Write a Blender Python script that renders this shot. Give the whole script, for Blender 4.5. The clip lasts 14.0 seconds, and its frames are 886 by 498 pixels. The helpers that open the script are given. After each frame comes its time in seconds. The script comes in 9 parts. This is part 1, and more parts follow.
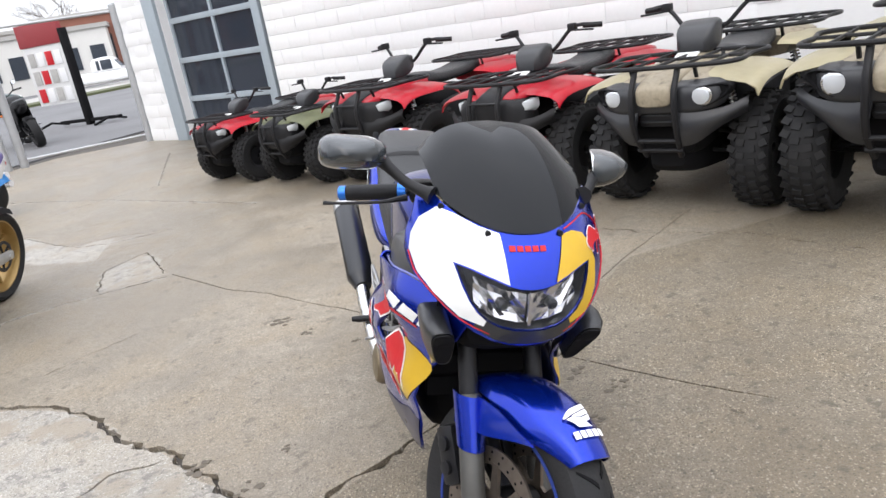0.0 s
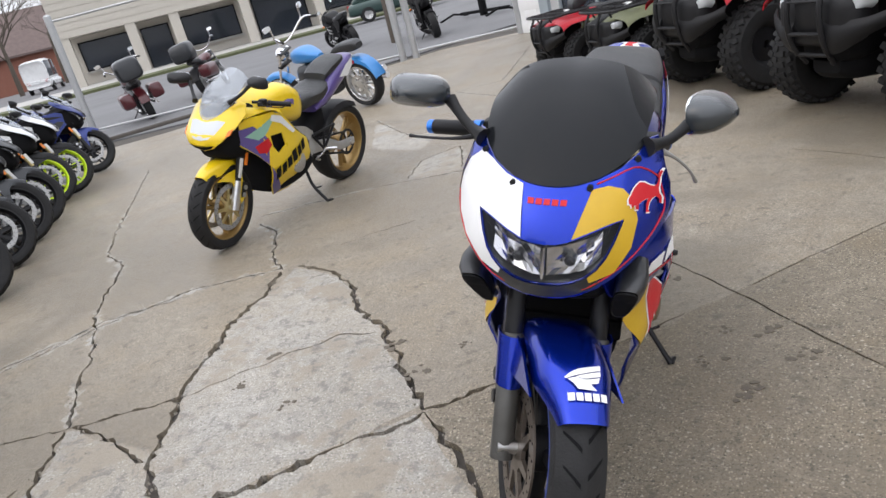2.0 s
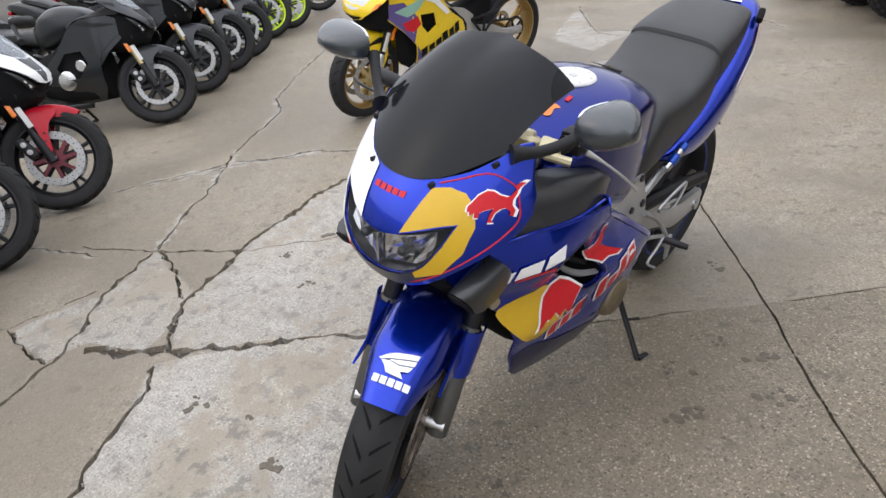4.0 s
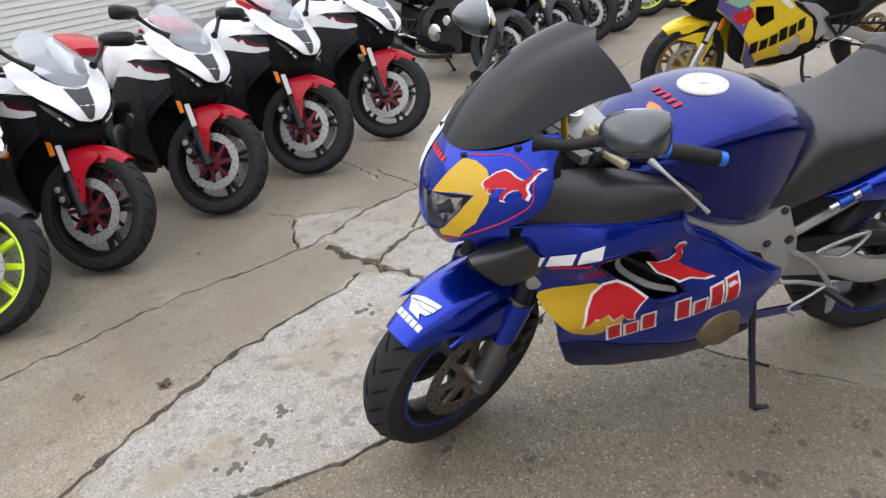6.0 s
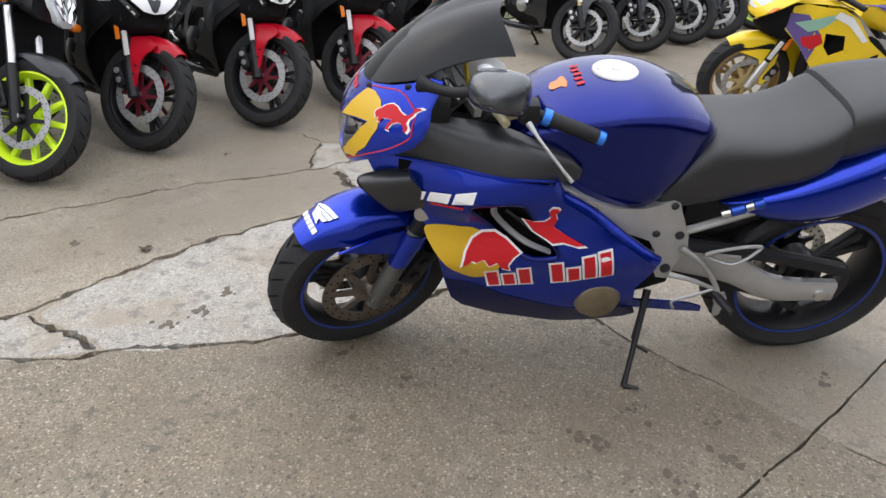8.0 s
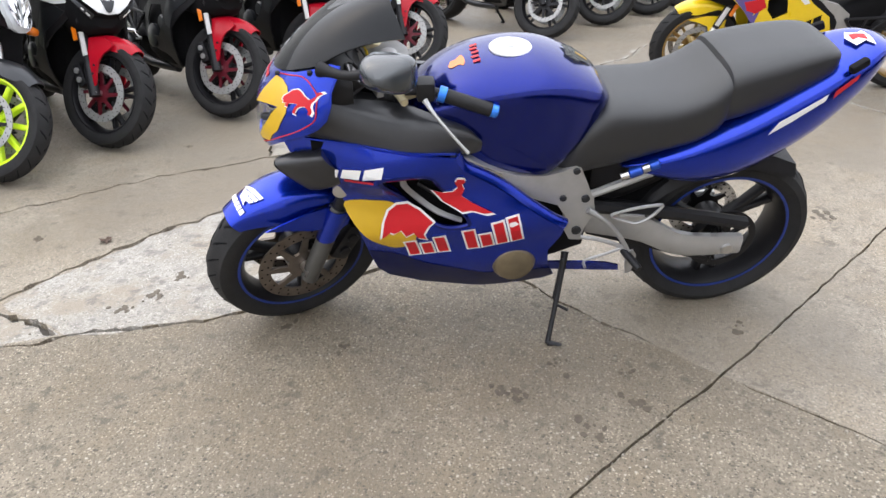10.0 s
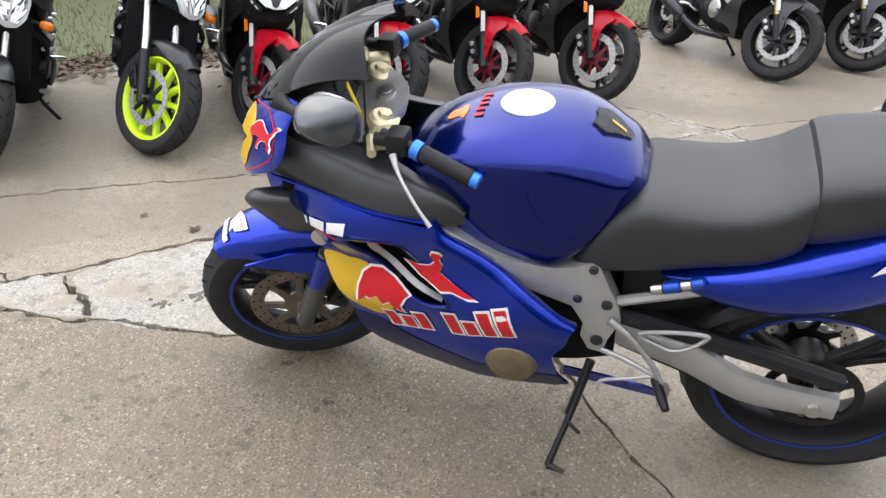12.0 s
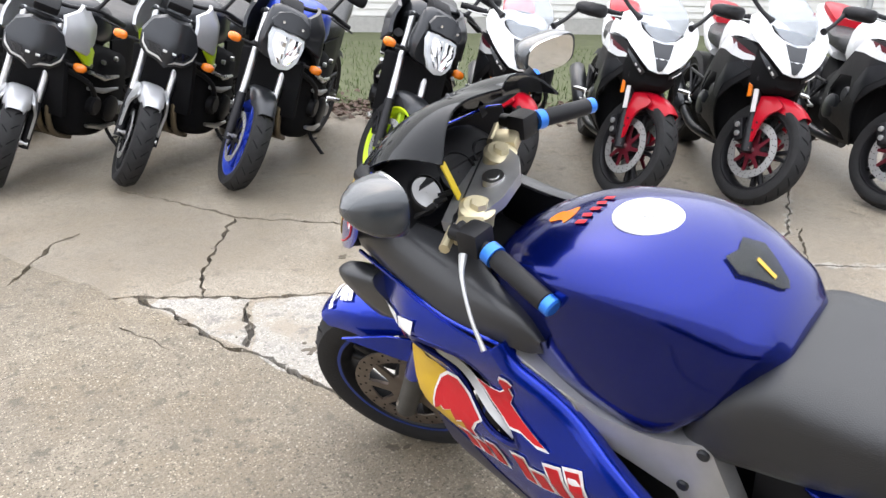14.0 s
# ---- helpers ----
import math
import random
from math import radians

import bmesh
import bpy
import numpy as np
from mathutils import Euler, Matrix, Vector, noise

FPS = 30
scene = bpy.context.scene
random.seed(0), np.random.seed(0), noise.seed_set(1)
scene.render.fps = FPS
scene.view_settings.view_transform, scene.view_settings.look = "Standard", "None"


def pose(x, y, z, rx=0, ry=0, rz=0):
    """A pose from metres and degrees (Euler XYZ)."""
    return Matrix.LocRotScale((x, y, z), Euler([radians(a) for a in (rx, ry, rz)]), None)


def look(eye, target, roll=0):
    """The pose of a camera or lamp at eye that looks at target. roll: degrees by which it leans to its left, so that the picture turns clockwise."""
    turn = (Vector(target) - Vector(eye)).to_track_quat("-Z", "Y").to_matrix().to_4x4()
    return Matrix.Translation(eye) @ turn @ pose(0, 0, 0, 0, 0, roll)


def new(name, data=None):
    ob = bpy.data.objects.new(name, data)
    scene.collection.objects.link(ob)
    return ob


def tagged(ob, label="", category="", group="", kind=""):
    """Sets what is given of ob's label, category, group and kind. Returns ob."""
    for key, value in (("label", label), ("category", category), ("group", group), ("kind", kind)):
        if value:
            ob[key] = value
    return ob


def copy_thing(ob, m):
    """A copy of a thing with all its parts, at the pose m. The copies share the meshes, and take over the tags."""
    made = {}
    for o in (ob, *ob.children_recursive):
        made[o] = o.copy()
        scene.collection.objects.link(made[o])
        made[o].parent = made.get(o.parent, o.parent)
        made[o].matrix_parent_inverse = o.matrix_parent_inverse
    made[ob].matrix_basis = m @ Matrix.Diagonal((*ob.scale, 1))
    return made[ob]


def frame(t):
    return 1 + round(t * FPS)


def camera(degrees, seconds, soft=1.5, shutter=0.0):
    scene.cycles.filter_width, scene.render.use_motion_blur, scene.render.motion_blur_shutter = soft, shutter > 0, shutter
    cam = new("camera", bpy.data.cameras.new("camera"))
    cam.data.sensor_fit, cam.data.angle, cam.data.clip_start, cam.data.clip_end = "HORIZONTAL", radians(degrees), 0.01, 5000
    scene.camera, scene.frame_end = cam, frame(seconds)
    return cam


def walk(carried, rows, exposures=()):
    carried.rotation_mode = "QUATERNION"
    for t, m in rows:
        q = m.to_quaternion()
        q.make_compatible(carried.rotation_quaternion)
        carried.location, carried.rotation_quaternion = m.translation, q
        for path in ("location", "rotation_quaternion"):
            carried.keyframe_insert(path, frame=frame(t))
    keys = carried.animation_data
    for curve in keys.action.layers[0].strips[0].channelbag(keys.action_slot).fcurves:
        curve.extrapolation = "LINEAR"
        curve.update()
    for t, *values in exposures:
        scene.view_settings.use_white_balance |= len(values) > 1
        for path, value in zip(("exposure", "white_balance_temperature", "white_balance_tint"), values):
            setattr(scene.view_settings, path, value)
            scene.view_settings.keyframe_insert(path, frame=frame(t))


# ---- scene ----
cam = camera(63.3, 14.0)
PATH = [
    (0, (0.082, 0.077, 1.413), (-0.011, 2.143, 0.723), -9.6),
    (0.5, (0.245, 0.117, 1.369), (-0.184, 2.111, 0.602), -12.7),
    (1, (0.403, 0.207, 1.401), (-0.223, 2.096, 0.512), -11.7),
    (1.5, (0.683, 0.174, 1.395), (-0.240, 1.991, 0.621), -13.3),
    (2, (0.819, 0.245, 1.386), (-0.376, 1.900, 0.619), -14.3),
    (2.2, (0.847, 0.324, 1.370), (-0.368, 1.886, 0.457), -10.9),
    (4.3, (1.507, 0.932, 1.451), (-0.233, 1.854, 0.518), -9.7),
    (4.5, (1.600, 0.997, 1.431), (-0.219, 1.798, 0.538), -9.9),
    (5, (1.747, 1.151, 1.414), (-0.191, 1.597, 0.521), -10.2),
    (5.5, (1.721, 1.281, 1.420), (-0.239, 1.516, 0.496), -9.0),
    (6, (1.768, 1.465, 1.389), (-0.213, 1.488, 0.479), -7.6),
    (6.5, (1.802, 1.666, 1.355), (-0.157, 1.571, 0.404), -2.3),
    (7, (1.917, 1.705, 1.359), (-0.043, 1.542, 0.417), 1.1),
    (7.5, (1.994, 1.787, 1.369), (0.059, 1.627, 0.377), 1.9),
    (8, (1.990, 1.975, 1.353), (0.057, 1.725, 0.378), 2.1),
    (8.5, (2.068, 2.068, 1.360), (0.145, 1.785, 0.373), 0.7),
    (8.7, (2.133, 2.096, 1.377), (0.206, 1.834, 0.390), -0.5),
    (10.8, (1.990, 2.495, 1.390), (0.107, 2.207, 0.330), -1.8),
    (11, (1.918, 2.606, 1.376), (0.052, 2.281, 0.298), -2.2),
    (11.5, (1.727, 2.798, 1.393), (-0.117, 2.235, 0.374), 2.2),
    (12, (1.525, 2.744, 1.391), (-0.173, 1.819, 0.385), 0.8),
    (12.5, (1.308, 2.680, 1.397), (-0.274, 1.573, 0.385), 1.7),
    (13, (1.071, 2.740, 1.390), (-0.337, 1.367, 0.449), 3.5),
    (13.5, (0.982, 2.780, 1.395), (-0.306, 1.254, 0.522), 4.6),
    (14, (1.028, 2.867, 1.377), (-0.167, 1.263, 0.509), 0.9),
]
walk(cam, [(t, look(eye, target, roll)) for t, eye, target, roll in PATH],
     ((0, 0.5), (0.5, 0.35), (1.0, 0.15), (2.2, 0.15), (4.4, 0.2), (8.0, 0.3), (8.5, 0.6), (11, 0.65), (12, 0.7), (13, 0.82), (14, 0.88)))

# ---- sky and light: an overcast afternoon ----
world = bpy.data.worlds.new("overcast_sky")
scene.world = world
world.use_nodes = True
wn = world.node_tree
sky = wn.nodes.new("ShaderNodeTexSky")
sky.sky_type = "NISHITA"
sky.sun_disc = False
sky.sun_elevation, sky.sun_rotation = radians(50), radians(200)
sky.dust_density, sky.air_density, sky.ozone_density = 6.0, 1.0, 1.0
pale = wn.nodes.new("ShaderNodeMixRGB")
pale.inputs["Fac"].default_value = 0.86
pale.inputs["Color2"].default_value = (9.9, 10.15, 10.95, 1)
wn.links.new(sky.outputs["Color"], pale.inputs["Color1"])
# an overcast sky is brightest overhead
up = wn.nodes.new("ShaderNodeTexCoord")
height = wn.nodes.new("ShaderNodeSeparateXYZ")
wn.links.new(up.outputs["Generated"], height.inputs["Vector"])
rise = wn.nodes.new("ShaderNodeMapRange")
rise.inputs["To Min"].default_value, rise.inputs["To Max"].default_value = 0.56, 1.24
wn.links.new(height.outputs["Z"], rise.inputs["Value"])
shade = wn.nodes.new("ShaderNodeMixRGB")
shade.blend_type = "MULTIPLY"
shade.inputs["Fac"].default_value = 1
wn.links.new(pale.outputs["Color"], shade.inputs["Color1"])
wn.links.new(rise.outputs["Result"], shade.inputs["Color2"])
wn.links.new(shade.outputs["Color"], wn.nodes["Background"].inputs["Color"])
wn.nodes["Background"].inputs["Strength"].default_value = 0.16
sun = new("sun", bpy.data.lights.new("sun", "SUN"))
sun.data.energy, sun.data.angle, sun.data.color = 0.6, radians(130), (1.0, 0.98, 0.96)
sun.matrix_world = look((3, -9, 14), (0, 2, 0))

# ---- materials ----
def mat(name, base, rough=0.5, metal=0.0, coat=0.0, vary=0.12, size=40.0, bump=0.0, bump_size=200.0, spec=0.5, stain=0.0, stain_size=3.0, stain_colour=(0.05, 0.045, 0.04)):
    m = bpy.data.materials.new(name)
    m.use_nodes = True
    t = m.node_tree
    p = t.nodes["Principled BSDF"]
    co = t.nodes.new("ShaderNodeTexCoord")
    n1 = t.nodes.new("ShaderNodeTexNoise")
    n1.inputs["Scale"].default_value, n1.inputs["Detail"].default_value = size, 4
    n2 = t.nodes.new("ShaderNodeTexNoise")
    n2.inputs["Scale"].default_value, n2.inputs["Detail"].default_value = stain_size, 5
    for n in (n1, n2):
        t.links.new(co.outputs["Object"], n.inputs["Vector"])
    ramp = t.nodes.new("ShaderNodeMapRange")
    ramp.inputs["To Min"].default_value, ramp.inputs["To Max"].default_value = 1 - vary, 1 + vary
    t.links.new(n1.outputs["Fac"], ramp.inputs["Value"])
    tone = t.nodes.new("ShaderNodeMixRGB")
    tone.blend_type = "MULTIPLY"
    tone.inputs["Fac"].default_value = 1
    tone.inputs["Color1"].default_value = (*base, 1)
    t.links.new(ramp.outputs["Result"], tone.inputs["Color2"])
    last = tone.outputs["Color"]
    if stain:
        cut = t.nodes.new("ShaderNodeMapRange")
        cut.inputs["From Min"].default_value, cut.inputs["From Max"].default_value = 0.5, 0.75
        cut.inputs["To Max"].default_value = stain
        t.links.new(n2.outputs["Fac"], cut.inputs["Value"])
        mixer = t.nodes.new("ShaderNodeMixRGB")
        mixer.inputs["Color2"].default_value = (*stain_colour, 1)
        t.links.new(cut.outputs["Result"], mixer.inputs["Fac"])
        t.links.new(last, mixer.inputs["Color1"])
        last = mixer.outputs["Color"]
    t.links.new(last, p.inputs["Base Color"])
    rr = t.nodes.new("ShaderNodeMapRange")
    rr.inputs["To Min"].default_value, rr.inputs["To Max"].default_value = max(0.02, rough * 0.75), min(1, rough * 1.25)
    t.links.new(n2.outputs["Fac"], rr.inputs["Value"])
    t.links.new(rr.outputs["Result"], p.inputs["Roughness"])
    p.inputs["Metallic"].default_value = metal
    p.inputs["Coat Weight"].default_value = coat
    p.inputs["Coat Roughness"].default_value = 0.05
    p.inputs["Coat IOR"].default_value = 1.42
    p.inputs["Specular IOR Level"].default_value = spec
    if bump:
        n3 = t.nodes.new("ShaderNodeTexNoise")
        n3.inputs["Scale"].default_value, n3.inputs["Detail"].default_value = bump_size, 3
        t.links.new(co.outputs["Object"], n3.inputs["Vector"])
        b = t.nodes.new("ShaderNodeBump")
        b.inputs["Strength"].default_value, b.inputs["Distance"].default_value = bump, 0.004
        t.links.new(n3.outputs["Fac"], b.inputs["Height"])
        t.links.new(b.outputs["Normal"], p.inputs["Normal"])
    return m


def glass(name, colour, rough=0.03, clear=1.0, body=None, spec=0.5):
    """A thin sheet: the share clear lets light through, tinted, the rest is a glossy body."""
    m = bpy.data.materials.new(name)
    m.use_nodes = True
    t = m.node_tree
    p = t.nodes["Principled BSDF"]
    p.inputs["Base Color"].default_value = (*(body or colour), 1)
    p.inputs["Roughness"].default_value = rough
    p.inputs["Specular IOR Level"].default_value = spec
    see = t.nodes.new("ShaderNodeBsdfTransparent")
    see.inputs["Color"].default_value = (*colour, 1)
    mix = t.nodes.new("ShaderNodeMixShader")
    mix.inputs["Fac"].default_value = 1 - clear
    t.links.new(see.outputs["BSDF"], mix.inputs[1])
    t.links.new(p.outputs["BSDF"], mix.inputs[2])
    t.links.new(mix.outputs["Shader"], t.nodes["Material Output"].inputs["Surface"])
    return m


BLUE = mat("blue_metallic_paint", (0.003, 0.028, 0.40), 0.24, 0.80, 0.85, 0.05, 300, spec=0.25, stain=0.12, stain_size=5, stain_colour=(0.003, 0.016, 0.24))
DEEP = mat("deep_blue_tank_paint", (0.003, 0.011, 0.160), 0.20, 0.80, 0.65, 0.06, 300, spec=0.2)
# navy puts the lower fairing's shade and dark reflection into colour, plus scuffs
BELLY = mat("shaded_scuffed_navy", (0.006, 0.010, 0.070), 0.30, 0.5, 0.3, 0.25, 60, spec=0.25, stain=0.35, stain_size=12, stain_colour=(0.03, 0.03, 0.035))
WHITE = mat("white_gloss_paint", (0.78, 0.79, 0.80), 0.28, 0, 0.5, 0.03)
YELLOW = mat("yellow_vinyl", (0.58, 0.36, 0.015), 0.4, 0, 0.2, 0.05)
SUZ = mat("yellow_gloss_paint", (0.80, 0.56, 0.01), 0.3, 0, 0.6, 0.05)
RED = mat("red_vinyl", (0.52, 0.012, 0.02), 0.45, 0, 0.1, 0.05, spec=0.3)
REDP = mat("red_gloss_paint", (0.40, 0.004, 0.016), 0.32, 0, 0.25, 0.05, spec=0.22)
DECAL = mat("white_vinyl", (0.8, 0.8, 0.8), 0.45, 0, 0.1, 0.04)
PURPLE = mat("violet_paint", (0.10, 0.07, 0.25), 0.35, 0, 0.5, 0.06)
SEA = mat("sea_green_vinyl", (0.25, 0.45, 0.35), 0.4, 0, 0.2, 0.06)
RUBBER = mat("tyre_rubber", (0.017, 0.017, 0.018), 0.72, 0, 0, 0.35, 25, 0.35, 160, 0.3, 0.25, 7, (0.045, 0.042, 0.039))
BLACK = mat("black_plastic", (0.012, 0.012, 0.0135), 0.5, 0, 0, 0.2, 60, 0.1, 500, spec=0.28)
SATIN = mat("satin_black_metal", (0.014, 0.014, 0.016), 0.40, 0.2, 0, 0.2, 50, spec=0.3)
# near black for black parts; also paints the shade in recesses and openings
DARK = mat("black_and_recess_shade", (0.005, 0.005, 0.006), 0.85, 0, 0, 0.3, 30, spec=0.2)
GREY = mat("grey_black_plastic", (0.022, 0.023, 0.026), 0.38, 0, 0.2, 0.15, 60, 0.08, 500, spec=0.5)
GUN = mat("gunmetal_paint", (0.026, 0.028, 0.032), 0.33, 0.4, 0.4, 0.08, 200, spec=0.4)
VINYL = mat("black_seat_vinyl", (0.018, 0.019, 0.021), 0.42, 0, 0, 0.12, 25, 0.25, 700, spec=0.6)
SILVER = mat("cast_aluminium", (0.44, 0.44, 0.435), 0.38, 0.55, 0, 0.12, 30, 0.06, 300, stain=0.2, stain_size=9, stain_colour=(0.25, 0.235, 0.21))
GUNM = mat("dull_alloy", (0.42, 0.42, 0.42), 0.45, 0.7, 0, 0.2, 30)
STEEL = mat("brushed_steel", (0.60, 0.60, 0.60), 0.28, 1.0, 0, 0.12, 80)
FORKGREY = mat("dull_grey_fork_leg", (0.085, 0.083, 0.078), 0.45, 0.4, 0, 0.2, 30, stain=0.3, stain_size=10)
CHROME = mat("chrome", (0.75, 0.75, 0.76), 0.1, 1.0, 0, 0.04)
BRONZE = mat("bronze_engine_cover", (0.20, 0.16, 0.10), 0.5, 0.5, 0, 0.25, 20, stain=0.4, stain_size=12)
RUST = mat("rusty_disc_steel", (0.19, 0.16, 0.135), 0.42, 0.8, 0, 0.35, 30, stain=0.5, stain_size=14, stain_colour=(0.07, 0.045, 0.03))
GOLD = mat("gold_anodised", (0.52, 0.42, 0.20), 0.4, 0.7, 0, 0.1)
GOLDRIM = mat("gold_rim_paint", (0.34, 0.22, 0.075), 0.4, 0.5, 0.2, 0.15)
CREAM = mat("pale_gold_metal", (0.62, 0.55, 0.36), 0.4, 0.6, 0, 0.15)
ANOD = mat("light_blue_anodised", (0.03, 0.20, 0.75), 0.3, 0.5, 0.3, 0.06)
BLUEAN = mat("dark_blue_anodised", (0.015, 0.07, 0.42), 0.3, 0.6, 0.3, 0.06)
LIME = mat("fluorescent_lime_paint", (0.62, 0.85, 0.02), 0.4, 0, 0.3, 0.05)
RIMBLUE = mat("blue_rim_paint", (0.02, 0.06, 0.50), 0.35, 0.2, 0.4, 0.06)
STRIPEB = mat("dull_blue_stripe", (0.008, 0.03, 0.20), 0.5, 0, 0, 0.2)
HOUSING = mat("satin_grey_housing", (0.030, 0.036, 0.042), 0.24, 0, 0.8, 0.1, 60, spec=0.55)
ORANGE = mat("amber_lens", (0.80, 0.20, 0.01), 0.25, 0, 0.5, 0.05)
CARBON = mat("red_disc_carrier", (0.115, 0.006, 0.016), 0.45, 0.3, 0.2, 0.2)
DISC = mat("brushed_disc_steel", (0.38, 0.38, 0.375), 0.5, 0.55, 0, 0.15, 60)
OLIVE = mat("olive_plastic", (0.12, 0.13, 0.06), 0.5, 0, 0.1, 0.15)
TAN = mat("desert_tan_plastic", (0.38, 0.335, 0.21), 0.45, 0, 0.1, 0.08, 30, stain=0.15, stain_size=6)
CAMO = mat("camouflage_plastic", (0.31, 0.265, 0.19), 0.5, 0, 0.1, 0.25, 60, stain=0.9, stain_size=16, stain_colour=(0.07, 0.055, 0.035))
TINT = glass("dark_tinted_screen", (0.35, 0.36, 0.38), 0.06, 0.10, (0.010, 0.011, 0.013), 0.22)
CLEAR = glass("clear_screen", (0.94, 0.96, 0.98), 0.05, 0.68, (0.55, 0.58, 0.62))
LENS = glass("headlamp_lens", (0.97, 0.97, 0.98), 0.03, 0.92, (0.12, 0.125, 0.13))
LAMP = glass("bright_lamp_lens", (0.95, 0.96, 0.97), 0.06, 0.30, (0.72, 0.75, 0.78))
SMOKE = glass("smoked_lens", (0.25, 0.25, 0.27), 0.08, 0.25, (0.02, 0.02, 0.022))
PANE = glass("window_glass", (0.35, 0.40, 0.45), 0.04, 0.35, (0.05, 0.06, 0.08))
MIRROR = mat("mirror_glass", (0.8, 0.82, 0.84), 0.03, 1.0, 0, 0.01)
PADFILM = glass("faded_clear_pad", (0.62, 0.62, 0.56), 0.3, 0.55, (0.045, 0.05, 0.05))
PLATE = mat("white_label", (0.66, 0.66, 0.65), 0.5, 0, 0, 0.12, 90)
PRICE = mat("yellow_key_tag", (0.75, 0.55, 0.03), 0.5)


# ---- mesh tools ----
def part(name, bm, material, parent=None, label="", smooth=38.0):
    """One mesh object under a thing."""
    me = bpy.data.meshes.new(name)
    bmesh.ops.recalc_face_normals(bm, faces=bm.faces)
    bm.to_mesh(me)
    bm.free()
    for one in (material if isinstance(material, (list, tuple)) else [material]):
        me.materials.append(one)
    if smooth:
        me.polygons.foreach_set("use_smooth", [True] * len(me.polygons))
        me.set_sharp_from_angle(angle=radians(smooth))
    ob = new(name, me)
    ob.parent = parent
    if label:
        ob["label"] = label
    return ob


def thing(name, label, category, group="", kind=""):
    return tagged(new(name), label, category, group, kind)


def spline(points, n, closed=False):
    """n points along a smooth curve through the given ones."""
    pts = [np.array(p, float) for p in points]
    m = len(pts)
    out = []
    spans = m if closed else m - 1
    for k in range(n):
        s = k * spans / (n if closed else n - 1)
        i = min(int(s), spans - 1)
        f = s - i
        if closed:
            a, b, c, d = (pts[(i + j) % m] for j in (-1, 0, 1, 2))
        else:
            b, c = pts[i], pts[i + 1]
            a = pts[i - 1] if i else 2 * b - c
            d = pts[i + 2] if i + 2 < m else 2 * c - b
        out.append(0.5 * (2 * b + (c - a) * f + (2 * a - 5 * b + 4 * c - d) * f * f + (3 * b - a - 3 * c + d) * f ** 3))
    return out


def tube(bm, points, r, seg=8, caps=True):
    """A round bar along points; r one radius or one for each point."""
    pts = [Vector(p) for p in points]
    radii = r if isinstance(r, (list, tuple)) else [r] * len(pts)
    rings, side = [], None
    for i, p in enumerate(pts):
        d = (pts[min(i + 1, len(pts) - 1)] - pts[max(i - 1, 0)]).normalized()
        if side is None:
            side = d.orthogonal().normalized()
        side = (side - d * side.dot(d)).normalized()
        up = d.cross(side)
        rings.append([bm.verts.new(p + radii[i] * (math.cos(a) * side + math.sin(a) * up)) for a in (2 * math.pi * k / seg for k in range(seg))])
    bridge(bm, rings, caps)
    return rings


def bridge(bm, rings, caps=True):
    n = len(rings[0])
    for a, b in zip(rings, rings[1:]):
        for k in range(n):
            bm.faces.new((a[k], a[(k + 1) % n], b[(k + 1) % n], b[k]))
    if caps:
        bm.faces.new(rings[0][::-1])
        bm.faces.new(rings[-1])


def rings_of(bm, loops, caps=True):
    bridge(bm, [[bm.verts.new(p) for p in loop] for loop in loops], caps)


def lathe(bm, profile, seg=32, centre=(0, 0, 0), closed=True):
    """Turns a profile of (radius, sideways) round the y axis through centre."""
    c = Vector(centre)
    rings = []
    for k in range(seg):
        a = 2 * math.pi * k / seg
        rings.append([bm.verts.new(c + Vector((r * math.cos(a), y, r * math.sin(a)))) for r, y in profile])
    m = len(profile)
    for k in range(seg):
        a, b = rings[k], rings[(k + 1) % seg]
        for j in range(m if closed else m - 1):
            bm.faces.new((a[j], a[(j + 1) % m], b[(j + 1) % m], b[j]))


def box(bm, centre, size, bevel=0.0, turn=None):
    made = bmesh.ops.create_cube(bm, size=1)
    vs = made["verts"]
    bmesh.ops.scale(bm, vec=size, verts=vs)
    if bevel:
        es = list({e for v in vs for e in v.link_edges})
        got = bmesh.ops.bevel(bm, geom=es, offset=bevel, segments=2, affect="EDGES", profile=0.6)
        vs = list({v for f in got["faces"] for v in f.verts} | {v for v in vs if v.is_valid})
    if turn is not None:
        bmesh.ops.transform(bm, matrix=turn, verts=vs)
    bmesh.ops.translate(bm, vec=centre, verts=vs)
    return vs


def egg(x, low, high, half, wide=0.5, p=0.75, q=0.8, n=20):
    """A cross section at x: rounded, widest at the share wide of its height."""
    mid = low + (high - low) * wide
    out = []
    for k in range(n):
        a = 2 * math.pi * (k + 0.5) / n
        c, s = math.cos(a), math.sin(a)
        out.append((x, half * math.copysign(abs(c) ** p, c), mid + math.copysign(abs(s) ** q, s) * ((high - mid) if s > 0 else (mid - low))))
    return out


def loft(bm, rows, wide=0.5, p=0.75, q=0.8, n=20, steps=3):
    """A body through cross sections (x, low, high, half width), smoothed between them."""
    rows = spline(rows, (len(rows) - 1) * steps + 1)
    rings_of(bm, [egg(*r, wide, p, q, n) for r in rows])


def inside(p, poly):
    x, y = p
    odd = False
    for (x1, y1), (x2, y2) in zip(poly, poly[1:] + poly[:1]):
        if (y1 > y) != (y2 > y) and x < (x2 - x1) * (y - y1) / (y2 - y1) + x1:
            odd = not odd
    return odd


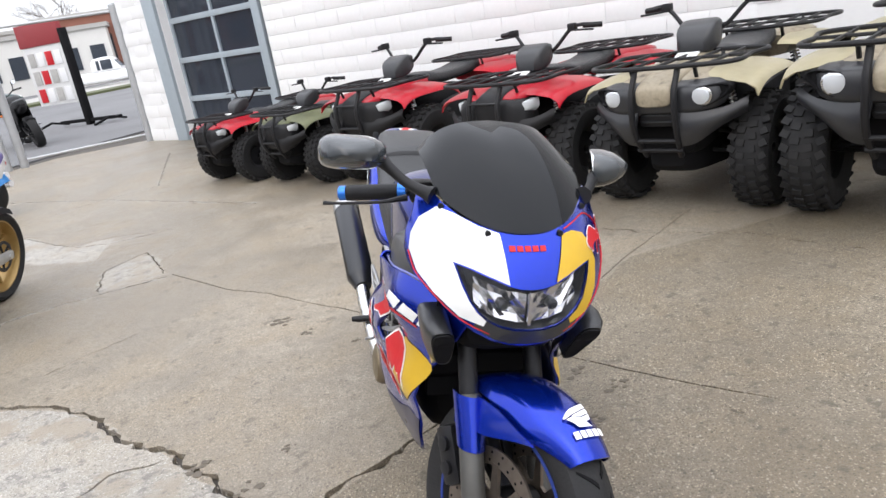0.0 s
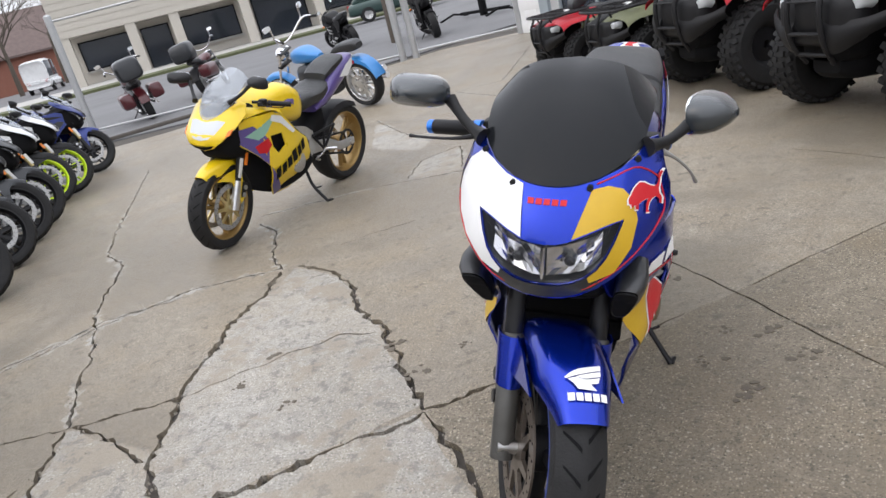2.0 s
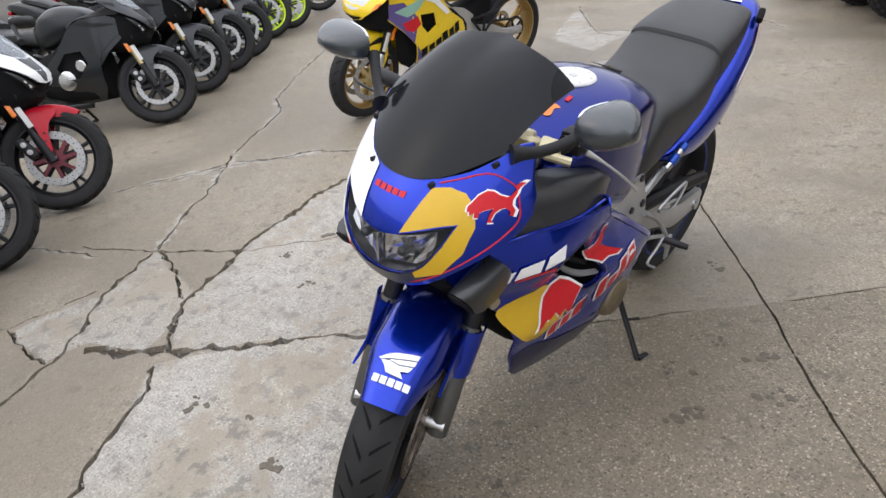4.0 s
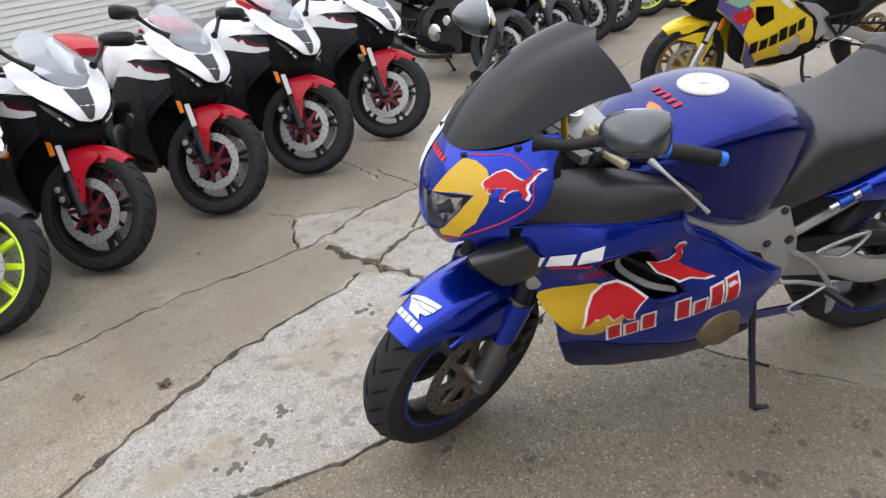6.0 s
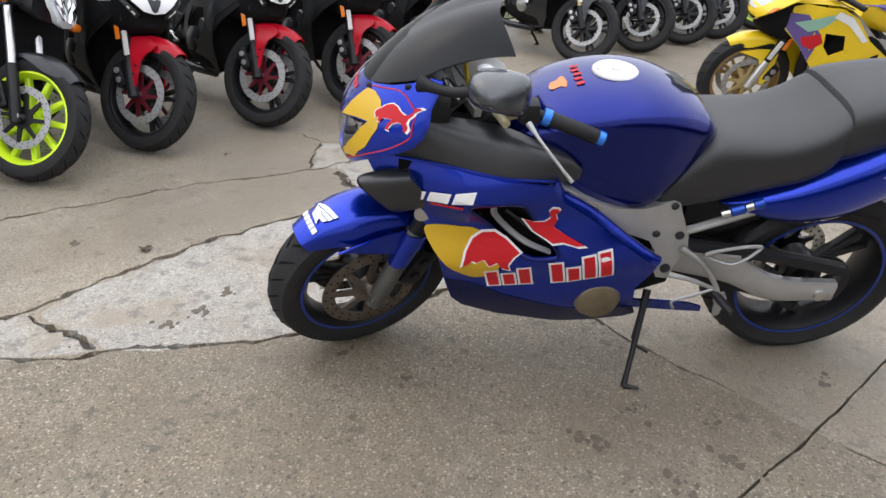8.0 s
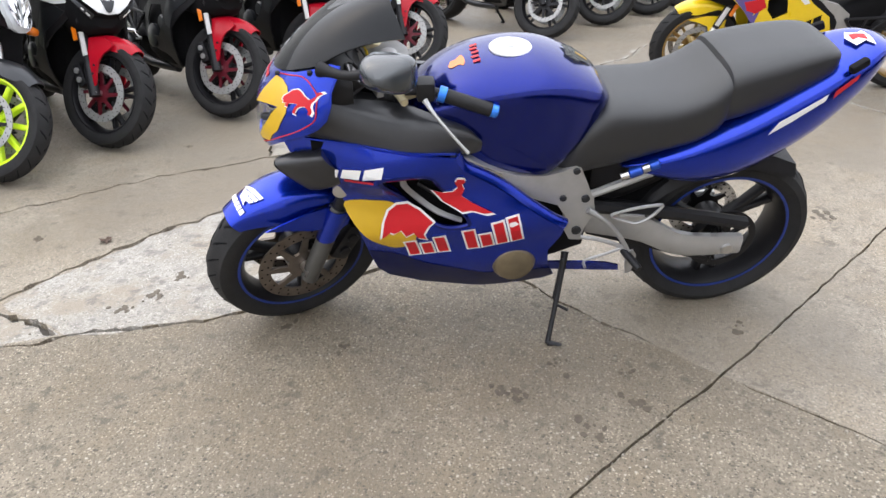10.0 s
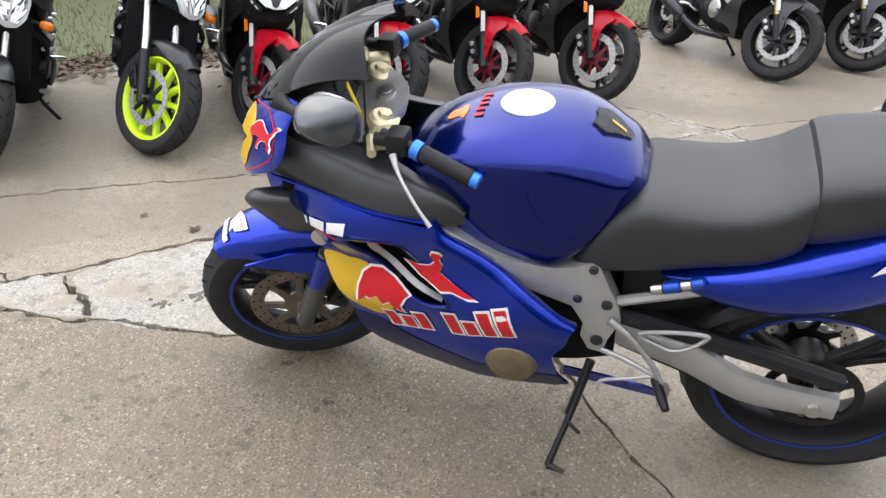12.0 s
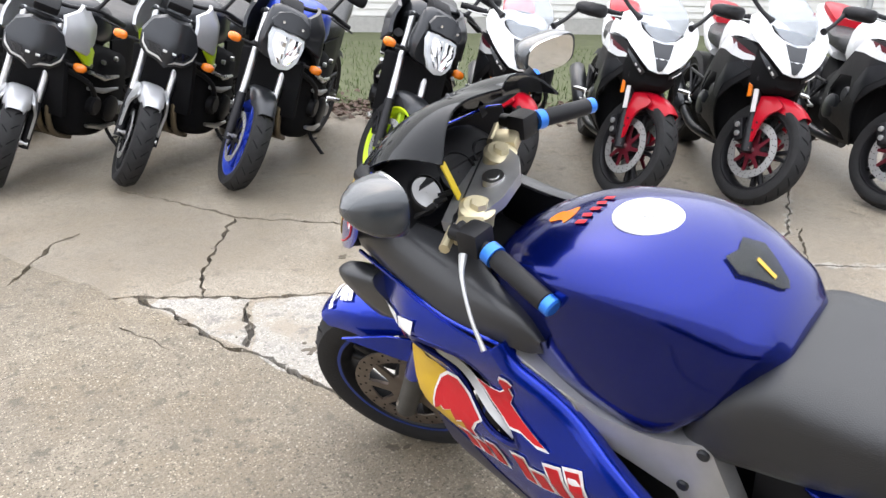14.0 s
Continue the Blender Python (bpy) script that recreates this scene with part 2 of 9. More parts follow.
def fill(outline, holes=(), step=0.03):
    """Flat triangles inside an outline: 2D points and faces."""
    from mathutils.geometry import delaunay_2d_cdt
    pts, edges = [], []
    for loop in (outline, *holes):
        start, ring = len(pts), []
        for (x1, y1), (x2, y2) in zip(loop, loop[1:] + loop[:1]):
            k = max(1, int(math.hypot(x2 - x1, y2 - y1) / step))
            ring += [(x1 + (x2 - x1) * j / k, y1 + (y2 - y1) * j / k) for j in range(k)]
        pts += ring
        edges += [(start + j, start + (j + 1) % len(ring)) for j in range(len(ring))]
    xs, ys = [p[0] for p in outline], [p[1] for p in outline]
    rim = np.array(pts)
    for i in range(int((max(xs) - min(xs)) / step) + 1):
        for j in range(int((max(ys) - min(ys)) / step) + 1):
            c = (min(xs) + (i + 0.5) * step, min(ys) + (j + 0.5) * step)
            if inside(c, outline) and not any(inside(c, h) for h in holes) and np.hypot(*(rim - c).T).min() > 0.45 * step:
                pts.append(c)
    vs, _, fs, *_ = delaunay_2d_cdt([Vector(p) for p in pts], edges, [], 0, 1e-6)
    good = []
    for f in fs:
        c = sum((vs[i] for i in f), Vector((0, 0))) / len(f)
        if inside(c, outline) and not any(inside(c, h) for h in holes):
            good.append(f)
    return vs, good


def skin(bm, outline, surface, holes=(), step=0.03, thick=0.004, inward=(0, -1, 0), round_to=0):
    """A curved panel: the outline laid on surface(a, b) -> point, with a thickness."""
    if round_to:
        outline = [tuple(p) for p in spline(outline, round_to, True)]
    flat, faces = fill(list(outline), holes, step)
    top = [bm.verts.new(surface(p.x, p.y)) for p in flat]
    push = Vector(inward) * thick
    low = [bm.verts.new(v.co + push) for v in top]
    count = {}
    for f in faces:
        bm.faces.new([top[i] for i in f])
        bm.faces.new([low[i] for i in reversed(f)])
        for a, b in zip(f, f[1:] + f[:1]):
            count[(a, b)] = 1
    for a, b in count:
        if (b, a) not in count:
            bm.faces.new((top[b], top[a], low[a], low[b]))


def flip(bm, both=True):
    """Adds (or swaps in) the mirror image across y = 0."""
    if both:
        geom = bmesh.ops.duplicate(bm, geom=bm.verts[:] + bm.edges[:] + bm.faces[:])["geom"]
        vs = [g for g in geom if isinstance(g, bmesh.types.BMVert)]
    else:
        vs = bm.verts[:]
    for v in vs:
        v.co.y = -v.co.y
    return bm


def turned(bm, m):
    bmesh.ops.transform(bm, matrix=m, verts=bm.verts)
    return bm


def sheet(bm, edge_a, edge_b, rows=6, swell=(0, 0, 0), n=12):
    """A ruled surface between two curves, swelling in the middle."""
    a, b = spline(edge_a, n), spline(edge_b, n)
    grid = [[bm.verts.new(Vector(p + (q - p) * k / rows) + Vector(swell) * math.sin(math.pi * k / rows)) for p, q in zip(a, b)] for k in range(rows + 1)]
    for r, s in zip(grid, grid[1:]):
        for k in range(n - 1):
            bm.faces.new((r[k], r[k + 1], s[k + 1], s[k]))


def thicken(bm, d):
    bmesh.ops.recalc_face_normals(bm, faces=bm.faces)
    bmesh.ops.solidify(bm, geom=bm.faces[:], thickness=d)
    return bm


def creased(bm, rows, drop=0.045, n=9, steps=3):
    """A tank: rows (x, low, high, half width), a flattish crown, a crease all along the shoulder and sides that fall inwards below it."""
    loops = []
    for x, low, high, half in spline(rows, (len(rows) - 1) * steps + 1):
        h = high - low
        zc = high - min(drop, 0.4 * h)
        side = [(0.84, low), (0.93, low + 0.05 * h), (0.965, low + 0.22 * (zc - low)), (0.982, low + 0.48 * (zc - low)), (0.992, low + 0.75 * (zc - low)), (0.999, zc - 0.012), (1.002, zc - 0.003), (0.996, zc + 0.004)]
        crown = [(math.cos(a), zc + (high - zc) * math.sin(a) ** 0.85) for a in (math.pi / 2 * k / n for k in range(1, n))]
        half_ring = [(half * k, z) for k, z in side + crown] + [(0.0, high)]
        loops.append([(x, y, z) for y, z in half_ring] + [(x, -y, z) for y, z in half_ring[-2::-1]])
    rings_of(bm, loops)


def blocks(edge, ink, surface, a, b, heights, gap=0.16, pad=0.006, slant=0.0, lift=0.0025, inward=(0, -1, 0)):
    """A row of plain upright blocks of the given heights from a to b, each with a pale edge round it."""
    (ax, az), (bx, bz) = a, b
    n = len(heights)
    L = math.hypot(bx - ax, bz - az)
    ux, uz = (bx - ax) / L, (bz - az) / L
    vx, vz = (-uz, ux) if ux > 0 else (uz, -ux)
    w = L / n
    for k, h in enumerate(heights):
        for bm, grow, d in ((edge, pad, 0.0), (ink, 0.0, lift)):
            if bm is None:
                continue
            s0, s1 = k * w - grow, (k + 1 - gap) * w + grow
            quad = [(s0, -grow), (s1, -grow), (s1 + slant * h, h + grow), (s0 + slant * h, h + grow)]
            skin(bm, [(ax + ux * s + vx * v, az + uz * s + vz * v) for s, v in quad], surface(d), step=0.03, thick=0.0006, inward=inward)


# ---- motorcycle parts: x ahead, y to the rider's left, z up, rear tyre on the origin ----
def steering(stem, degrees, rake=24):
    axis = Vector((-math.sin(radians(rake)), 0, math.cos(radians(rake))))
    return Matrix.Translation(stem) @ Matrix.Rotation(radians(degrees), 4, axis) @ Matrix.Translation(-Vector(stem))


def wheel(parent, name, x, R, W, rim_mat, spokes, m, disc=0.155, disc_mat=STEEL, carrier=SATIN, sides=(1, -1), stripe=None, seg=56, knobs=0, rim_r=None):
    rr = rim_r or R - 0.078
    c = (x, 0, R)
    bm = bmesh.new()
    w = W / 2
    prof = [(rr - 0.006, -w * 0.74), (rr + 0.012, -w * 0.86), (rr + (R - rr) * 0.45, -w), (rr + (R - rr) * 0.72, -w * 0.9), (R - 0.012, -w * 0.58), (R - 0.002, -w * 0.25), (R, 0)]
    prof = prof + [(r, -y) for r, y in prof[-2::-1]]
    lathe(bm, prof, seg, c)
    top = part("wheel", turned(bm, m), RUBBER, parent, "black rubber tyre on a cast rim")
    if knobs:
        # sweeping tread grooves, cut as slim dark wedges into the crown
        bm = bmesh.new()
        for k in range(knobs):
            for s in (-1, 1):
                a0 = 2 * math.pi * (k + (0.25 if s > 0 else 0)) / knobs
                loops = []
                for j in range(5):
                    f = j / 4
                    a, y = a0 + 0.15 * f, s * w * (0.12 + 0.66 * f)
                    r = R + 0.0012 - (R - (R - 0.012)) * max(0, (abs(y) / w - 0.2) / 0.38) ** 1.3
                    g = 0.005 * (1 - 0.5 * f)
                    loops.append([(c[0] + (r + dr) * math.cos(a + da / R), y, c[2] + (r + dr) * math.sin(a + da / R)) for da, dr in ((-g, 0), (g, 0), (g, -0.006), (-g, -0.006))])
                rings_of(bm, loops)
        tagged(part("tread_groove", turned(bm, m), DARK, top, "dark tread grooves", 0), kind="stuff")
    bm = bmesh.new()
    lathe(bm, [(rr + 0.006, -w * 0.72), (rr + 0.006, -w * 0.80), (rr - 0.006, -w * 0.80), (rr - 0.022, -w * 0.45), (rr - 0.026, 0), (rr - 0.022, w * 0.45), (rr - 0.006, w * 0.80), (rr + 0.006, w * 0.80), (rr + 0.006, w * 0.72), (rr - 0.006, 0)], seg, c)
    for k in range(spokes):
        a = 2 * math.pi * (k + 0.2) / spokes
        fork = 0.11 if spokes <= 5 else 0.0
        for d in ((-fork, fork) if fork else (0,)):
            ax, bx = 0.03, rr - 0.018
            wd = 0.016 if spokes > 5 else 0.012
            loops = []
            for f in (0, 0.5, 1):
                rad = ax + (bx - ax) * f
                ang = a + d * (0.35 + f)
                ca, sa = math.cos(ang), math.sin(ang)
                t = wd * (1.1 - 0.25 * f)
                loops.append([(c[0] + rad * ca - t * u * sa, v, c[2] + rad * sa + t * u * ca) for u, v in ((-1, -0.012), (-0.6, -0.018), (0.6, -0.018), (1, -0.012), (1, 0.012), (0.6, 0.018), (-0.6, 0.018), (-1, 0.012))])
            rings_of(bm, loops)
    lathe(bm, [(0.02, -0.055), (0.045, -0.05), (0.05, -0.02), (0.05, 0.02), (0.045, 0.05), (0.02, 0.055)], 20, c)
    part("rim", turned(bm, m), rim_mat, top, "cast wheel rim")
    if stripe:
        for s in (-1, 1):
            bm = bmesh.new()
            lathe(bm, [(rr + 0.004, s * w * 0.815), (rr + 0.004, s * w * 0.83), (rr - 0.004, s * w * 0.83), (rr - 0.004, s * w * 0.815)], seg, c)
            part("rim_stripe", turned(bm, m), stripe, top, "painted stripe round the rim")
    for s in sides:
        y = s * (0.062 if W < 0.15 else 0.075)
        bm = bmesh.new()
        wide = 0.044 if carrier == CARBON else 0.036
        lathe(bm, [(disc, y - 0.0025), (disc, y + 0.0025), (disc - wide, y + 0.0025), (disc - wide, y - 0.0025)], 40, c)
        d = part("brake_disc", turned(bm, m), disc_mat, top, "drilled steel brake disc")
        bm = bmesh.new()
        for k in range(24):
            a = 2 * math.pi * k / 24
            for rad in (disc - 0.009, disc - 0.026):
                b = a + (0.06 if rad < disc - 0.02 else 0)
                tube(bm, [(c[0] + rad * math.cos(b), y - 0.0031, c[2] + rad * math.sin(b)), (c[0] + rad * math.cos(b), y + 0.0031, c[2] + rad * math.sin(b))], 0.0034, 6)
        tagged(part("drilling", turned(bm, m), DARK, d, "rows of drilled holes", 0), kind="stuff")
        bm = bmesh.new()
        star = []
        for k in range(8):
            a = 2 * math.pi * k / 8
            star += [(0.052, a - 0.22), (disc - wide + 0.006, a + 0.07), (disc - wide + 0.006, a + 0.21), (0.052, a + 0.24)]
        rings_of(bm, [[(c[0] + r * math.cos(a), y + d, c[2] + r * math.sin(a)) for r, a in star] for d in (-0.0045, 0.0045)])
        part("disc_carrier", turned(bm, m), carrier, top, "disc carrier with buttons")
    return top


def fork(parent, x, R, m, stem_z, lower_mat, upper_mat, rake=24, gap=0.095, upside=True, caliper=SATIN):
    t = math.tan(radians(rake))
    for s in (1, -1):
        y = s * gap
        bm = bmesh.new()
        mid = 0.46 if upside else 0.52
        px = lambda z: x - t * (z - R) - 0.012
        if upside:
            tube(bm, [(px(R - 0.02), y, R - 0.02), (px(R + 0.12), y, R + 0.12), (px(R + 0.16), y, R + 0.16)], [0.03, 0.028, 0.022], 14)
        else:
            tube(bm, [(px(R - 0.03), y, R - 0.03), (px(R + 0.22), y, R + 0.22), (px(R + 0.225), y, R + 0.225)], [0.026, 0.027, 0.024], 14)
        low = part("fork_lower", turned(bm, m), lower_mat, parent, "fork leg casting")
        bm = bmesh.new()
        tube(bm, [(px(R + 0.14), y, R + 0.14), (px(R + 0.32), y, R + 0.32), (px(stem_z), y, stem_z)], [0.021, 0.026, 0.026] if upside else [0.021, 0.021, 0.021], 14)
        part("fork_tube", turned(bm, m), upper_mat, parent, "sliding fork tube")
        bm = bmesh.new()
        box(bm, (x - 0.128, s * 0.070, R + 0.070), (0.060, 0.068, 0.13), 0.014, Matrix.Rotation(radians(-35), 4, "Y"))
        part("brake_caliper", turned(bm, m), caliper, parent, "brake caliper with pistons")
        for dz in (-0.022, 0.022):
            bm = bmesh.new()
            tube(bm, [(x - 0.128 - dz * 0.6, s * 0.102, R + 0.070 + dz), (x - 0.128 - dz * 0.6, s * 0.112, R + 0.070 + dz), (x - 0.128 - dz * 0.6, s * 0.113, R + 0.070 + dz)], [0.016, 0.016, 0.012], 12)
            part("caliper_piston", turned(bm, m), GUNM if upside else SATIN, parent, "round bright caliper cap")
    bm = bmesh.new()
    tube(bm, [(x, -0.11, R), (x, 0.11, R)], 0.016, 12)
    part("axle", turned(bm, m), STEEL, parent)
    for z in (stem_z - 0.2, stem_z - 0.02):
        bm = bmesh.new()
        px = x - t * (z - R) - 0.012
        box(bm, (px - 0.015, 0, z), (0.07, 2 * gap + 0.06, 0.03), 0.012, Matrix.Rotation(radians(-rake), 4, "Y"))
        part("triple_clamp", turned(bm, m), GUN if z > stem_z - 0.1 else SATIN, parent, "fork clamp casting")


def front_fender(parent, x, R, m, material, w=0.075, a0=15, a1=118, skirt=True, label="glossy front mudguard", shroud=False, low=0.0, guard=False):
    """A mudguard that arches over the tyre, with side blades down to the fork legs."""
    bm = bmesh.new()
    loops = []
    steps = 16
    for k in range(steps + 1):
        f = k / steps
        a = radians(a0 + (a1 - a0) * f)
        hw = w * (0.62 + 0.38 * min(1, f * 3)) if f < 0.34 else w
        drop = 0.035 + 0.045 * math.sin(math.pi * min(1, f * 1.25))
        ring = []
        for j in range(9):
            u = -1 + j / 4
            r = R + 0.020 - drop * abs(u) ** 3
            ring.append((x + r * math.cos(a), hw * math.sin(u * math.pi / 2), R + r * math.sin(a)))
        loops.append(ring)
    grid = [[bm.verts.new(p) for p in ring] for ring in loops]
    for r, s in zip(grid, grid[1:]):
        for j in range(8):
            bm.faces.new((r[j], r[j + 1], s[j + 1], s[j]))
    thicken(bm, 0.004)
    ob = part("front_mudguard", turned(bm, m), material, parent, label)
    if guard:
        # a painted arm in front of each fork leg, down to the axle
        for s in (1, -1):
            bm = bmesh.new()
            arm = [(x - 0.13, R + 0.262), (x - 0.09, R + 0.288), (x - 0.02, R + 0.298), (x + 0.05, R + 0.276), (x + 0.048, R + 0.246), (x + 0.012, R + 0.205), (x - 0.002, R + 0.13), (x + 0.004, R + 0.05), (x - 0.016, R + 0.022), (x - 0.040, R + 0.032), (x - 0.046, R + 0.12), (x - 0.075, R + 0.20)]
            skin(bm, arm, lambda a, b: (a, s * (0.072 + 0.040 * min(1, max(0, (R + 0.30 - b) / 0.12)) ** 0.7), b), step=0.025, thick=0.014, inward=(0, -s, 0), round_to=36)
            part("fork_guard", turned(bm, m), material, ob, "painted arm beside the fork leg", 50)
            for dz in (0.10, 0.145):
                bm = bmesh.new()
                tube(bm, [(x - 0.022, s * 0.110, R + dz), (x - 0.022, s * 0.1155, R + dz)], 0.007, 8)
                part("guard_bolt", turned(bm, m), SATIN, ob)
    if skirt:
        for s in (1, -1):
            bm = bmesh.new()
            outline = [(x + 0.10, R + 0.215), (x - 0.02, R + 0.235), (x - 0.10, R + 0.232), (x - 0.150, R + 0.205), (x - 0.13, R + 0.03 + low), (x - 0.075, R + 0.005 + low), (x - 0.055, R + 0.09 + 0.6 * low), (x - 0.03, R + 0.17), (x + 0.05, R + 0.2)]
            skin(bm, outline, lambda a, b: (a, s * (w + 0.012 + 0.03 * (1 - min(1, (b - R) / 0.27))), b), step=0.04, thick=0.005, inward=(0, -s, 0))
            part("mudguard_blade", turned(bm, m), material, ob, "side blade of the mudguard")
            if not shroud:
                continue
            # a half shell that wraps the front of the fork leg
            bm = bmesh.new()
            grid = []
            for k in range(9):
                z = R + 0.125 + 0.105 * k / 8
                cx = x - math.tan(radians(24)) * (z - R) - 0.012
                rad = 0.031 + 0.004 * k / 8
                grid.append([bm.verts.new((cx + rad * math.cos(t), s * 0.095 + s * rad * math.sin(t), z)) for t in (radians(-75 + 190 * j / 10) for j in range(11))])
            for r1, r2 in zip(grid, grid[1:]):
                for j in range(10):
                    bm.faces.new((r1[j], r1[j + 1], r2[j + 1], r2[j]))
            thicken(bm, 0.003)
            part("fork_shroud", turned(bm, m), material, ob, "blue guard in front of the fork leg")
    return ob


def chain_and_arm(parent, R, pivot, arm_mat, m_id, y=0.115, thick=0.035, hug=True, x0=0.0):
    for s in (1, -1):
        bm = bmesh.new()
        pts = spline([(pivot[0], s * 0.09, pivot[1]), (x0 + 0.28, s * y, pivot[1] - 0.03), (x0 + 0.14, s * y, R + 0.015), (x0 - 0.045, s * y, R + 0.005)], 12)
        loops = []
        for k, p in enumerate(pts):
            h = thick * (1.35 - 0.55 * k / 11)
            loops.append([(p[0], p[1] + a * 0.016, p[2] + b * h) for a, b in ((-1, -0.7), (-0.6, -1), (0.6, -1), (1, -0.7), (1, 0.7), (0.6, 1), (-0.6, 1), (-1, 0.7))])
        rings_of(bm, loops)
        part("swing_arm", bm, arm_mat, parent, "cast swing arm")
    bm = bmesh.new()
    tube(bm, [(x0, -0.14, R), (x0, 0.14, R)], 0.017, 12)
    part("rear_axle", bm, STEEL, parent)
    if hug:
        bm = bmesh.new()
        loops = []
        for k in range(9):
            a = radians(8 + 112 * k / 8)
            r = R + 0.022
            loops.append([(x0 + r * math.cos(a), y2, R + (r - d) * math.sin(a)) for y2, d in ((-0.10, 0.05), (-0.085, 0.008), (0, 0), (0.085, 0.008), (0.10, 0.05))])
        grid = [[bm.verts.new(p) for p in ring] for ring in loops]
        for r, q in zip(grid, grid[1:]):
            for j in range(4):
                bm.faces.new((r[j], r[j + 1], q[j + 1], q[j]))
        thicken(bm, 0.004)
        part("rear_hugger", bm, BLACK, parent, "black plastic mudguard over the rear tyre")
    bm = bmesh.new()
    lathe(bm, [(0.105, 0.082), (0.105, 0.088), (0.085, 0.088), (0.085, 0.082)], 32, (x0, 0, R))
    for k in range(5):
        a = 2 * math.pi * k / 5
        tube(bm, [(x0 + 0.02 * math.cos(a), 0.085, R + 0.02 * math.sin(a)), (x0 + 0.09 * math.cos(a), 0.085, R + 0.09 * math.sin(a))], 0.008, 6)
    part("chain_sprocket", bm, SATIN, parent)
    bm = bmesh.new()
    for dz in (0.1, -0.1):
        box(bm, ((x0 + pivot[0]) / 2, 0.085, (R + pivot[1]) / 2 + dz * 0.72), (pivot[0] - x0, 0.012, 0.016), 0.003, Matrix.Rotation(math.atan2(R - pivot[1], pivot[0] - x0) + dz * 0.6, 4, "Y"))
    part("drive_chain", bm, SATIN, parent)


def grip_side(parent, m, a, b, tip=ANOD, lever=STEEL, swap=1, lever_line=None):
    """One handlebar half from the clamp a to the end b, with grip, lever and end plug."""
    a, b = Vector(a), Vector(b)
    d = (b - a).normalized()
    bm = bmesh.new()
    tube(bm, [a, b], 0.011, 10)
    bar = part("handlebar", turned(bm, m), SATIN, parent, "clip-on handlebar")
    bm = bmesh.new()
    l = (b - a).length
    tube(bm, [a + d * (l - 0.125), a + d * (l - 0.12), a + d * (l - 0.01), a + d * (l - 0.008)], [0.014, 0.0175, 0.0175, 0.014], 14)
    part("grip", turned(bm, m), BLACK, bar, "ribbed rubber grip")
    bm = bmesh.new()
    tube(bm, [a + d * (l - 0.008), a + d * (l + 0.006), a + d * (l + 0.009)], [0.0165, 0.0165, 0.013], 14)
    part("bar_end", turned(bm, m), tip, bar, "anodised bar end plug")
    bm = bmesh.new()
    tube(bm, [a + d * (l - 0.142), a + d * (l - 0.124)], 0.020, 14)
    part("grip_collar", turned(bm, m), tip, bar, "anodised collar of the grip")
    bm = bmesh.new()
    q = a + d * (l - 0.175)
    box(bm, q + Vector((0.0, 0, 0)), (0.045, 0.05, 0.05), 0.01)
    tube(bm, [q, q + Vector((0.05, 0, 0.0))], 0.014, 10)
    part("switch_box", turned(bm, m), BLACK, bar, "black switch housing")
    bm = bmesh.new()
    e = b + Vector((0.045, -0.02 * swap, -0.01))
    tube(bm, spline(lever_line or [q + Vector((0.05, 0, 0.0)), q + d * 0.05 + Vector((0.06, 0, -0.003)), e + d * -0.05 + Vector((0.012, 0, 0)), e], 10), [0.008, 0.0065, 0.005, 0.0038, 0.0034, 0.0034, 0.0034, 0.0034, 0.004, 0.005], 8)
    part("brake_lever" if swap < 0 else "clutch_lever", turned(bm, m), lever, bar, "curved alloy lever")
    return bar


def mirror(parent, root, head, material=GREY, stalk=BLACK, size=(0.09, 0.17, 0.095), m=None, tilt=0, swing=None):
    """A mirror on its stalk."""
    m = m or Matrix.Identity(4)
    r, h = Vector(root), Vector(head)
    s = 1 if h.y > 0 else -1
    bm = bmesh.new()
    inner = h - Vector((0, s * size[1] * 0.42, size[2] * 0.2))
    if swing is not None and swing > 30:
        inner = h + Vector((0.045, -s * 0.012, -0.012))
    tube(bm, spline([r, (r + inner) / 2 + Vector((0, 0, -0.01)), inner], 8), [0.02, 0.014, 0.012, 0.011, 0.011, 0.011, 0.012, 0.015], 10)
    arm = part("mirror_stalk", turned(bm, m), stalk, parent, "black mirror stalk")
    bm = bmesh.new()
    loops = []
    for f, k in ((0.0, 0.97), (0.08, 1.0), (0.3, 0.97), (0.6, 0.82), (0.85, 0.52), (1.0, 0.18)):
        loops.append([])
        for j in range(20):
            a = 2 * math.pi * j / 20
            c, q = math.cos(a), math.sin(a)
            yy = math.copysign(abs(c) ** 0.62, c) * size[1] / 2 * k
            zz = math.copysign(abs(q) ** 0.62, q) * size[2] / 2 * k * (0.86 + 0.14 * c * s)
            loops[-1].append((size[0] * f, yy, zz))
    rings_of(bm, loops)
    place = Matrix.Translation(h) @ Matrix.Rotation(radians(-14 * s if swing is None else swing), 4, "Z") @ Matrix.Rotation(radians(tilt), 4, "Y")
    part("mirror_housing", turned(turned(bm, place), m), material, arm, "rounded plastic mirror housing")
    bm = bmesh.new()
    rings_of(bm, [[(x, math.copysign(abs(math.cos(a)) ** 0.62, math.cos(a)) * size[1] / 2 * 0.88, math.copysign(abs(math.sin(a)) ** 0.62, math.sin(a)) * size[2] / 2 * 0.86) for a in (2 * math.pi * j / 20 for j in range(20))] for x in (-0.002, 0.003)])
    part("mirror_pane", turned(turned(bm, place), m), MIRROR, arm, "mirror glass")


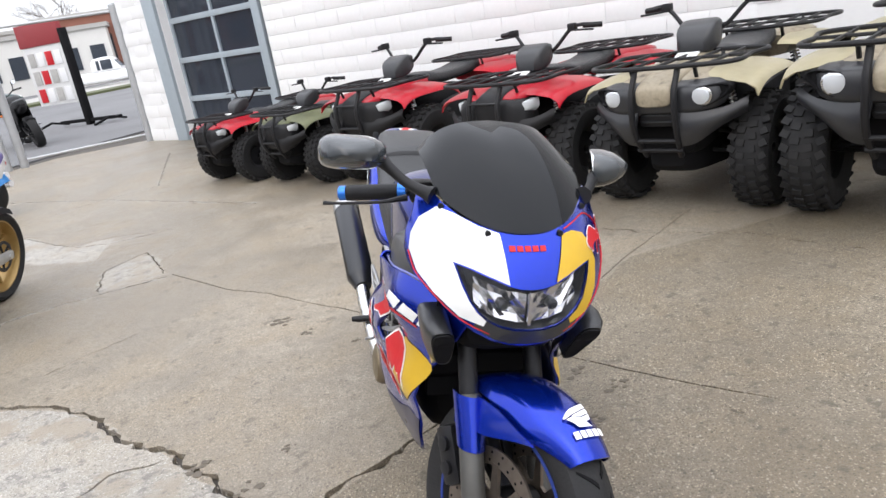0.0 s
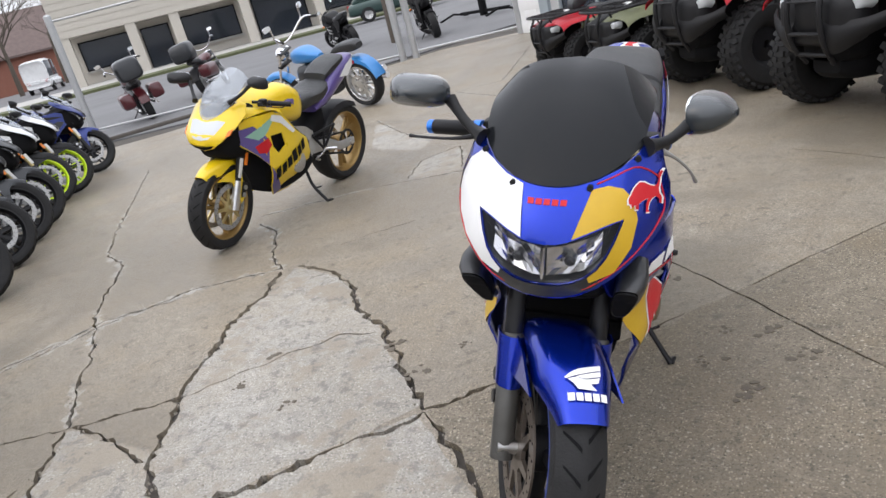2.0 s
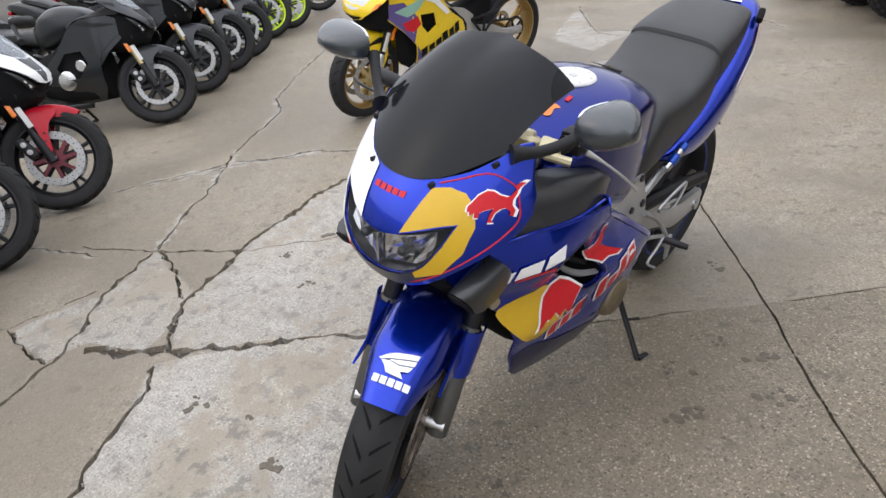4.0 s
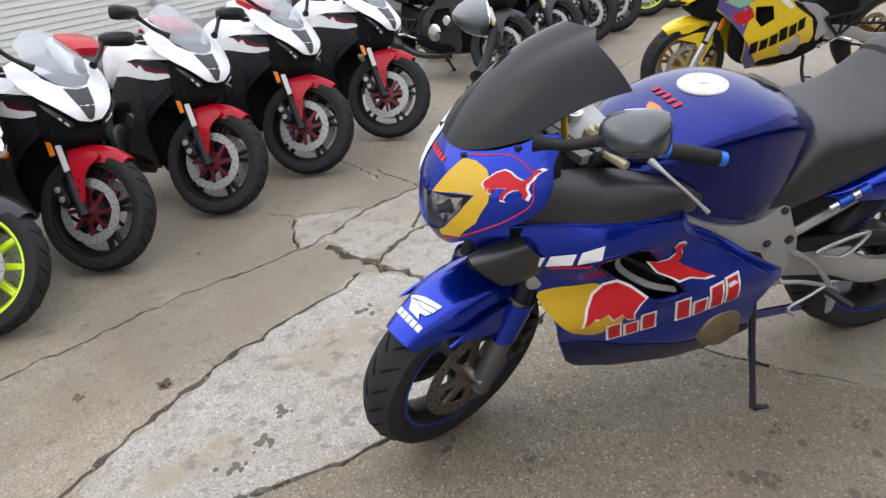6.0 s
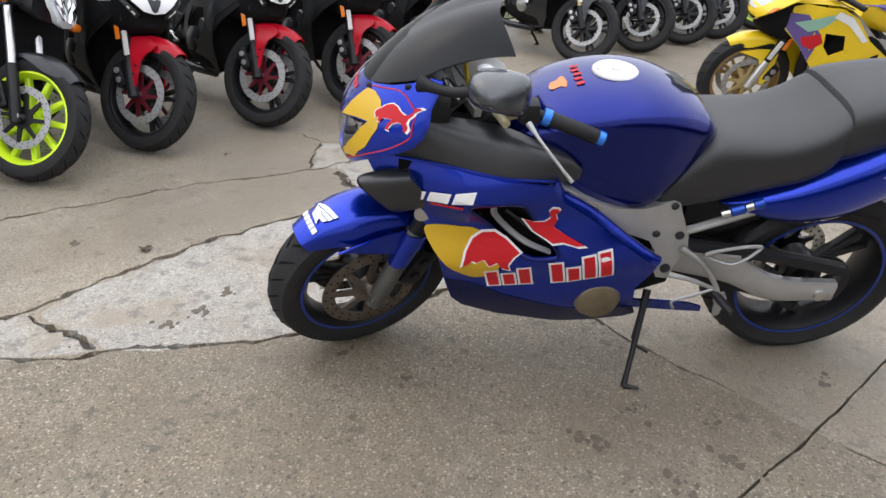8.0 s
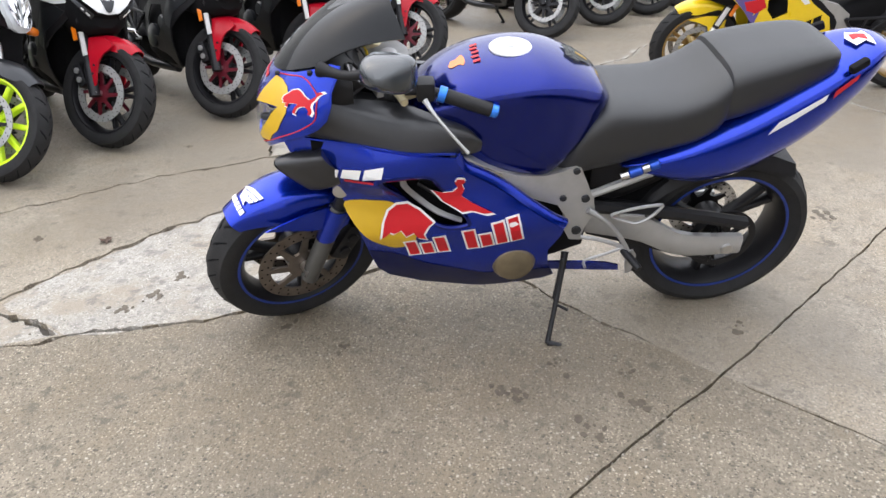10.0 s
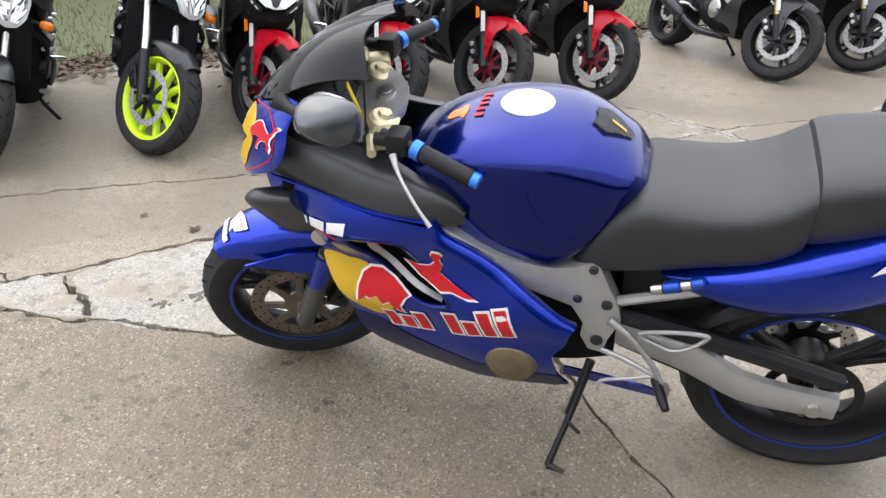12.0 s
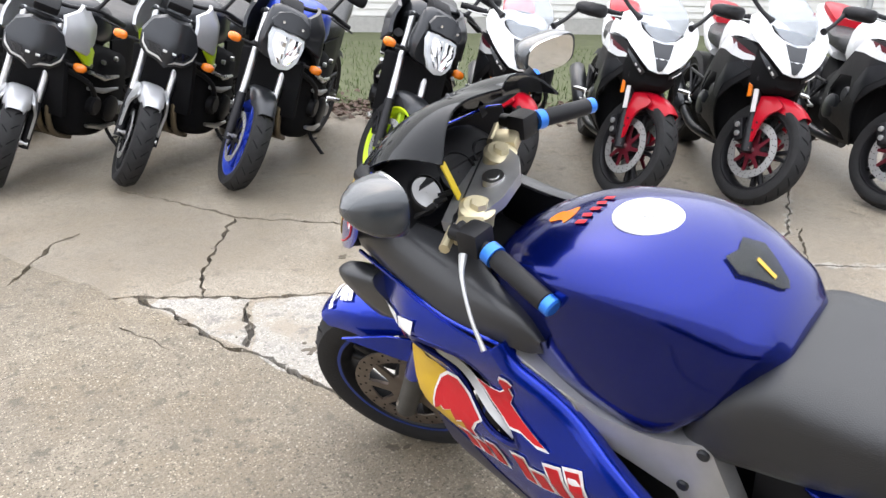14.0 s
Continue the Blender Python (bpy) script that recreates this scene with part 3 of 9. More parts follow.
def pegs_and_stand(parent, x, z, y=0.19, stand_x=0.62, foot=(0.63, 0.30, 0.03), metal=SILVER):
    for s in (1, -1):
        bm = bmesh.new()
        for a, b in (((x + 0.10, s * 0.15, z + 0.13), (x - 0.16, s * 0.17, z + 0.15)), ((x + 0.10, s * 0.15, z + 0.13), (x, s * 0.17, z)), ((x - 0.16, s * 0.17, z + 0.15), (x, s * 0.17, z)), ((x - 0.03, s * 0.16, z + 0.14), (x, s * 0.17, z))):
            tube(bm, [a, b], 0.010, 8)
        part("peg_bracket", bm, metal, parent, "triangular alloy foot peg bracket")
        bm = bmesh.new()
        tube(bm, [(x, s * 0.16, z), (x - 0.02, s * 0.235, z + 0.005), (x - 0.04, s * 0.255, z + 0.0)], [0.016, 0.014, 0.012], 10)
        part("foot_peg", bm, STEEL, parent, "ribbed foot peg")
        bm = bmesh.new()
        tube(bm, spline([(x, s * 0.18, z), (x + 0.07, s * 0.19, z - 0.02), (x + 0.15, s * 0.195, z - 0.03), (x + 0.155, s * 0.235, z - 0.03)], 8), 0.007, 8)
        part("gear_lever" if s > 0 else "brake_pedal", bm, STEEL, parent)
    bm = bmesh.new()
    tube(bm, spline([(stand_x - 0.03, 0.10, 0.27), (stand_x, 0.17, 0.17), foot], 6), 0.012, 8)
    tube(bm, [(foot[0], foot[1], foot[2]), (foot[0] - 0.05, foot[1] + 0.015, foot[2] - 0.008)], [0.014, 0.010], 8)
    tube(bm, [(stand_x, 0.17, 0.15), (stand_x - 0.055, 0.20, 0.15)], 0.006, 6)
    part("side_stand", bm, SATIN, parent, "black steel side stand")


def bars(bm, surface, a, b, height, count, slant=0.15, gap=0.22, grow=1.0):
    """A row of plain blocks from a to b on a surface."""
    (ax, az), (bx, bz) = a, b
    dx, dz = (bx - ax) / count, (bz - az) / count
    L = math.hypot(bx - ax, bz - az)
    nx, nz = -(bz - az) / L, (bx - ax) / L
    if nz < 0:
        nx, nz = -nx, -nz
    for k in range(count):
        h = height * (1 + (grow - 1) * k / count) * (1.0 if k % 3 else 1.18)
        x0, z0 = ax + dx * k, az + dz * k
        x1, z1 = x0 + dx * (1 - gap), z0 + dz * (1 - gap)
        sx, sz = dx * slant * 2, dz * slant * 2
        skin(bm, [(x0, z0), (x1, z1), (x1 + nx * h + sx, z1 + nz * h + sz), (x0 + nx * h + sx, z0 + nz * h + sz)], surface, step=0.025, thick=0.0006)


# ---- the blue sports bike ----
def side_y(x, z):
    """Half width of the main fairing."""
    upper = 0.214 - 0.55 * max(0, x - 1.10) - 0.20 * max(0, 0.80 - x)
    lower = 0.220 - 0.15 * max(0, x - 0.82) - 0.30 * max(0, x - 1.12) - 0.10 * max(0, 0.72 - x)
    f = min(1, max(0, (0.66 - z) / 0.2))
    y = upper + (lower - upper) * f * f * (3 - 2 * f) - 0.95 * max(0, 0.48 - z) ** 2
    return max(0.02, y + (0.009 + 0.006 * min(1, max(0, (x - 0.85) / 0.2))) * math.cos((z - 0.705 + 0.045 * min(1, max(0, (x - 0.85) / 0.2))) * 30) * min(1, max(0, (z - 0.30) / 0.15)))


def spar_y(x):
    """Half width over the frame spars."""
    return 0.142 + 0.14 * max(0, x - 0.62) + 0.014 * min(1, max(0, (x - 0.60) / 0.12))


def nose_x(y, z):
    ridge = np.interp(z, [0.585, 0.635, 0.665, 0.70, 0.75, 0.80, 0.84, 0.88, 0.92, 0.97], [1.30, 1.350, 1.376, 1.394, 1.400, 1.384, 1.360, 1.325, 1.285, 1.23])
    return float(ridge) - 2.3 * y * y - 27 * y ** 4


def blue_bike():
    root = thing("sports_motorcycle", "blue sports motorcycle with yellow and white decals on its side stand", "motorcycle")
    S = steering((1.06, 0, 0.86), 24.5)
    I = Matrix.Identity(4)
    XF, XR = 1.352, 0.065
    RF, RR = 0.270, 0.287
    wheel(root, "front_wheel", XF, RF, 0.112, SATIN, 3, S, 0.140, RUST, RUST, (1, -1), STRIPEB, 72, 26)
    wheel(root, "rear_wheel", XR, RR, 0.165, SATIN, 3, I, 0.11, STEEL, SATIN, (-1,), STRIPEB, 72, 26)
    fork(root, XF, RF, S, 0.86, FORKGREY, SATIN, upside=False)
    g = front_fender(root, XF, RF, S, BLUE, 0.078, 51, 128, label="metallic blue front mudguard", shroud=True, low=0.125)
    # winged badge and bars on the mudguard's crown
    def crown(a, u):
        t = radians(a)
        f = max(0.0, (a - 51) / 77)
        hw = 0.078 * (0.62 + 0.38 * min(1, 3 * f))
        r = RF + 0.0255 - (0.035 + 0.045 * math.sin(math.pi * min(1, f * 1.25))) * abs(math.asin(max(-0.98, min(0.98, u / hw))) * 2 / math.pi) ** 3
        return S @ Vector((XF + r * math.cos(t), u, RF + r * math.sin(t)))
    bm = bmesh.new()
    for feather in ([(68.9, -0.040), (71.0, -0.026), (72.6, -0.010), (74.8, 0.036), (72.5, 0.035), (70.6, 0.000), (69.6, -0.018), (68.4, -0.036)],
                    [(70.2, 0.000), (72.0, 0.034), (69.8, 0.033), (68.4, 0.004), (68.9, -0.016), (69.2, -0.018)],
                    [(68.0, 0.004), (69.2, 0.031), (66.8, 0.026), (66.0, 0.010), (63.6, 0.020), (64.0, -0.016), (66.4, -0.024), (68.2, -0.034), (68.8, -0.018)]):
        skin(bm, feather, crown, step=0.8, thick=0.0005, inward=(0, 0, -1))
    for k in range(5):
        skin(bm, [(59.4, 0.040 - 0.016 * k), (62.4, 0.040 - 0.016 * k), (62.4, 0.027 - 0.016 * k), (59.4, 0.027 - 0.016 * k)], crown, step=1.2, thick=0.0005, inward=(0, 0, -1))
    part("badge", bm, DECAL, g, "white winged badge with bars below", 0)
    chain_and_arm(root, RR, (0.50, 0.405), SILVER, I, thick=0.040, x0=XR)
    # tank
    bm = bmesh.new()
    creased(bm, [(1.005, 0.70, 0.755, 0.06), (0.975, 0.68, 0.808, 0.115), (0.91, 0.650, 0.850, 0.152), (0.82, 0.625, 0.880, 0.170), (0.72, 0.600, 0.892, 0.174), (0.64, 0.590, 0.886, 0.166), (0.57, 0.655, 0.862, 0.148), (0.515, 0.715, 0.828, 0.122), (0.48, 0.745, 0.785, 0.08)], 0.066, 12, 6)
    tank = part("fuel_tank", bm, DEEP, root, "dark blue fuel tank", 60)
    bm = bmesh.new()
    lathe(bm, [(0.0005, 0.004), (0.052, 0.004), (0.056, 0.0), (0.056, -0.012), (0.0005, -0.012)], 36)
    turned(bm, Matrix.Translation((0.735, 0, 0.8895)) @ Matrix.Rotation(radians(90), 4, "X"))
    cap = part("filler_cap", bm, PLATE, tank, "white round filler cap")
    for k in range(7):
        bm = bmesh.new()
        a = 2 * math.pi * k / 7
        tube(bm, [(0.735 + 0.044 * math.cos(a), 0.044 * math.sin(a), 0.8925), (0.735 + 0.044 * math.cos(a), 0.044 * math.sin(a), 0.895)], 0.004, 8)
        part("cap_screw", bm, STEEL, cap)
    bm = bmesh.new()
    tube(bm, [(0.735, 0, 0.8925), (0.735, 0, 0.8955)], 0.011, 12)
    part("cap_lock", bm, STEEL, cap, "small bright lock")
    def tank_top(x, y):
        z = float(np.interp(x, [0.48, 0.51, 0.56, 0.63, 0.72, 0.82, 0.91, 0.975], [0.785, 0.828, 0.862, 0.886, 0.892, 0.880, 0.850, 0.808]))
        return (x, y, z + 0.0035 - 0.75 * abs(y) ** 2 * (1 + 5 * abs(y)))
    bm = bmesh.new()
    skin(bm, [(0.862, -0.005), (0.878, 0.01), (0.89, 0.012), (0.897, 0.035), (0.888, 0.045), (0.870, 0.040), (0.86, 0.05), (0.855, 0.025)], tank_top, step=0.02, thick=0.0005, inward=(0, 0, -1), round_to=20)
    part("tank_emblem", bm, ORANGE, tank, "orange emblem on the tank", 0)
    bm = bmesh.new()
    for k in range(5):
        skin(bm, [(0.818 + 0.004 * (k % 2), -0.045 + 0.022 * k), (0.836 + 0.004 * (k % 2), -0.045 + 0.022 * k), (0.836, -0.034 + 0.022 * k), (0.818, -0.034 + 0.022 * k)], tank_top, step=0.02, thick=0.0005, inward=(0, 0, -1))
    part("tank_lettering", bm, RED, tank, "red blocks beside the emblem", 0)
    bm = bmesh.new()
    skin(bm, [(0.600, -0.030), (0.592, 0.0), (0.600, 0.030), (0.572, 0.046), (0.548, 0.030), (0.522, 0.012), (0.516, 0.0), (0.522, -0.012), (0.548, -0.030), (0.572, -0.046)], tank_top, step=0.02, thick=0.0005, inward=(0, 0, -1))
    pad = part("tank_pad", bm, PADFILM, tank, "faded grey clear tank pad", 0)
    bm = bmesh.new()
    skin(bm, [(0.565, -0.004), (0.565, 0.004), (0.535, 0.010), (0.535, 0.002)], lambda a, b: tuple(Vector(tank_top(a, b)) + Vector((0, 0, 0.002))), step=0.02, thick=0.0005, inward=(0, 0, -1))
    part("pad_mark", bm, YELLOW, pad, "small yellow mark", 0)
    # seat
    bm = bmesh.new()
    loft(bm, [(0.615, 0.560, 0.610, 0.105), (0.585, 0.562, 0.665, 0.132), (0.54, 0.568, 0.735, 0.148), (0.49, 0.578, 0.778, 0.152), (0.43, 0.595, 0.780, 0.154), (0.33, 0.628, 0.782, 0.154), (0.25, 0.65, 0.808, 0.153), (0.195, 0.685, 0.846, 0.148), (0.185, 0.71, 0.848, 0.135)], 0.55, 0.5, 0.5, 28)
    part("rider_seat", bm, VINYL, root, "black vinyl rider seat")
    bm = bmesh.new()
    loft(bm, [(0.192, 0.71, 0.848, 0.130), (0.175, 0.70, 0.868, 0.145), (0.06, 0.74, 0.892, 0.138), (-0.04, 0.79, 0.902, 0.120), (-0.085, 0.82, 0.896, 0.106), (-0.105, 0.85, 0.880, 0.08)], 0.62, 0.55, 0.55, 24)
    part("pillion_seat", bm, VINYL, root, "black vinyl passenger seat")
    # tail
    bm = bmesh.new()
    loft(bm, [(0.425, 0.572, 0.590, 0.11), (0.36, 0.548, 0.628, 0.148), (0.28, 0.522, 0.662, 0.160), (0.20, 0.512, 0.702, 0.165), (0.11, 0.528, 0.748, 0.165), (0.02, 0.572, 0.798, 0.158), (-0.07, 0.632, 0.840, 0.143), (-0.14, 0.695, 0.868, 0.122), (-0.20, 0.758, 0.886, 0.096), (-0.245, 0.815, 0.886, 0.060), (-0.272, 0.850, 0.872, 0.025)], 0.66, 0.62, 0.72, 28)
    tail = part("tail_fairing", bm, BLUE, root, "metallic blue tail fairing")
    tail_y = lambda x: float(np.interp(x, [-0.285, -0.255, -0.2, -0.14, -0.07, 0.02, 0.11, 0.20], [0.03, 0.062, 0.099, 0.126, 0.147, 0.162, 0.169, 0.169])) + 0.001
    for s in (1, -1):
        bm = bmesh.new()
        skin(bm, [(0.075, 0.700), (0.055, 0.735), (-0.062, 0.800), (-0.058, 0.782)], lambda a, b: (a, s * (tail_y(a) + 0.001), b), step=0.02, thick=0.0006, inward=(0, -s, 0))
        part("tail_stripe", bm, DECAL, tail, "white slanted stripe", 0)
        bm = bmesh.new()
        skin(bm, [(-0.08, 0.786), (-0.08, 0.806), (-0.14, 0.842), (-0.14, 0.828)], lambda a, b: (a, s * (tail_y(a) + 0.001), b), step=0.02, thick=0.0006, inward=(0, -s, 0))
        part("tail_lettering", bm, RED, tail, "red block", 0)
        bm = bmesh.new()
        box(bm, (-0.135, s * 0.119, 0.862), (0.05, 0.02, 0.022), 0.006, Matrix.Rotation(radians(s * 14), 4, "Z") @ Matrix.Rotation(radians(25), 4, "Y"))
        part("strap_slot", bm, DARK, tail, "dark strap slot")
    bm = bmesh.new()
    on_tail = lambda d: (lambda a, b: (a, b, 0.889 + d - 0.9 * b * b - 0.25 * max(0, -0.20 - a) - 0.20 * max(0, a + 0.20)))
    skin(bm, [(-0.165, -0.03), (-0.150, 0.0), (-0.160, 0.045), (-0.19, 0.03), (-0.205, 0.055), (-0.215, 0.02), (-0.235, 0.0), (-0.21, -0.03), (-0.19, -0.015)], on_tail(0.003), step=0.015, thick=0.0005, inward=(0, 0, -1))
    mark = part("tail_emblem", bm, DECAL, tail, "white and red emblem", 0)
    bm = bmesh.new()
    skin(bm, [(-0.165, -0.012), (-0.162, 0.018), (-0.18, 0.012), (-0.195, 0.03), (-0.20, 0.0), (-0.18, -0.012)], on_tail(0.0045), step=0.015, thick=0.0005, inward=(0, 0, -1))
    part("emblem_core", bm, RED, mark, "red heart of the emblem", 0)
    bm = bmesh.new()
    box(bm, (-0.262, 0, 0.846), (0.025, 0.06, 0.022), 0.008)
    part("tail_lamp", bm, REDP, root, "red tail lamp")
    bm = bmesh.new()
    box(bm, (-0.15, 0, 0.70), (0.10, 0.09, 0.03), 0.01, Matrix.Rotation(radians(40), 4, "Y"))
    part("plate_bracket", bm, BLACK, root, "black plate bracket")
    # nose, with its openings for lamp and screen
    half = [(0, 0.660), (0.035, 0.663), (0.07, 0.673), (0.10, 0.688), (0.130, 0.709), (0.158, 0.732), (0.182, 0.752), (0.203, 0.775), (0.214, 0.795), (0.218, 0.818), (0.213, 0.852), (0.201, 0.882), (0.189, 0.922), (0.180, 0.938), (0.166, 0.937), (0.150, 0.918), (0.122, 0.899), (0.082, 0.885), (0.04, 0.878), (0, 0.876)]
    outline = half + [(-y, z) for y, z in half[-2:0:-1]]
    lamp_half = [(0, 0.702), (0.03, 0.703), (0.058, 0.709), (0.080, 0.719), (0.098, 0.735), (0.112, 0.755), (0.124, 0.781), (0.136, 0.816), (0.112, 0.811), (0.075, 0.799), (0.045, 0.788), (0.022, 0.783), (0, 0.782)]
    lamp = lamp_half + [(-y, z) for y, z in lamp_half[-2:0:-1]]
    on_nose = lambda d: (lambda y, z: (nose_x(y, z) + d, y, z))
    bm = bmesh.new()
    skin(bm, outline, on_nose(0), [lamp], 0.02, 0.006, (-1, 0, 0))
    nose = part("nose_fairing", bm, BLUE, root, "blue nose fairing")
    bm = bmesh.new()
    skin(bm, [(y * 0.985, 0.80 + (z - 0.80) * 0.985) for y, z in outline], on_nose(-0.010), [[(y * 1.02, 0.745 + (z - 0.745) * 1.03) for y, z in lamp]], 0.03, 0.003, (-1, 0, 0))
    part("nose_lining", bm, BLACK, nose, "black inside of the nose")
    bm = bmesh.new()
    skin(bm, [(-0.052, 0.876), (-0.09, 0.886), (-0.13, 0.902), (-0.158, 0.908), (-0.190, 0.882), (-0.206, 0.850), (-0.211, 0.820), (-0.200, 0.783), (-0.174, 0.754), (-0.130, 0.718), (-0.088, 0.707), (-0.084, 0.718), (-0.1015, 0.734), (-0.1155, 0.754), (-0.1275, 0.780), (-0.1405, 0.8195), (-0.112, 0.8145), (-0.075, 0.8025), (-0.043, 0.791)], on_nose(0.003), (), 0.02, 0.001, (-1, 0, 0))
    part("nose_panel", bm, DECAL, nose, "white panel beside the headlamp", 30)
    bm = bmesh.new()
    skin(bm, [(0.078, 0.872), (0.105, 0.876), (0.132, 0.868), (0.153, 0.846), (0.163, 0.812), (0.157, 0.765), (0.130, 0.722), (0.088, 0.707), (0.084, 0.718), (0.1015, 0.734), (0.1155, 0.754), (0.1275, 0.780), (0.1405, 0.8195), (0.112, 0.8145), (0.075, 0.8025), (0.052, 0.794)], on_nose(0.003), (), 0.02, 0.001, (-1, 0, 0))
    part("nose_panel", bm, YELLOW, nose, "yellow panel beside the headlamp", 30)
    bull_shape = [(0.0, 0.42), (-0.03, 0.56), (0.03, 0.66), (0.10, 0.84), (0.24, 0.96), (0.40, 0.92), (0.56, 0.80), (0.72, 0.72), (0.79, 0.76), (0.83, 0.90), (0.79, 1.04), (0.86, 1.10), (0.95, 1.06), (0.90, 0.98), (0.87, 0.88), (0.88, 0.76), (0.86, 0.62), (0.90, 0.46), (1.0, 0.30), (1.0, 0.12), (0.93, 0.16), (0.92, 0.28), (0.79, 0.42), (0.70, 0.40), (0.62, 0.30), (0.60, 0.10), (0.66, 0.02), (0.54, 0.04), (0.53, 0.28), (0.56, 0.44), (0.42, 0.42), (0.30, 0.36), (0.32, 0.20), (0.22, 0.22), (0.20, 0.36), (0.10, 0.30), (0.07, 0.40)]
    bull = [(0.144 + 0.058 * u, 0.818 + 0.058 * v) for u, v in bull_shape]
    for k, d, mt, nm in ((1.07, 0.0045, DECAL, "white edge of the emblem"), (0.97, 0.006, RED, "red animal-like emblem")):
        bm = bmesh.new()
        skin(bm, [(0.171 + (y - 0.171) * k, 0.853 + (z - 0.853) * k) for y, z in bull], on_nose(d), (), 0.012, 0.0006, (-1, 0, 0))
        part("nose_emblem", bm, mt, nose, nm, 0)
    bm = bmesh.new()
    for k in range(5):
        skin(bm, [(0.036 - 0.0155 * k, 0.848), (0.024 - 0.0155 * k, 0.848), (0.024 - 0.0155 * k, 0.857), (0.036 - 0.0155 * k, 0.857)], on_nose(0.002), (), 0.02, 0.0006, (-1, 0, 0))
    part("nose_lettering", bm, RED, nose, "row of small red blocks", 0)
    for s in (1, -1):
        bm = bmesh.new()
        line = [(0.075, 0.690), (0.130, 0.722), (0.180, 0.766), (0.203, 0.800), (0.207, 0.822), (0.199, 0.850), (0.186, 0.876), (0.150, 0.897), (0.112, 0.888), (0.085, 0.880)] if s > 0 else [(0.075, 0.690), (0.130, 0.714), (0.175, 0.751), (0.202, 0.781), (0.212, 0.815)]
        loopz = spline([(s * y, z) for y, z in line], 30)
        tube(bm, [(nose_x(y, z) + 0.001, y, z) for y, z in loopz], 0.0016, 6)
        part("pin_stripe", bm, RED, nose, "red pin stripe")
    # headlamp: lens over bright reflectors in a dark bowl
    bm = bmesh.new()
    skin(bm, lamp, on_nose(-0.003), (), 0.02, 0.003, (-1, 0, 0))
    lampo = part("headlamp", bm, LENS, root, "wide clear headlamp lens")
    bm = bmesh.new()
    edge = []
    for (y1, z1), (y2, z2) in zip(lamp, lamp[1:] + lamp[:1]):
        edge += [(y1 + (y2 - y1) * k / 4, z1 + (z2 - z1) * k / 4) for k in range(4)]
    rings_of(bm, [[(nose_x(y, z) - d, y * k, 0.755 + (z - 0.755) * k) for y, z in edge] for d, k in ((0.007, 0.992), (0.022, 0.97), (0.045, 0.88))], False)
    cup = [bm.verts.new((nose_x(y * 0.88, z) - 0.046, y * 0.88, 0.755 + (z - 0.755) * 0.88)) for y, z in edge]
    bm.faces.new(cup)
    part("lamp_bowl", bm, GUN, lampo, "dark lamp bowl")
    # faceted bright reflector in two halves with a dividing fin, and the bulbs
    low = lambda y: float(np.interp(abs(y), [0, 0.058, 0.080, 0.098, 0.112], [0.706, 0.713, 0.723, 0.739, 0.757]))
    high = lambda y: float(np.interp(abs(y), [0, 0.045, 0.075, 0.112], [0.779, 0.785, 0.796, 0.808]))
    random.seed(5)
    for s in (1, -1):
        bm = bmesh.new()
        grid = []
        for i in range(8):
            y = s * (0.006 + 0.098 * i / 7)
            col = []
            for k in range(5):
                z = low(y) + (high(y) - low(y)) * (0.04 + 0.80 * k / 4)
                bowl = 0.016 + 0.022 * math.sin(math.pi * (i + 0.5) / 8) * math.sin(math.pi * (k + 0.6) / 5.2)
                col.append(bm.verts.new((nose_x(y, z) - bowl - random.uniform(0, 0.007), y, z)))
            grid.append(col)
        for a, b in zip(grid, grid[1:]):
            for k in range(4):
                bm.faces.new((a[k], a[k + 1], b[k + 1], b[k]))
        thicken(bm, 0.002)
        part("reflector", bm, CHROME, lampo, "bright faceted lamp reflector", 0)
        bm = bmesh.new()
        y, z = s * 0.050, 0.746
        tube(bm, [(nose_x(y, z) - 0.045, y, z), (nose_x(y, z) - 0.020, y, z), (nose_x(y, z) - 0.014, y, z)], [0.011, 0.011, 0.006], 12)
        part("bulb", bm, GUN, lampo, "dark bulb shield")
    bm = bmesh.new()
    box(bm, (nose_x(0, 0.742) - 0.022, 0, 0.742), (0.022, 0.007, 0.066), 0.001)
    part("lamp_rib", bm, CHROME, lampo)
    bm = bmesh.new()
    chin = [(0, 0.666), (0.035, 0.668), (0.066, 0.678), (0.094, 0.694), (0.105, 0.703), (0.0965, 0.730), (0.078, 0.716), (0.057, 0.706), (0.03, 0.7005), (0, 0.6995)]
    skin(bm, chin + [(-y, z) for y, z in chin[-2:0:-1]], on_nose(0.002), (), 0.02, 0.001, (-1, 0, 0))
    part("chin_panel", bm, GREY, nose, "glossy dark chin below the lamp", 30)
    # screen
    bm = bmesh.new()
    grid = []
    for j in range(13):
        v = j / 12
        row = []
        for i in range(25):
            u = -1 + i / 12
            yb, zb = 0.156 * u, 0.877 + 0.052 * abs(u) ** 2.4
            p0 = Vector((nose_x(yb, zb) + 0.004, yb, zb))
            p2 = Vector((1.006 + 0.030 * math.sin(math.pi * abs(u)), 0.164 * u, 1.058 - 0.068 * abs(u) ** 3.6))
            p1 = Vector((1.195 - 0.07 * u * u, 0.172 * u, 1.032 - 0.04 * u * u))
            row.append(bm.verts.new((1 - v) ** 2 * p0 + 2 * v * (1 - v) * p1 + v * v * p2))
        grid.append(row)
    for r, s in zip(grid, grid[1:]):
        for k in range(24):
            bm.faces.new((r[k], r[k + 1], s[k + 1], s[k]))
    thicken(bm, 0.004)
    screen = part("windscreen", bm, TINT, root, "dark tinted bubble windscreen")
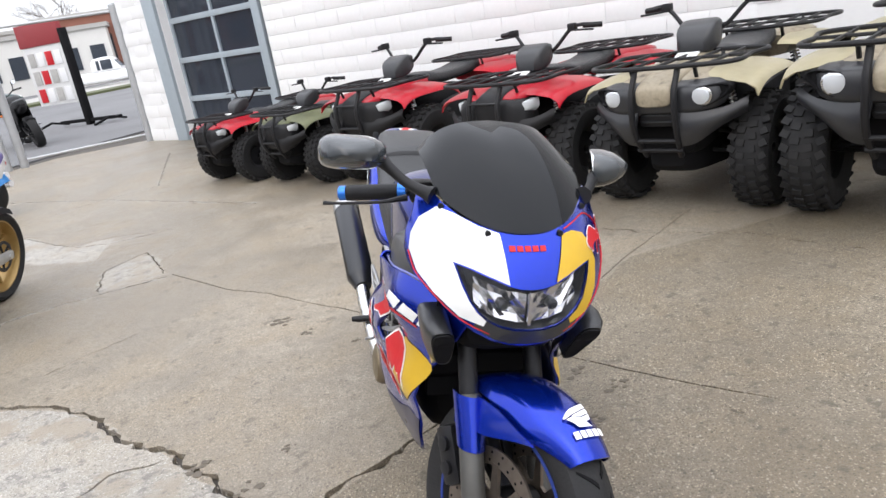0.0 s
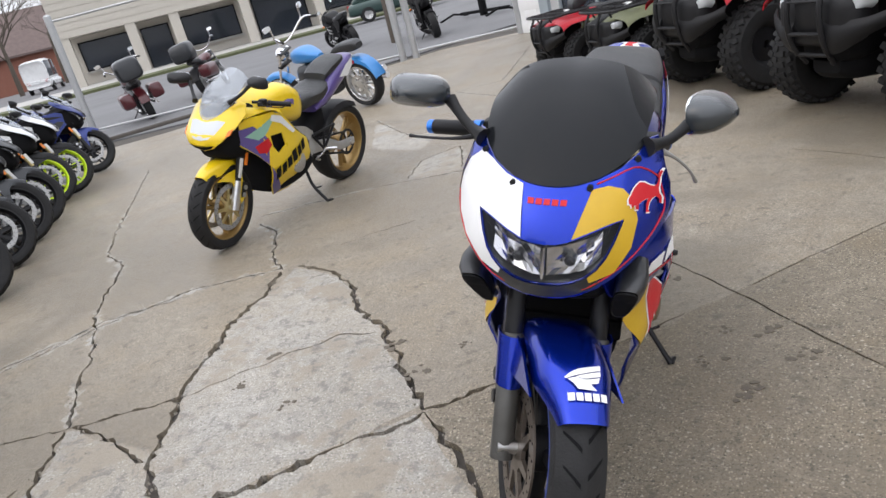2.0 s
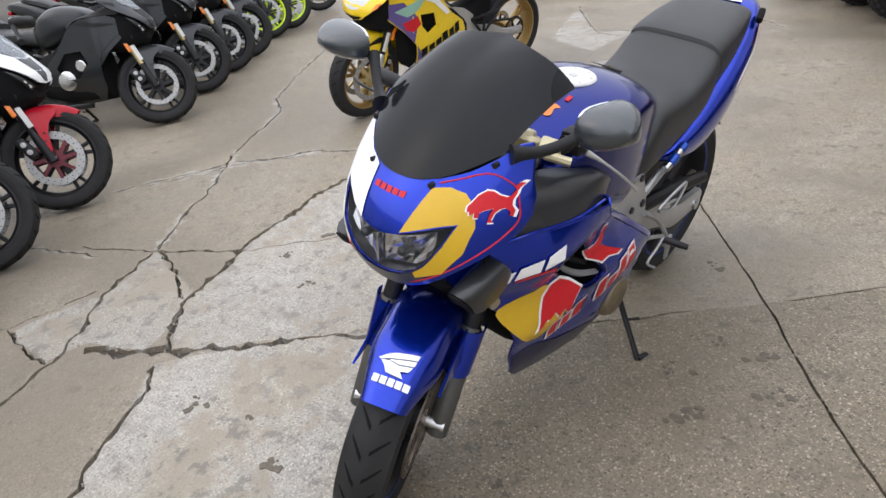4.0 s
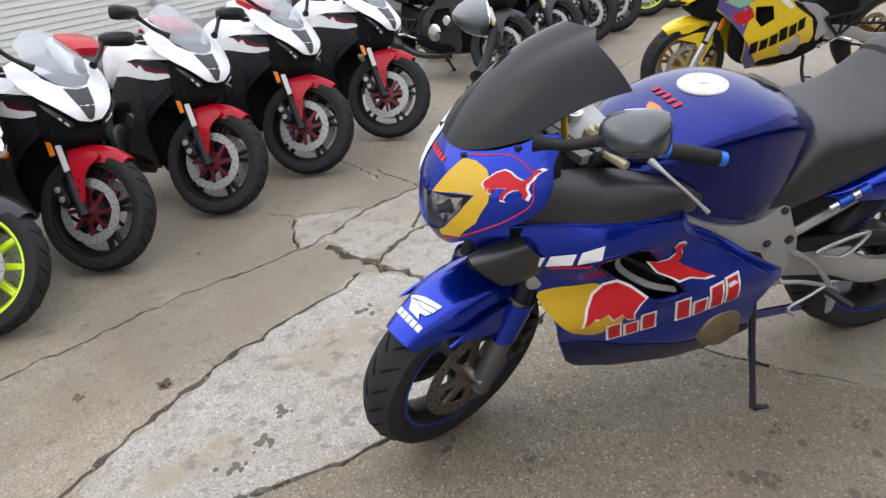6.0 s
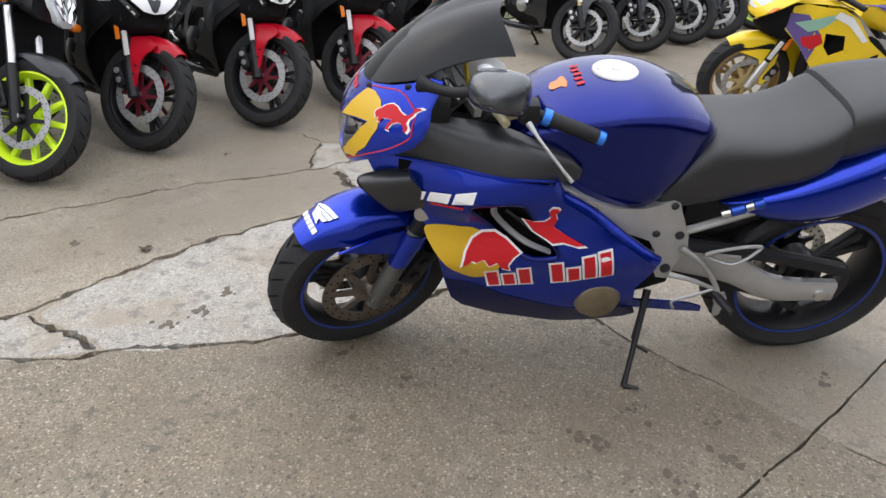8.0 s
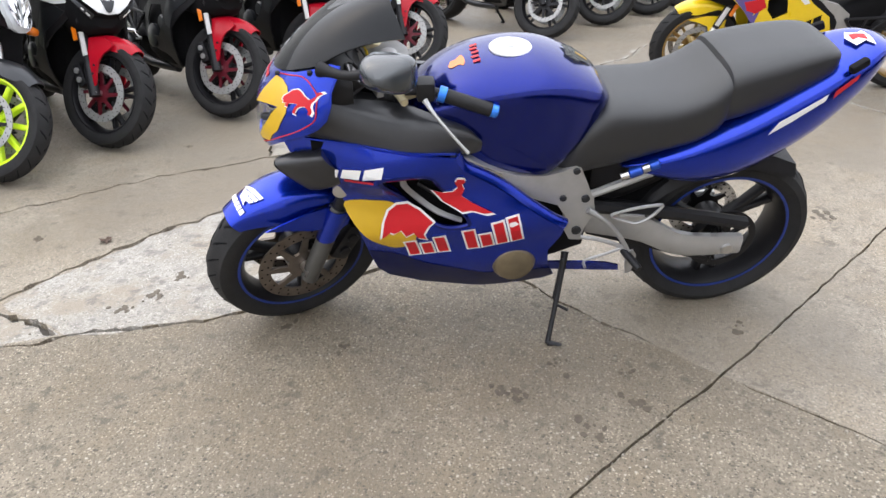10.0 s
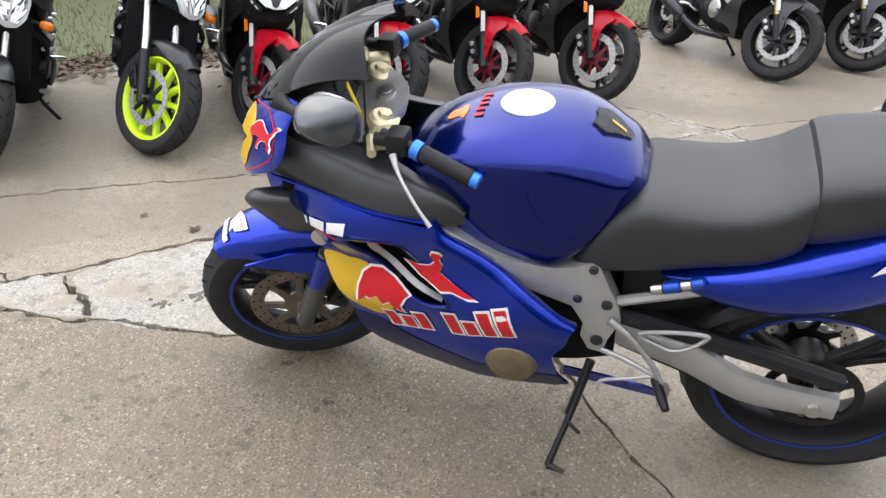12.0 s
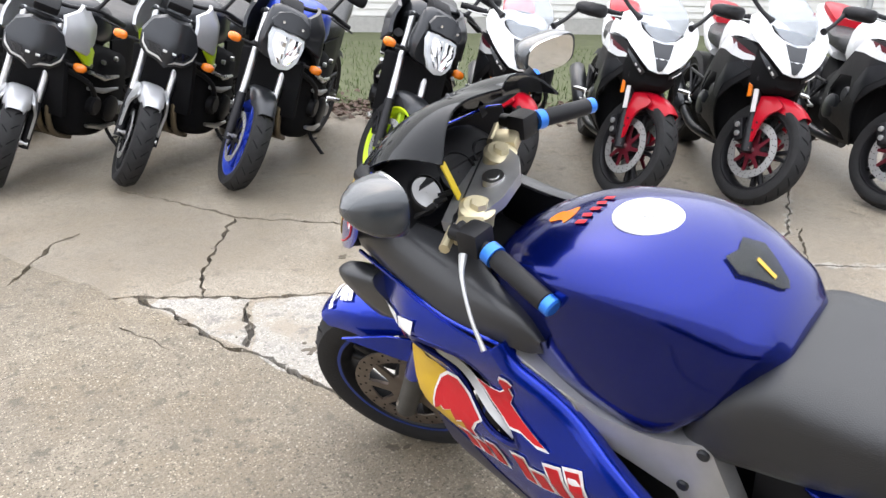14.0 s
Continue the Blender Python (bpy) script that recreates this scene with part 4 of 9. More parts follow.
    for s in (1, -1):
        for u in (0.45, 0.92):
            bm = bmesh.new()
            yb, zb = s * 0.163 * u, 0.877 + 0.052 * u ** 2.4 - 0.010
            tube(bm, [(nose_x(yb, zb) - 0.004, yb, zb), (nose_x(yb, zb) + 0.006, yb * 1.01, zb)], 0.006, 10)
            part("screen_bolt", bm, BLACK, screen)
    # main side fairings with the vent
    body = [(1.335, 0.715), (1.27, 0.745), (1.15, 0.735), (1.01, 0.712), (0.89, 0.703), (0.873, 0.662), (0.765, 0.584), (0.63, 0.482), (0.592, 0.456), (0.598, 0.42), (0.628, 0.37), (0.618, 0.30), (0.590, 0.240), (0.62, 0.222), (0.80, 0.208), (0.98, 0.222), (1.075, 0.256), (1.105, 0.290), (1.128, 0.36), (1.145, 0.44), (1.170, 0.515), (1.205, 0.565), (1.245, 0.60), (1.29, 0.64)]
    vent = [(1.085, 0.640), (1.03, 0.653), (0.962, 0.650), (0.935, 0.615), (0.90, 0.565), (0.857, 0.510), (0.862, 0.490), (0.914, 0.481), (0.965, 0.505), (1.027, 0.563)]
    for s in (1, -1):
        f = lambda d: (lambda a, b: (a, s * (side_y(a, b) + d), b))
        bm = bmesh.new()
        skin(bm, body, f(0), [vent], 0.03, 0.006, (0, -s, 0))
        panel = part("side_fairing", bm, BLUE, root, "blue side fairing with a vent")
        bm = bmesh.new()
        rimline = spline(vent, 40, True)
        tube(bm, [f(-0.006)(x, z) for x, z in rimline + rimline[:1]], 0.008, 8, False)
        part("vent_lip", bm, DEEP, panel)
        # near-black sheet behind the opening paints the shade inside the vent
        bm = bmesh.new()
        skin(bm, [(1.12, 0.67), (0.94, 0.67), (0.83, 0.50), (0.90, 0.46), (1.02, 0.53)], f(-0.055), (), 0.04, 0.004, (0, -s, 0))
        part("vent_recess", bm, DARK, panel, "near-black backing that paints the shade inside the vent")
        bm = bmesh.new()
        a = spline([(1.035, 0.652), (1.030, 0.612), (1.0, 0.562), (0.945, 0.520), (0.875, 0.497)], 14)
        b = spline([(1.022, 0.652), (1.018, 0.613), (0.991, 0.566), (0.939, 0.526), (0.874, 0.500)], 14)
        va = [bm.verts.new(f(-0.008)(x, z)) for x, z in a]
        vb = [bm.verts.new(f(-0.020)(x, z)) for x, z in b]
        for i in range(13):
            bm.faces.new((va[i], va[i + 1], vb[i + 1], vb[i]))
        thicken(bm, 0.006)
        part("vent_trim", bm, SILVER, panel, "bright crescent trim in the vent")
        bm = bmesh.new()
        for x, z in ((0.93, 0.60), (0.955, 0.565), (0.915, 0.535)):
            tube(bm, [f(-0.05)(x + 0.03, z + 0.02), f(-0.035)(x - 0.03, z - 0.015)], 0.007, 6)
        part("vent_cable", bm, SATIN, panel, "hoses behind the vent")
        # decals
        bm = bmesh.new()
        skin(bm, [(1.186, 0.523), (1.15, 0.548), (1.10, 0.560), (1.055, 0.552), (1.015, 0.505), (0.995, 0.452), (1.012, 0.413), (1.052, 0.392), (1.10, 0.412), (1.143, 0.452)], f(0.002), (), 0.025, 0.0006, (0, -s, 0), 30)
        part("side_panel_decal", bm, YELLOW, panel, "yellow rounded patch", 30)
        # overlay that paints shade and dark reflection along the scuffed lower edge
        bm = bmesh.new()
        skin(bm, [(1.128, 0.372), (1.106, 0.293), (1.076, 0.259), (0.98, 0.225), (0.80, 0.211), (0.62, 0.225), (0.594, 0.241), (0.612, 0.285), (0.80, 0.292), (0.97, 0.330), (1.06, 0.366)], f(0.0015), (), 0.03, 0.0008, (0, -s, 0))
        part("belly_shade", bm, BELLY, panel, "navy overlay shading the scuffed lower edge of the fairing", 30)
        head = [(1.090, 0.440), (1.082, 0.490), (1.068, 0.526), (1.045, 0.548), (1.015, 0.553), (0.985, 0.535), (0.948, 0.502), (0.962, 0.488), (0.975, 0.462), (0.968, 0.441), (0.990, 0.447), (1.002, 0.466), (1.022, 0.452), (1.036, 0.472), (1.055, 0.460), (1.066, 0.464), (1.076, 0.452)]
        tail_shape = [(0.938, 0.612), (0.910, 0.602), (0.885, 0.605), (0.872, 0.618), (0.880, 0.637), (0.874, 0.650), (0.858, 0.648), (0.852, 0.638), (0.862, 0.630), (0.855, 0.612), (0.862, 0.592), (0.835, 0.575), (0.778, 0.545), (0.800, 0.543), (0.835, 0.552), (0.86, 0.546), (0.875, 0.556), (0.91, 0.575)]
        tail_shape = [(x + 0.014, z - 0.012) for x, z in tail_shape]
        for shape, c in ((head, (1.02, 0.495)), (tail_shape, (0.882, 0.583))):
            for k, d, mt, nm in ((1.07, 0.0035, DECAL, "white edge of the emblem"), (0.97, 0.005, RED, "red animal-like emblem")):
                bm = bmesh.new()
                skin(bm, [(c[0] + (x - c[0]) * k, c[1] + (z - c[1]) * (k + 0.03 * (k - 0.97) / 0.1)) for x, z in shape], f(d), (), 0.02, 0.0006, (0, -s, 0))
                part("side_emblem", bm, mt, panel, nm, 0)
        a, b = ((1.012, 0.364), (0.695, 0.440)) if s > 0 else ((0.695, 0.440), (1.012, 0.364))
        tall = [0.060, 0.044, 0.064, 0.0, 0.072, 0.050, 0.080, 0.084]
        n = len(tall)
        for k, h in enumerate(tall):
            if not h:
                continue
            p0 = (a[0] + (b[0] - a[0]) * k / n, a[1] + (b[1] - a[1]) * k / n)
            p1 = (a[0] + (b[0] - a[0]) * (k + 0.66) / n, a[1] + (b[1] - a[1]) * (k + 0.66) / n)
            row_edge, row_ink = bmesh.new(), bmesh.new()
            blocks(row_edge, row_ink, lambda d: f(0.003 + d), p0, p1, [h if s > 0 else tall[n - 1 - k] or 0.05], 0.0, 0.0055, 0.0, 0.0018, (0, -s, 0))
            part("block_edge", row_edge, DECAL, panel, "white edge of a red block", 0)
            part("lettering_block", row_ink, RED, panel, "red block", 0)
        a, b = ((1.240, 0.622), (1.070, 0.660)) if s > 0 else ((1.070, 0.660), (1.240, 0.622))
        mark = bmesh.new()
        blocks(None, mark, lambda d: f(0.0045), a, b, [0.027, 0.028, 0.029], 0.16, 0.0, 0.5, 0.0, (0, -s, 0))
        part("model_lettering", mark, DECAL, panel, "three slanted white blocks", 0)
        bm = bmesh.new()
        skin(bm, [(1.175, 0.622), (1.10, 0.638), (1.10, 0.646), (1.175, 0.630)], f(0.002), (), 0.02, 0.0006, (0, -s, 0))
        part("small_stripe", bm, RED, panel, "thin red stripe", 0)
        bm = bmesh.new()
        lathe(bm, [(0.001, -0.004), (0.02, -0.004), (0.02, 0.003), (0.001, 0.004)], 20)
        turned(bm, Matrix.Translation((1.191, s * (side_y(1.191, 0.567) + 0.003), 0.567)))
        part("fairing_fastener", bm, STEEL, panel, "round fastener cap")
        bm = bmesh.new()
        lathe(bm, [(0.001, 0.012), (0.03, 0.014), (0.052, 0.008), (0.062, -0.006), (0.062, -0.03), (0.001, -0.03)], 32)
        if s < 0:
            flip(bm, False)
        turned(bm, Matrix.Translation((0.722, s * (side_y(0.722, 0.330) + 0.002), 0.330)))
        part("engine_cover", bm, BRONZE, root, "weathered bronze engine cover")
        # black inner panel between fairing and tank
        bm = bmesh.new()
        sheet(bm, [(1.27, s * 0.155, 0.748), (1.15, s * 0.186, 0.738), (1.01, s * 0.205, 0.715), (0.895, s * 0.200, 0.705), (0.850, s * 0.188, 0.694), (0.825, s * 0.172, 0.692)], [(1.250, s * 0.150, 0.855), (1.14, s * 0.118, 0.825), (1.03, s * 0.112, 0.805), (0.93, s * 0.145, 0.780), (0.865, s * 0.150, 0.758), (0.822, s * 0.160, 0.712)], 10, (0, s * 0.016, 0.020), 24)
        thicken(bm, 0.004)
        part("inner_panel", bm, GREY, root, "matt black inner fairing panel")
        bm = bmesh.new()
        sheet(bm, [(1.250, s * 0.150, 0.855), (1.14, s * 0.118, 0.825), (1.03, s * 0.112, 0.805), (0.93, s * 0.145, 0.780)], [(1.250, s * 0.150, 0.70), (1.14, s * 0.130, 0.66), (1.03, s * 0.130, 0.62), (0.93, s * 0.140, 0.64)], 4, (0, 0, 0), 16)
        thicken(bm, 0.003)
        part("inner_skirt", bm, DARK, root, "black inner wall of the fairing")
        # rolled rear edge of the fairing
        bm = bmesh.new()
        rear = [(0.896, 0.702), (0.874, 0.663), (0.82, 0.626), (0.765, 0.586), (0.70, 0.536), (0.63, 0.484), (0.594, 0.459)]
        sheet(bm, [(x, s * (side_y(x, z) - 0.001), z) for x, z in rear], [(x - 0.010, s * (side_y(x, z) - 0.036), z + 0.004) for x, z in rear], 5, (-0.006, s * 0.004, 0.009), 26)
        thicken(bm, 0.004)
        part("fairing_return", bm, BLUE, panel, "rolled blue rear edge of the fairing")
        # rounded upper edge of the fairing
        bm = bmesh.new()
        tube(bm, spline([(1.26, s * 0.168, 0.747), (1.15, s * 0.190, 0.737), (1.01, s * 0.208, 0.714), (0.89, s * 0.207, 0.706)], 16), 0.004, 6)
        part("fairing_edge", bm, BLUE, panel)
        # air scoop beside the nose
        bm = bmesh.new()
        loops = []
        for x, y, z, ry, rz in ((1.300, 0.148, 0.628, 0.021, 0.046), (1.304, 0.148, 0.628, 0.026, 0.052), (1.286, 0.154, 0.634, 0.031, 0.056), (1.250, 0.156, 0.644, 0.034, 0.056), (1.190, 0.150, 0.655, 0.034, 0.048)):
            loops.append([])
            for a in (2 * math.pi * k / 24 for k in range(24)):
                c, q = math.copysign(abs(math.cos(a)) ** 0.6, math.cos(a)), math.copysign(abs(math.sin(a)) ** 0.7, math.sin(a))
                loops[-1].append((x + 0.75 * rz * q, s * (y + 0.010 * q + ry * c * (0.86 + 0.22 * q)), z + rz * q))
        rings_of(bm, loops)
        scoop = part("air_scoop", bm, GREY, root, "dark grey air scoop")
        bm = bmesh.new()
        rings_of(bm, [[(x + d, s * 0.148 + (y - s * 0.148) * k, 0.628 + (z - 0.628) * k) for x, y, z in loops[1]] for d, k in ((0.001, 0.95), (0.004, 0.90), (-0.004, 0.55))])
        part("scoop_mouth", bm, DARK, scoop, "black mouth of the scoop")
        # frame spar, pivot plate and subframe
        bm = bmesh.new()
        skin(bm, [(0.90, 0.690), (0.862, 0.682), (0.80, 0.642), (0.72, 0.606), (0.64, 0.590), (0.60, 0.594), (0.565, 0.612), (0.548, 0.606), (0.532, 0.57), (0.500, 0.50), (0.492, 0.46), (0.515, 0.40), (0.523, 0.358), (0.555, 0.362), (0.575, 0.40), (0.572, 0.44), (0.60, 0.485), (0.66, 0.515), (0.74, 0.560), (0.82, 0.610), (0.90, 0.645)], lambda a, b: (a, s * spar_y(a), b), (), 0.035, 0.040, (0, -s, 0))
        bmesh.ops.bevel(bm, geom=[e for e in bm.edges if e.calc_face_angle(0) > 1.2], offset=0.005, segments=2, affect="EDGES")
        part("frame_spar", bm, SILVER, root, "cast aluminium frame spar")
        for x, z, r in ((0.560, 0.597, 0.010), (0.588, 0.510, 0.010), (0.525, 0.505, 0.012), (0.538, 0.395, 0.014)):
            bm = bmesh.new()
            tube(bm, [(x, s * 0.138, z), (x, s * 0.147, z), (x, s * 0.149, z)], [r, r, r * 0.75], 14)
            part("frame_bolt", bm, GUN, root)
        bm = bmesh.new()
        skin(bm, [(0.856, 0.674), (0.768, 0.622), (0.755, 0.598), (0.848, 0.646)], lambda a, b: (a, s * (spar_y(a) + 0.005), b), (), 0.03, 0.006, (0, -s, 0))
        part("spar_box", bm, STEEL, root, "raised box on the frame spar")
        bm = bmesh.new()
        tube(bm, [(0.505, s * 0.125, 0.505), (0.40, s * 0.13, 0.552), (0.26, s * 0.135, 0.615)], 0.012, 8)
        part("subframe_rail", bm, SILVER, root, "silver subframe rail")
    for p0, p1, m1, nm in (((0.440, 0.152, 0.578), (0.420, 0.153, 0.586), STEEL, "bright cap"), ((0.420, 0.153, 0.586), (0.385, 0.155, 0.601), BLUEAN, "blue end of the damper reservoir"), ((0.385, 0.155, 0.601), (0.368, 0.155, 0.608), STEEL, "bright collar"), ((0.368, 0.155, 0.608), (0.342, 0.156, 0.619), BLUEAN, "blue end of the damper reservoir")):
        bm = bmesh.new()
        v0, v1 = Vector(p0), Vector(p1)
        tube(bm, [v0, v0 + (v1 - v0) * 0.1, v0 + (v1 - v0) * 0.9, v1], [0.009, 0.0135, 0.0135, 0.009] if m1 is BLUEAN else 0.0115, 14)
        part("damper_reservoir", bm, m1, root, nm)
    # belly wings behind the engine
    for s in (1, -1):
        bm = bmesh.new()
        skin(bm, [(0.61, 0.258), (0.52, 0.250), (0.42, 0.236), (0.378, 0.218), (0.372, 0.192), (0.45, 0.200), (0.61, 0.220)], lambda a, b: (a, s * (0.10 + 0.28 * (b - 0.2)), b), (), 0.03, 0.006, (0, -s, 0))
        part("belly_pan", bm, BLUE, root, "blue belly pan")
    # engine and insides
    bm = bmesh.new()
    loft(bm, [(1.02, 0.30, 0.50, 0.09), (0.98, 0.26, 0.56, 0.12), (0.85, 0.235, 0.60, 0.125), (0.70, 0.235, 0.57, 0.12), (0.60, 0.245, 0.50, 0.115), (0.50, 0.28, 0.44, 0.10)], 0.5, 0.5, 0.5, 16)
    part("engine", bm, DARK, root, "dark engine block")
    # solid near-black body added to stand in for the shade behind the nose
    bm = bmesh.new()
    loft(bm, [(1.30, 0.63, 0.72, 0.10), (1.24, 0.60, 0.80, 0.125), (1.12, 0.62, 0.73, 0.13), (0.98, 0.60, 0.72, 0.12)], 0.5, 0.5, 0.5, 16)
    part("nose_shade_filler", bm, DARK, root, "near-black filler for the shade behind the nose")
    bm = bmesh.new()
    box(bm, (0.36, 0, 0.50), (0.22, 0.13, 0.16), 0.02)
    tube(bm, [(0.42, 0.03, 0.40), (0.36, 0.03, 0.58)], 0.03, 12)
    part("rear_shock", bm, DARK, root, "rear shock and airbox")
    bm = bmesh.new()
    loft(bm, [(0.50, 0.43, 0.61, 0.085), (0.40, 0.45, 0.62, 0.095), (0.28, 0.52, 0.655, 0.10), (0.14, 0.595, 0.70, 0.095), (0.0, 0.655, 0.735, 0.08)], 0.5, 0.4, 0.4, 16)
    part("undertray", bm, BLACK, root, "black undertray below the seat")
    bm = bmesh.new()
    tube(bm, spline([(0.50, 0.112, 0.455), (0.32, 0.122, 0.435), (0.16, 0.124, 0.405), (0.03, 0.124, 0.375)], 10), 0.020, 8)
    part("chain_guard", bm, BLACK, root, "black chain guard")
    for z in (0.50, 0.555):
        bm = bmesh.new()
        box(bm, (1.085, 0, z - 0.06), (0.03, 0.27, 0.05), 0.006)
        part("radiator", bm, DARK, root, "black radiator")
    # exhaust on the right
    bm = bmesh.new()
    tube(bm, spline([(0.72, -0.10, 0.215), (0.52, -0.16, 0.24), (0.34, -0.19, 0.33), (0.24, -0.205, 0.42)], 12), 0.024, 12)
    ex = part("exhaust_pipe", bm, STEEL, root, "steel exhaust pipe")
    bm = bmesh.new()
    a, b = Vector((0.27, -0.20, 0.40)), Vector((-0.12, -0.232, 0.60))
    d = (b - a).normalized()
    tube(bm, [a, a + d * 0.04, a + d * 0.05, b - d * 0.03, b - d * 0.005, b, b - d * 0.03], [0.028, 0.043, 0.048, 0.048, 0.045, 0.034, 0.028], 24)
    can = part("silencer", bm, GUN, ex, "dark grey silencer")
    bm = bmesh.new()
    tube(bm, [b - d * 0.045, b - d * 0.012, b + d * 0.001], [0.0492, 0.0492, 0.040], 24)
    part("end_cap", bm, STEEL, can, "bright end cap")
    # handlebars, clamps, dash
    for s in (1, -1):
        if s > 0:
            grip_side(root, I, (1.0, 0.147, 0.871), (0.797, 0.185, 0.810), ANOD, SILVER, 1, [(0.965, 0.185, 0.845), (0.945, 0.215, 0.825), (0.905, 0.248, 0.785), (0.868, 0.266, 0.745)])
        else:
            grip_side(root, I, (1.10, -0.155, 0.913), (1.046, -0.332, 0.896), ANOD, SATIN, -1, [(1.11, -0.20, 0.90), (1.118, -0.26, 0.892), (1.098, -0.34, 0.885), (1.082, -0.375, 0.882)])
        bm = bmesh.new()
        tube(bm, [(1.062, s * 0.083, 0.845), (1.053, s * 0.083, 0.878), (1.051, s * 0.083, 0.883)], [0.033, 0.033, 0.026], 16)
        tube(bm, [(1.051, s * 0.083, 0.882), (1.048, s * 0.083, 0.892)], [0.018, 0.014], 6)
        part("fork_cap", turned(bm, S), CREAM, root, "pale gold fork top")
        bm = bmesh.new()
        box(bm, (1.055, s * 0.135, 0.868), (0.05, 0.05, 0.03), 0.008)
        tube(bm, [(1.085, s * 0.13, 0.868), (1.085, s * 0.185, 0.87)], 0.010, 8)
        part("bar_clamp", turned(bm, S), CREAM, root, "gold handlebar clamp")
    bm = bmesh.new()
    skin(bm, [(1.12, -0.10), (1.12, 0.10), (1.06, 0.125), (1.01, 0.06), (0.995, 0.0), (1.01, -0.06), (1.06, -0.125)], lambda a, b: (a, b, 0.872 - 0.25 * (a - 1.06)), (), 0.03, 0.022, (0, 0, -1))
    part("top_clamp", turned(bm, S), GUNM, root, "grey top fork clamp")
    bm = bmesh.new()
    tube(bm, [(1.045, 0, 0.87), (1.045, 0, 0.885)], [0.023, 0.021], 20)
    tube(bm, [(1.045, 0, 0.884), (1.045, 0, 0.887)], 0.012, 12)
    part("ignition_lock", turned(bm, S), STEEL, root, "ignition lock")
    bm = bmesh.new()
    box(bm, (1.112, 0.035, 0.895), (0.004, 0.017, 0.085), 0.001, Matrix.Rotation(radians(12), 4, "Y"))
    part("key_tag", turned(bm, S), PRICE, root, "yellow paper key tag")
    bm = bmesh.new()
    loft(bm, [(1.27, 0.79, 0.86, 0.10), (1.22, 0.77, 0.915, 0.145), (1.17, 0.77, 0.91, 0.15), (1.135, 0.79, 0.885, 0.14)], 0.5, 0.5, 0.5, 20)
    dash = part("dashboard", bm, BLACK, root, "black instrument panel")
    for y, r in ((0.09, 0.036), (0.0, 0.045), (-0.09, 0.036)):
        bm = bmesh.new()
        lathe(bm, [(0.001, 0.006), (r * 0.86, 0.006), (r * 0.9, 0.012), (r, 0.010), (r, -0.02), (0.001, -0.02)], 28)
        turned(bm, Matrix.Translation((1.135, y, 0.868)) @ Matrix.Rotation(radians(90), 4, "Z") @ Matrix.Rotation(radians(40), 4, "X"))
        gauge = part("gauge", bm, BLACK, dash, "round gauge in a black rim")
        bm = bmesh.new()
        lathe(bm, [(0.001, 0.008), (r * 0.84, 0.008), (r * 0.84, 0.006), (0.001, 0.006)], 24)
        turned(bm, Matrix.Translation((1.135, y, 0.868)) @ Matrix.Rotation(radians(90), 4, "Z") @ Matrix.Rotation(radians(40), 4, "X"))
        part("gauge_face", bm, BLACK if y < 0.05 else GUNM, gauge, "dark gauge face" if y < 0.05 else "grey gauge face")
    for s in (1, -1):
        bm = bmesh.new()
        for k in range(3):
            tube(bm, spline([(1.10, s * (0.10 - 0.03 * k), 0.86), (1.17, s * 0.14, 0.80 + 0.02 * k), (1.13, s * 0.12, 0.70), (1.05, s * (0.08 + 0.02 * k), 0.64)], 12), 0.006, 6)
        part("control_cable", bm, BLACK, root, "black control cables")
        mirror(root, (1.205, s * 0.163, 0.925), (1.130, -0.318, 1.000) if s < 0 else (1.045, 0.248, 0.955), HOUSING, BLACK, (0.080, 0.140, 0.082) if s < 0 else (0.082, 0.132, 0.096), None, -8, -14 if s < 0 else 72)
    # alloy hangers, pegs, pedals and the stand
    for s in (1, -1):
        bm = bmesh.new()
        tri = spline([(0.452, s * 0.165, 0.458), (0.38, s * 0.172, 0.486), (0.322, s * 0.175, 0.494), (0.318, s * 0.175, 0.484), (0.345, s * 0.175, 0.452), (0.378, s * 0.172, 0.432), (0.41, s * 0.168, 0.438)], 28, True)
        tube(bm, [tuple(p) for p in tri] + [tuple(tri[0])], 0.005, 8, False)
        tube(bm, [(0.43, s * 0.168, 0.462), (0.36, s * 0.173, 0.456)], 0.005, 6)
        part("pillion_hanger", bm, GUNM, root, "small triangular alloy hanger")
        bm = bmesh.new()
        tube(bm, spline([(0.515, s * 0.150, 0.47), (0.455, s * 0.165, 0.43), (0.40, s * 0.178, 0.36), (0.385, s * 0.182, 0.31)], 10), [0.010, 0.009, 0.008, 0.007, 0.007, 0.007, 0.007, 0.008, 0.009, 0.010], 10)
        tube(bm, spline([(0.525, s * 0.150, 0.375), (0.47, s * 0.165, 0.372), (0.40, s * 0.178, 0.35)], 6), 0.006, 8)
        part("peg_hanger", bm, GUNM, root, "forked alloy foot peg hanger")
        bm = bmesh.new()
        skin(bm, [(0.395, 0.345), (0.378, 0.350), (0.366, 0.330), (0.372, 0.268), (0.388, 0.262), (0.394, 0.30)], lambda a, b: (a, s * 0.192, b), (), 0.03, 0.006, (0, -s, 0))
        part("heel_plate", bm, GUNM, root, "small alloy heel plate")
        bm = bmesh.new()
        tube(bm, [(0.40, s * 0.175, 0.338), (0.38, s * 0.225, 0.328), (0.372, s * 0.245, 0.325)], [0.012, 0.011, 0.009], 10)
        part("foot_peg", bm, SATIN, root, "ribbed foot peg")
        bm = bmesh.new()
        tube(bm, spline([(0.41, s * 0.180, 0.350), (0.46, s * 0.186, 0.335), (0.515, s * 0.190, 0.318), (0.52, s * 0.218, 0.318)], 10), 0.0042, 8)
        part("gear_lever" if s > 0 else "brake_pedal", bm, GUNM, root)
